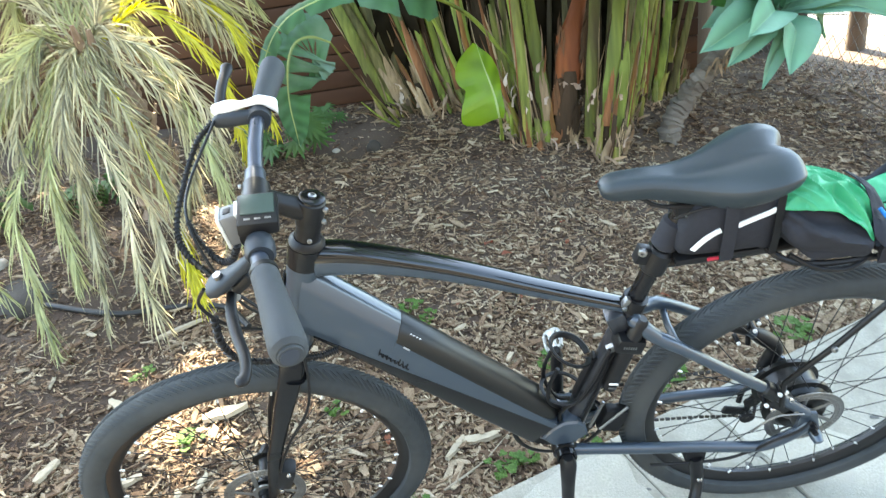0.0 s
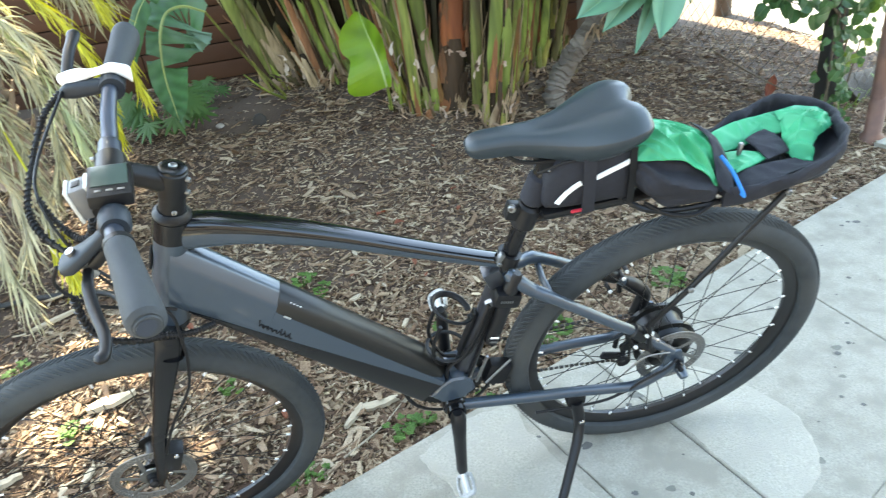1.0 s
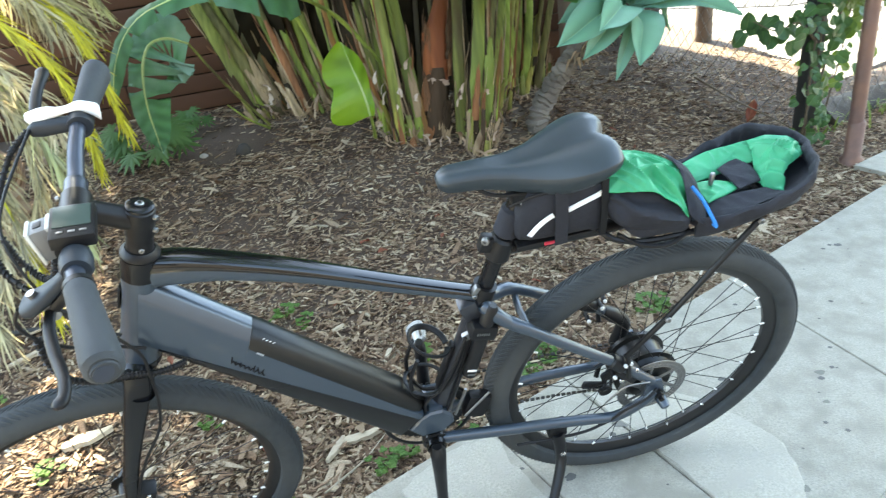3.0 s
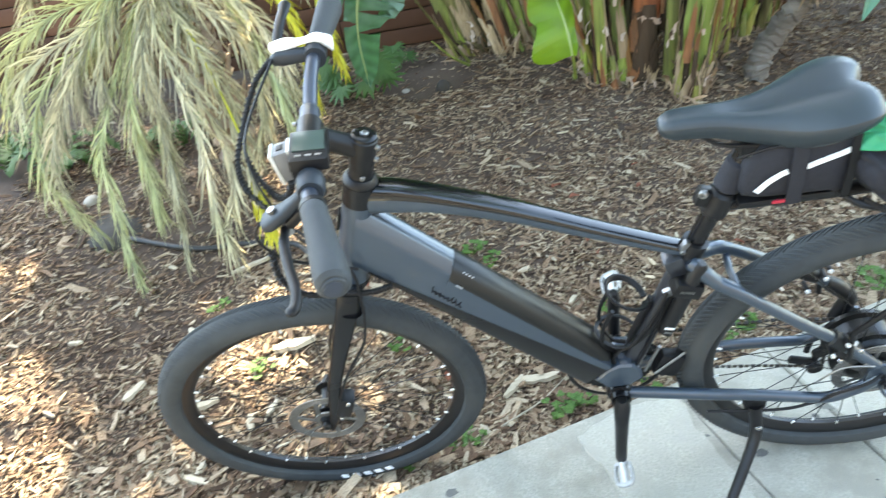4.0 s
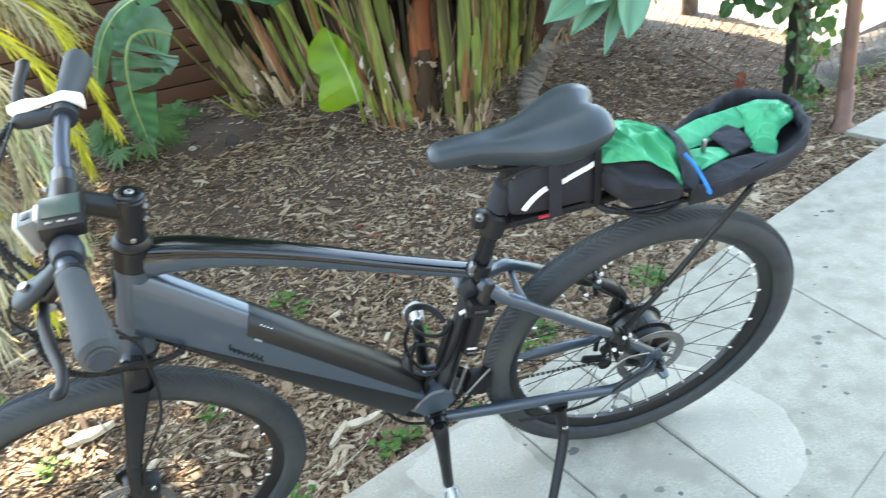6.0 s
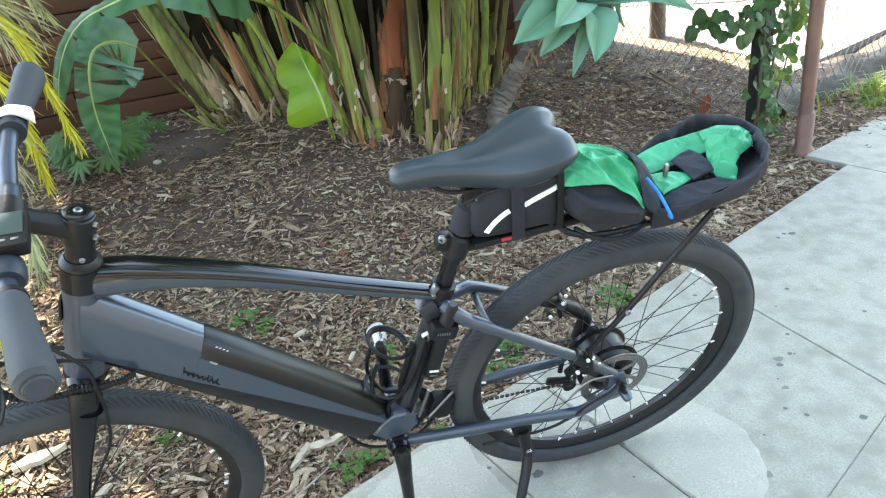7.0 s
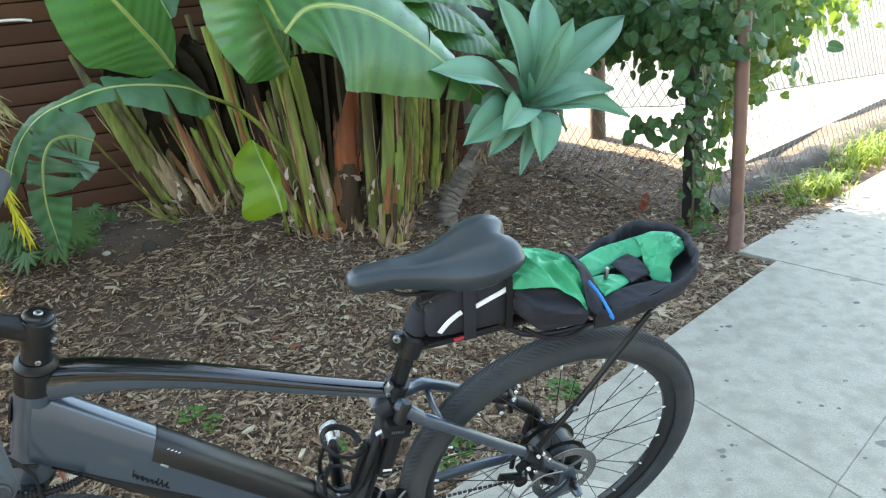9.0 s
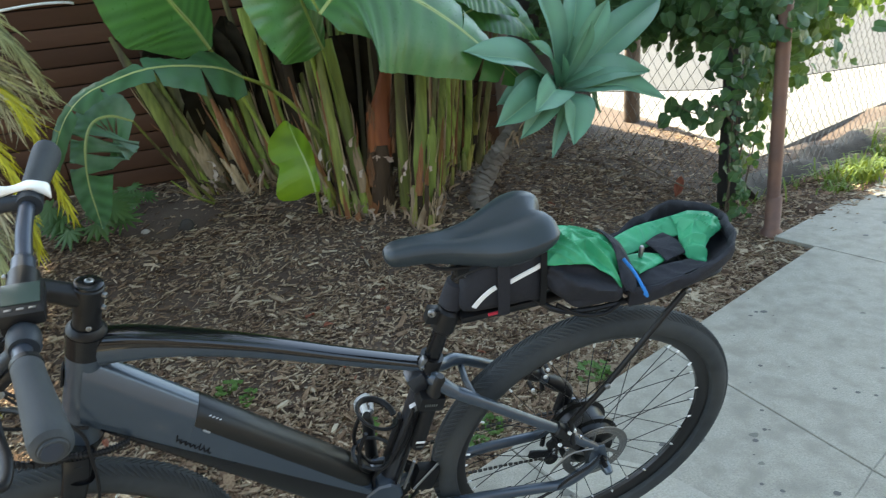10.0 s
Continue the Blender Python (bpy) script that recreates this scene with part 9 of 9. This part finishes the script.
def pack():
    g = thing("backpack", "empty black and green nylon backpack strapped on the rear rack", "bag", m=BIKE)
    rows = [(0.130, 0.490, 0.522, 0.050), (0.118, 0.468, 0.532, 0.074), (0.085, 0.440, 0.524, 0.090), (0.045, 0.436, 0.516, 0.092), (0.005, 0.436, 0.496, 0.090), (-0.02, 0.433, 0.484, 0.080), (-0.035, 0.440, 0.468, 0.060)]
    rings = []
    for u, lo, hi, hw in rows:
        ring = []
        for j in range(40):
            a = 2 * math.pi * j / 40
            ca, sa = math.cos(a), math.sin(a)
            cr = 1 + 0.26 * (0.3 - 1.6 * abs(noise.noise(Vector((u * 16 + sa * 0.9, sa * 1.2 + u * 8, ca * 1.2)))))
            ring.append(Vector((u, cr * hw * math.copysign(abs(sa) ** 0.65, sa), (lo + hi) / 2 + cr * (hi - lo) / 2 * math.copysign(abs(ca) ** 0.65, ca))))
        rings.append(ring)
    cols = [spline([rr[j] for rr in rings], 26) for j in range(40)]
    part("front_body", Mesh().loft([[cols[j][i] for j in range(40)] for i in range(26)]), NYLON, g, "slack black nylon side", sharp=70)
    cloth(g, "green_panel", GREEN_NYLON, [
        [(0.112, -0.074, 0.502), (0.116, -0.03, 0.532), (0.124, 0.015, 0.536), (0.130, 0.048, 0.530)],
        [(0.085, -0.084, 0.498), (0.085, -0.03, 0.538), (0.085, 0.018, 0.543), (0.090, 0.060, 0.530)],
        [(0.045, -0.086, 0.494), (0.045, -0.03, 0.528), (0.045, 0.022, 0.540), (0.052, 0.068, 0.523)],
        [(0.005, -0.080, 0.484), (0.005, -0.03, 0.512), (0.006, 0.030, 0.520), (0.020, 0.082, 0.500)],
        [(-0.030, -0.062, 0.474), (-0.032, -0.02, 0.496), (-0.024, 0.024, 0.496), (0.000, 0.086, 0.472)]], "crumpled bright green nylon panel", 72, 0.016, 2)
    cloth(g, "black_fold", NYLON, [
        [(-0.004, -0.030, 0.523), (-0.008, 0.020, 0.528), (-0.004, 0.060, 0.510), (0.002, 0.088, 0.486)],
        [(-0.024, -0.030, 0.510), (-0.026, 0.020, 0.516), (-0.020, 0.062, 0.496), (-0.014, 0.092, 0.468)],
        [(-0.046, -0.020, 0.488), (-0.046, 0.020, 0.492), (-0.040, 0.064, 0.474), (-0.034, 0.092, 0.452)]], "black nylon edge folded over the green", 26, 0.005, 9)
    # rear lobe: an open black scoop with a thick rolled rim
    rows = [(-0.025, 0.430, 0.076, 0.016), (-0.07, 0.428, 0.090, 0.022), (-0.14, 0.432, 0.092, 0.032), (-0.20, 0.438, 0.086, 0.036), (-0.245, 0.446, 0.066, 0.034), (-0.278, 0.455, 0.040, 0.026), (-0.290, 0.465, 0.018, 0.016)]
    rings = []
    for u, lo, hw, rise in rows:
        ring = [Vector((u, hw * x, lo + rise * abs(x) ** 2.4)) for x in (-1 + 2 * j / 14 for j in range(15))]
        ring += [Vector((u, hw * x * 1.06, lo - 0.010 + (rise + 0.006) * abs(x) ** 2.4)) for x in (1 - 2 * j / 14 for j in range(15))]
        rings.append(ring)
    cols = [spline([rr[j] for rr in rings], 24) for j in range(30)]
    part("rear_body", Mesh().loft([[cols[j][i] + Vector((0, -0.02 * (i / 23) ** 2, 0)) for j in range(30)] for i in range(24)]), NYLON, g, "open black nylon rear pocket", sharp=70)
    rim = spline([(-0.02, 0.086, 0.450), (-0.06, 0.094, 0.456), (-0.14, 0.094, 0.470), (-0.21, 0.084, 0.482), (-0.255, 0.052, 0.489), (-0.282, 0.005, 0.489), (-0.303, -0.045, 0.490), (-0.288, -0.084, 0.490), (-0.235, -0.100, 0.500), (-0.19, -0.100, 0.496), (-0.14, -0.094, 0.476), (-0.075, -0.076, 0.448)], 120)
    # the rim is a doubled band of cloth, creased and uneven along its top
    band = []
    for k, q in enumerate(rim):
        t = (rim[min(k + 1, len(rim) - 1)] - rim[max(k - 1, 0)]).normalized()
        out = Vector((t.y, -t.x, 0)).normalized() * -1
        wob = 0.010 * noise.noise(q * 26) + 0.005 * noise.noise(q * 70)
        hi = 0.010 + 0.012 * noise.noise(q * 17 + Vector((3, 1, 2)))
        lo = -0.026 if q.y > -0.05 else -0.034
        ring = [(0.0, lo), (0.004 + wob, lo * 0.55), (0.006 + wob * 1.4, 0.0), (0.003 + wob * 0.6, hi * 0.8), (-0.001 + wob * 0.4, hi), (-0.005 + wob * 0.4, hi * 0.75), (-0.005 + wob, 0.0), (-0.005 + wob * 0.5, lo * 0.6)]
        band.append([q + out * a + Vector((0, 0, b)) for a, b in ring])
    part("rim_band", Mesh().loft(band), NYLON, g, "creased black nylon edge", sharp=55)
    cloth(g, "green_strip", GREEN_NYLON, [
        [(-0.050, -0.062, 0.452), (-0.060, -0.045, 0.452), (-0.062, -0.022, 0.448)],
        [(-0.110, -0.076, 0.472), (-0.115, -0.055, 0.466), (-0.112, -0.030, 0.452)],
        [(-0.160, -0.080, 0.484), (-0.165, -0.060, 0.478), (-0.165, -0.038, 0.464)],
        [(-0.225, -0.080, 0.490), (-0.228, -0.060, 0.488), (-0.222, -0.030, 0.478)]], "bright green nylon strip along the rim", 44, 0.008, 4)
    cloth(g, "green_flap", GREEN_NYLON, [
        [(-0.205, -0.076, 0.490), (-0.245, -0.074, 0.496), (-0.280, -0.064, 0.492), (-0.292, -0.042, 0.486)],
        [(-0.196, -0.036, 0.488), (-0.225, -0.030, 0.502), (-0.260, -0.020, 0.500), (-0.278, -0.010, 0.482)],
        [(-0.180, 0.000, 0.464), (-0.195, 0.010, 0.484), (-0.215, 0.012, 0.486), (-0.232, 0.016, 0.478)],
        [(-0.172, 0.025, 0.460), (-0.185, 0.035, 0.468), (-0.200, 0.035, 0.474), (-0.212, 0.034, 0.474)],
        [(-0.186, 0.050, 0.454), (-0.190, 0.052, 0.458), (-0.196, 0.056, 0.456), (-0.200, 0.056, 0.454)]], "crumpled bright green nylon flap", 60, 0.013, 5)
    cloth(g, "black_pocket", NYLON, [
        [(-0.118, -0.024, 0.472), (-0.142, -0.034, 0.478), (-0.170, -0.044, 0.480)],
        [(-0.118, 0.008, 0.474), (-0.146, 0.000, 0.478), (-0.176, -0.010, 0.478)],
        [(-0.122, 0.042, 0.468), (-0.148, 0.034, 0.468), (-0.178, 0.024, 0.464)]], "black nylon pocket panel", 24, 0.005, 8)
    cloth(g, "green_strip", GREEN_NYLON, [
        [(-0.060, -0.005, 0.462), (-0.090, 0.000, 0.466), (-0.122, 0.010, 0.466)],
        [(-0.058, 0.025, 0.466), (-0.090, 0.025, 0.468), (-0.128, 0.030, 0.464)],
        [(-0.056, 0.056, 0.466), (-0.075, 0.050, 0.466), (-0.095, 0.044, 0.463)]], "green nylon showing inside the pocket", 24, 0.004, 7)
    cloth(g, "black_lining", NYLON, [
        [(-0.055, 0.050, 0.460), (-0.110, 0.046, 0.464), (-0.170, 0.046, 0.462)],
        [(-0.055, 0.072, 0.458), (-0.110, 0.070, 0.462), (-0.180, 0.064, 0.466)],
        [(-0.055, 0.090, 0.460), (-0.110, 0.090, 0.468), (-0.190, 0.084, 0.478)]], "black nylon lining", 22, 0.004, 11)
    part("toggle", Mesh().tube([(-0.080, 0.018, 0.470), (-0.081, 0.017, 0.474), (-0.084, 0.014, 0.490), (-0.084, 0.014, 0.493)], [0.003, 0.0045, 0.0048, 0.003], 12), WORN_STEEL, g, "grey cord toggle")
    part("blue_strap", Mesh().tube(spline([(-0.016, 0.058, 0.512), (-0.027, 0.080, 0.496), (-0.036, 0.100, 0.474), (-0.041, 0.104, 0.463), (-0.043, 0.101, 0.455)], 18), 0.0052, 8, flat=0.35, up=(1, 0, 0)), BLUE_STRAP, g, "bright blue webbing strap")
    for ob in g.children:
        # the rear pocket's far side is lowered to fit the camera's view
        for w in ob.data.vertices:
            w.co.z -= 0.022 * min(1.0, max(0.0, (-w.co.x - 0.05) / 0.12)) * min(1.0, max(0.0, (0.045 - w.co.y) / 0.10))
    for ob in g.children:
        fit_to_view(ob)


pack()

# ---- loose things in the bed ----
ROCK = material("grey_rock", (0.036, 0.030, 0.025), 0.9, 0, 0.3, 30, bump=0.8, bump_scale=60, second=(0.028, 0.024, 0.020), second_scale=8)
PALE_ROCK = material("pale_pebble", (0.33, 0.30, 0.26), 0.85, 0, 0.2, 60, bump=0.4)
HOSE = material("black_hose", (0.02, 0.02, 0.02), 0.5, 0, 0.3, 40)


def stone(x, y, r0, mat, seed, label, sq=(1, 1, 0.6), sink=0.35):
    m = Mesh().ball((0, 0, 0), r0, 12, sq)
    m.v = [tuple(Vector(v) * (1 + 0.22 * noise.noise(Vector(v) / r0 * 1.3 + Vector((seed, 0, 0))))) for v in m.v]
    ob = part("stone", m, mat)
    ob.matrix_world = Matrix.Translation((x, y, bed_z(x, y) + r0 * sq[2] * (1 - 2 * sink) * 0.5)) @ Matrix.Rotation(seed * 1.7, 4, "Z")
    tagged(ob, label, "stone", group="stones in the planting bed")


stone(-1.80, 1.19, 0.15, ROCK, 1.2, "large dark weathered stone almost buried in mulch", (1.25, 0.85, 0.40), 1.05)
stone(-0.56, 2.23, 0.055, ROCK, 2.3, "grey stone beside the clump", (0.7, 0.6, 0.9))
stone(-0.75, 2.25, 0.020, PALE_ROCK, 3.1, "small white pebble in the soil")
stone(-1.96, 1.34, 0.034, PALE_ROCK, 4.4, "small pale crumpled stone", (1, 0.8, 0.7))
for i, (x, y, q) in enumerate(((1.42, 0.99, 0.020), (1.55, 1.08, 0.017), (1.36, 1.01, 0.013), (0.50, 0.72, 0.014), (1.8, 1.2, 0.018), (1.15, 0.90, 0.014))):
    stone(x, y, q, PALE_ROCK, 5.0 + i, "small pale pebble beside the footpath")

hp = spline([(-1.75, 1.10, 0), (-1.44, 1.03, 0), (-1.265, 1.06, 0), (-1.07, 1.055, 0), (-0.97, 0.95, 0)], 40)
tagged(part("garden_hose", Mesh().tube([Vector((p.x, p.y, bed_z(p.x, p.y) + 0.012)) for p in hp], 0.011, 10), HOSE), "black irrigation hose lying on the mulch", "hose")


def wood_piece(x, y, ln, wd, th, yaw, seed, label="pale splintered piece of wood on the mulch"):
    r = random.Random(seed)
    m = Mesh()
    n = 7
    rings = []
    for i in range(n):
        f = i / (n - 1)
        w = wd * (0.35 + 0.65 * math.sin(math.pi * min(1, max(0.0, f * 0.9 + 0.08)))) * r.uniform(0.8, 1.1)
        o = r.uniform(-0.1, 0.1) * wd
        x0 = (f - 0.5) * ln
        rings.append([(x0, o - w / 2, 0), (x0, o + w / 2, 0), (x0 + r.uniform(-1, 1) * ln * 0.02, o + w / 2 * 0.9, th * r.uniform(0.8, 1.1)), (x0, o - w / 2 * 0.9, th * r.uniform(0.8, 1.1))])
    m.loft(rings)
    ob = part("wood_piece", m, PALE_CHIP, smooth=False)
    ob.matrix_world = Matrix.Translation((x, y, bed_z(x, y) + 0.008)) @ Euler((r.uniform(-0.1, 0.1), r.uniform(-0.08, 0.08), yaw)).to_matrix().to_4x4()
    tagged(ob, label, "wood", group="pale wood pieces in the mulch")


for i, (x, y, ln, wd, th, yaw) in enumerate(((-0.975, 0.57, 0.13, 0.05, 0.014, 0.35), (-0.32, 0.43, 0.10, 0.022, 0.012, 1.0), (-0.245, 0.46, 0.12, 0.03, 0.014, 0.1), (0.06, 1.90, 0.07, 0.011, 0.006, -0.1), (-0.03, 1.80, 0.05, 0.014, 0.006, 0.3), (-0.40, 0.27, 0.055, 0.018, 0.008, 2.2), (-1.2, 0.35, 0.09, 0.03, 0.012, 0.5), (-1.3, 0.62, 0.11, 0.03, 0.012, 2.4), (-0.82, 0.42, 0.08, 0.022, 0.01, 0.8), (-1.05, 0.30, 0.07, 0.025, 0.01, 1.9), (0.21, 1.80, 0.13, 0.007, 0.006, 1.6), (-1.20, 0.95, 0.16, 0.018, 0.01, 0.5), (-1.42, 0.40, 0.08, 0.03, 0.012, 1.2), (-1.15, 0.12, 0.09, 0.02, 0.01, 2.8))):
    wood_piece(x, y, ln, wd, th, yaw, 80 + i)
r_p = random.Random(17)
for i in range(40):
    x = r_p.uniform(-1.7, 0.9)
    s = r_p.uniform(0.05, 1.3)
    wood_piece(x, 0.285 + 0.472 * x + 1.1058 * s, r_p.uniform(0.03, 0.075), r_p.uniform(0.008, 0.02), r_p.uniform(0.004, 0.009), r_p.uniform(0, 3.1), 120 + i, "small pale wood chip on the mulch")
sx = spline([(-0.36, 0.28, 0), (-0.26, 0.36, 0), (-0.20, 0.43, 0), (-0.16, 0.48, 0)], 14)
tagged(part("twig", Mesh().tube([Vector((p.x, p.y, bed_z(p.x, p.y) + 0.014)) for p in sx], [0.0035 - 0.0002 * i for i in range(14)], 6), PALE_CHIP), "thin pale twig lying on the mulch", "twig")

RED_LEAF = leaf_material("fallen_red_leaf", (0.165, 0.052, 0.028), (0.22, 0.10, 0.05), 0.15, 0.6, 12, (0.20, 0.085, 0.040))


def fallen_leaf(x, y, size, yaw, rear, seed):
    """A small curled dead leaf; rear lifts its tip."""
    g = thing("fallen_leaf", "curled red-brown dead leaf lying on the mulch", "leaf", group="fallen leaves on the mulch", m=pose(x, y, bed_z(x, y) + 0.012, 0, 0, yaw))
    rib = [Vector((-0.5 * size, 0, 0.0)), Vector((-0.15 * size, 0, 0.10 * size + 0.2 * rear)), Vector((0.2 * size, 0, 0.10 * size + 0.6 * rear)), Vector((0.5 * size, 0, rear))]
    w = [0.03 * size, 0.20 * size, 0.27 * size, 0.24 * size, 0.14 * size, 0.01 * size]
    part("blade", blade_mesh("blade", rib, w, w, (0, -0.2, 1), fold=0.3, curl=-0.25, ns=12, nw=4, ripple=0.0, wave=0.06 * size, seed=seed), RED_LEAF, g)


r_l = random.Random(57)
for i, (x, y) in enumerate(((0.23, 1.56), (-0.04, 1.34), (-0.1, 1.41), (0.0, 1.0), (1.35, 2.24), (1.38, 2.05))):
    fallen_leaf(x, y, r_l.uniform(0.030, 0.055), r_l.uniform(0, 360), r_l.uniform(0.0, 0.012), 900 + i)
for i in range(14):
    x = r_l.uniform(-0.9, 1.6)
    fallen_leaf(x, 0.285 + 0.472 * x + r_l.uniform(0.35, 1.6), r_l.uniform(0.022, 0.048), r_l.uniform(0, 360), r_l.uniform(0.0, 0.010), 940 + i)
fallen_leaf(2.24, 2.32, 0.11, 40, 0.10, 990)
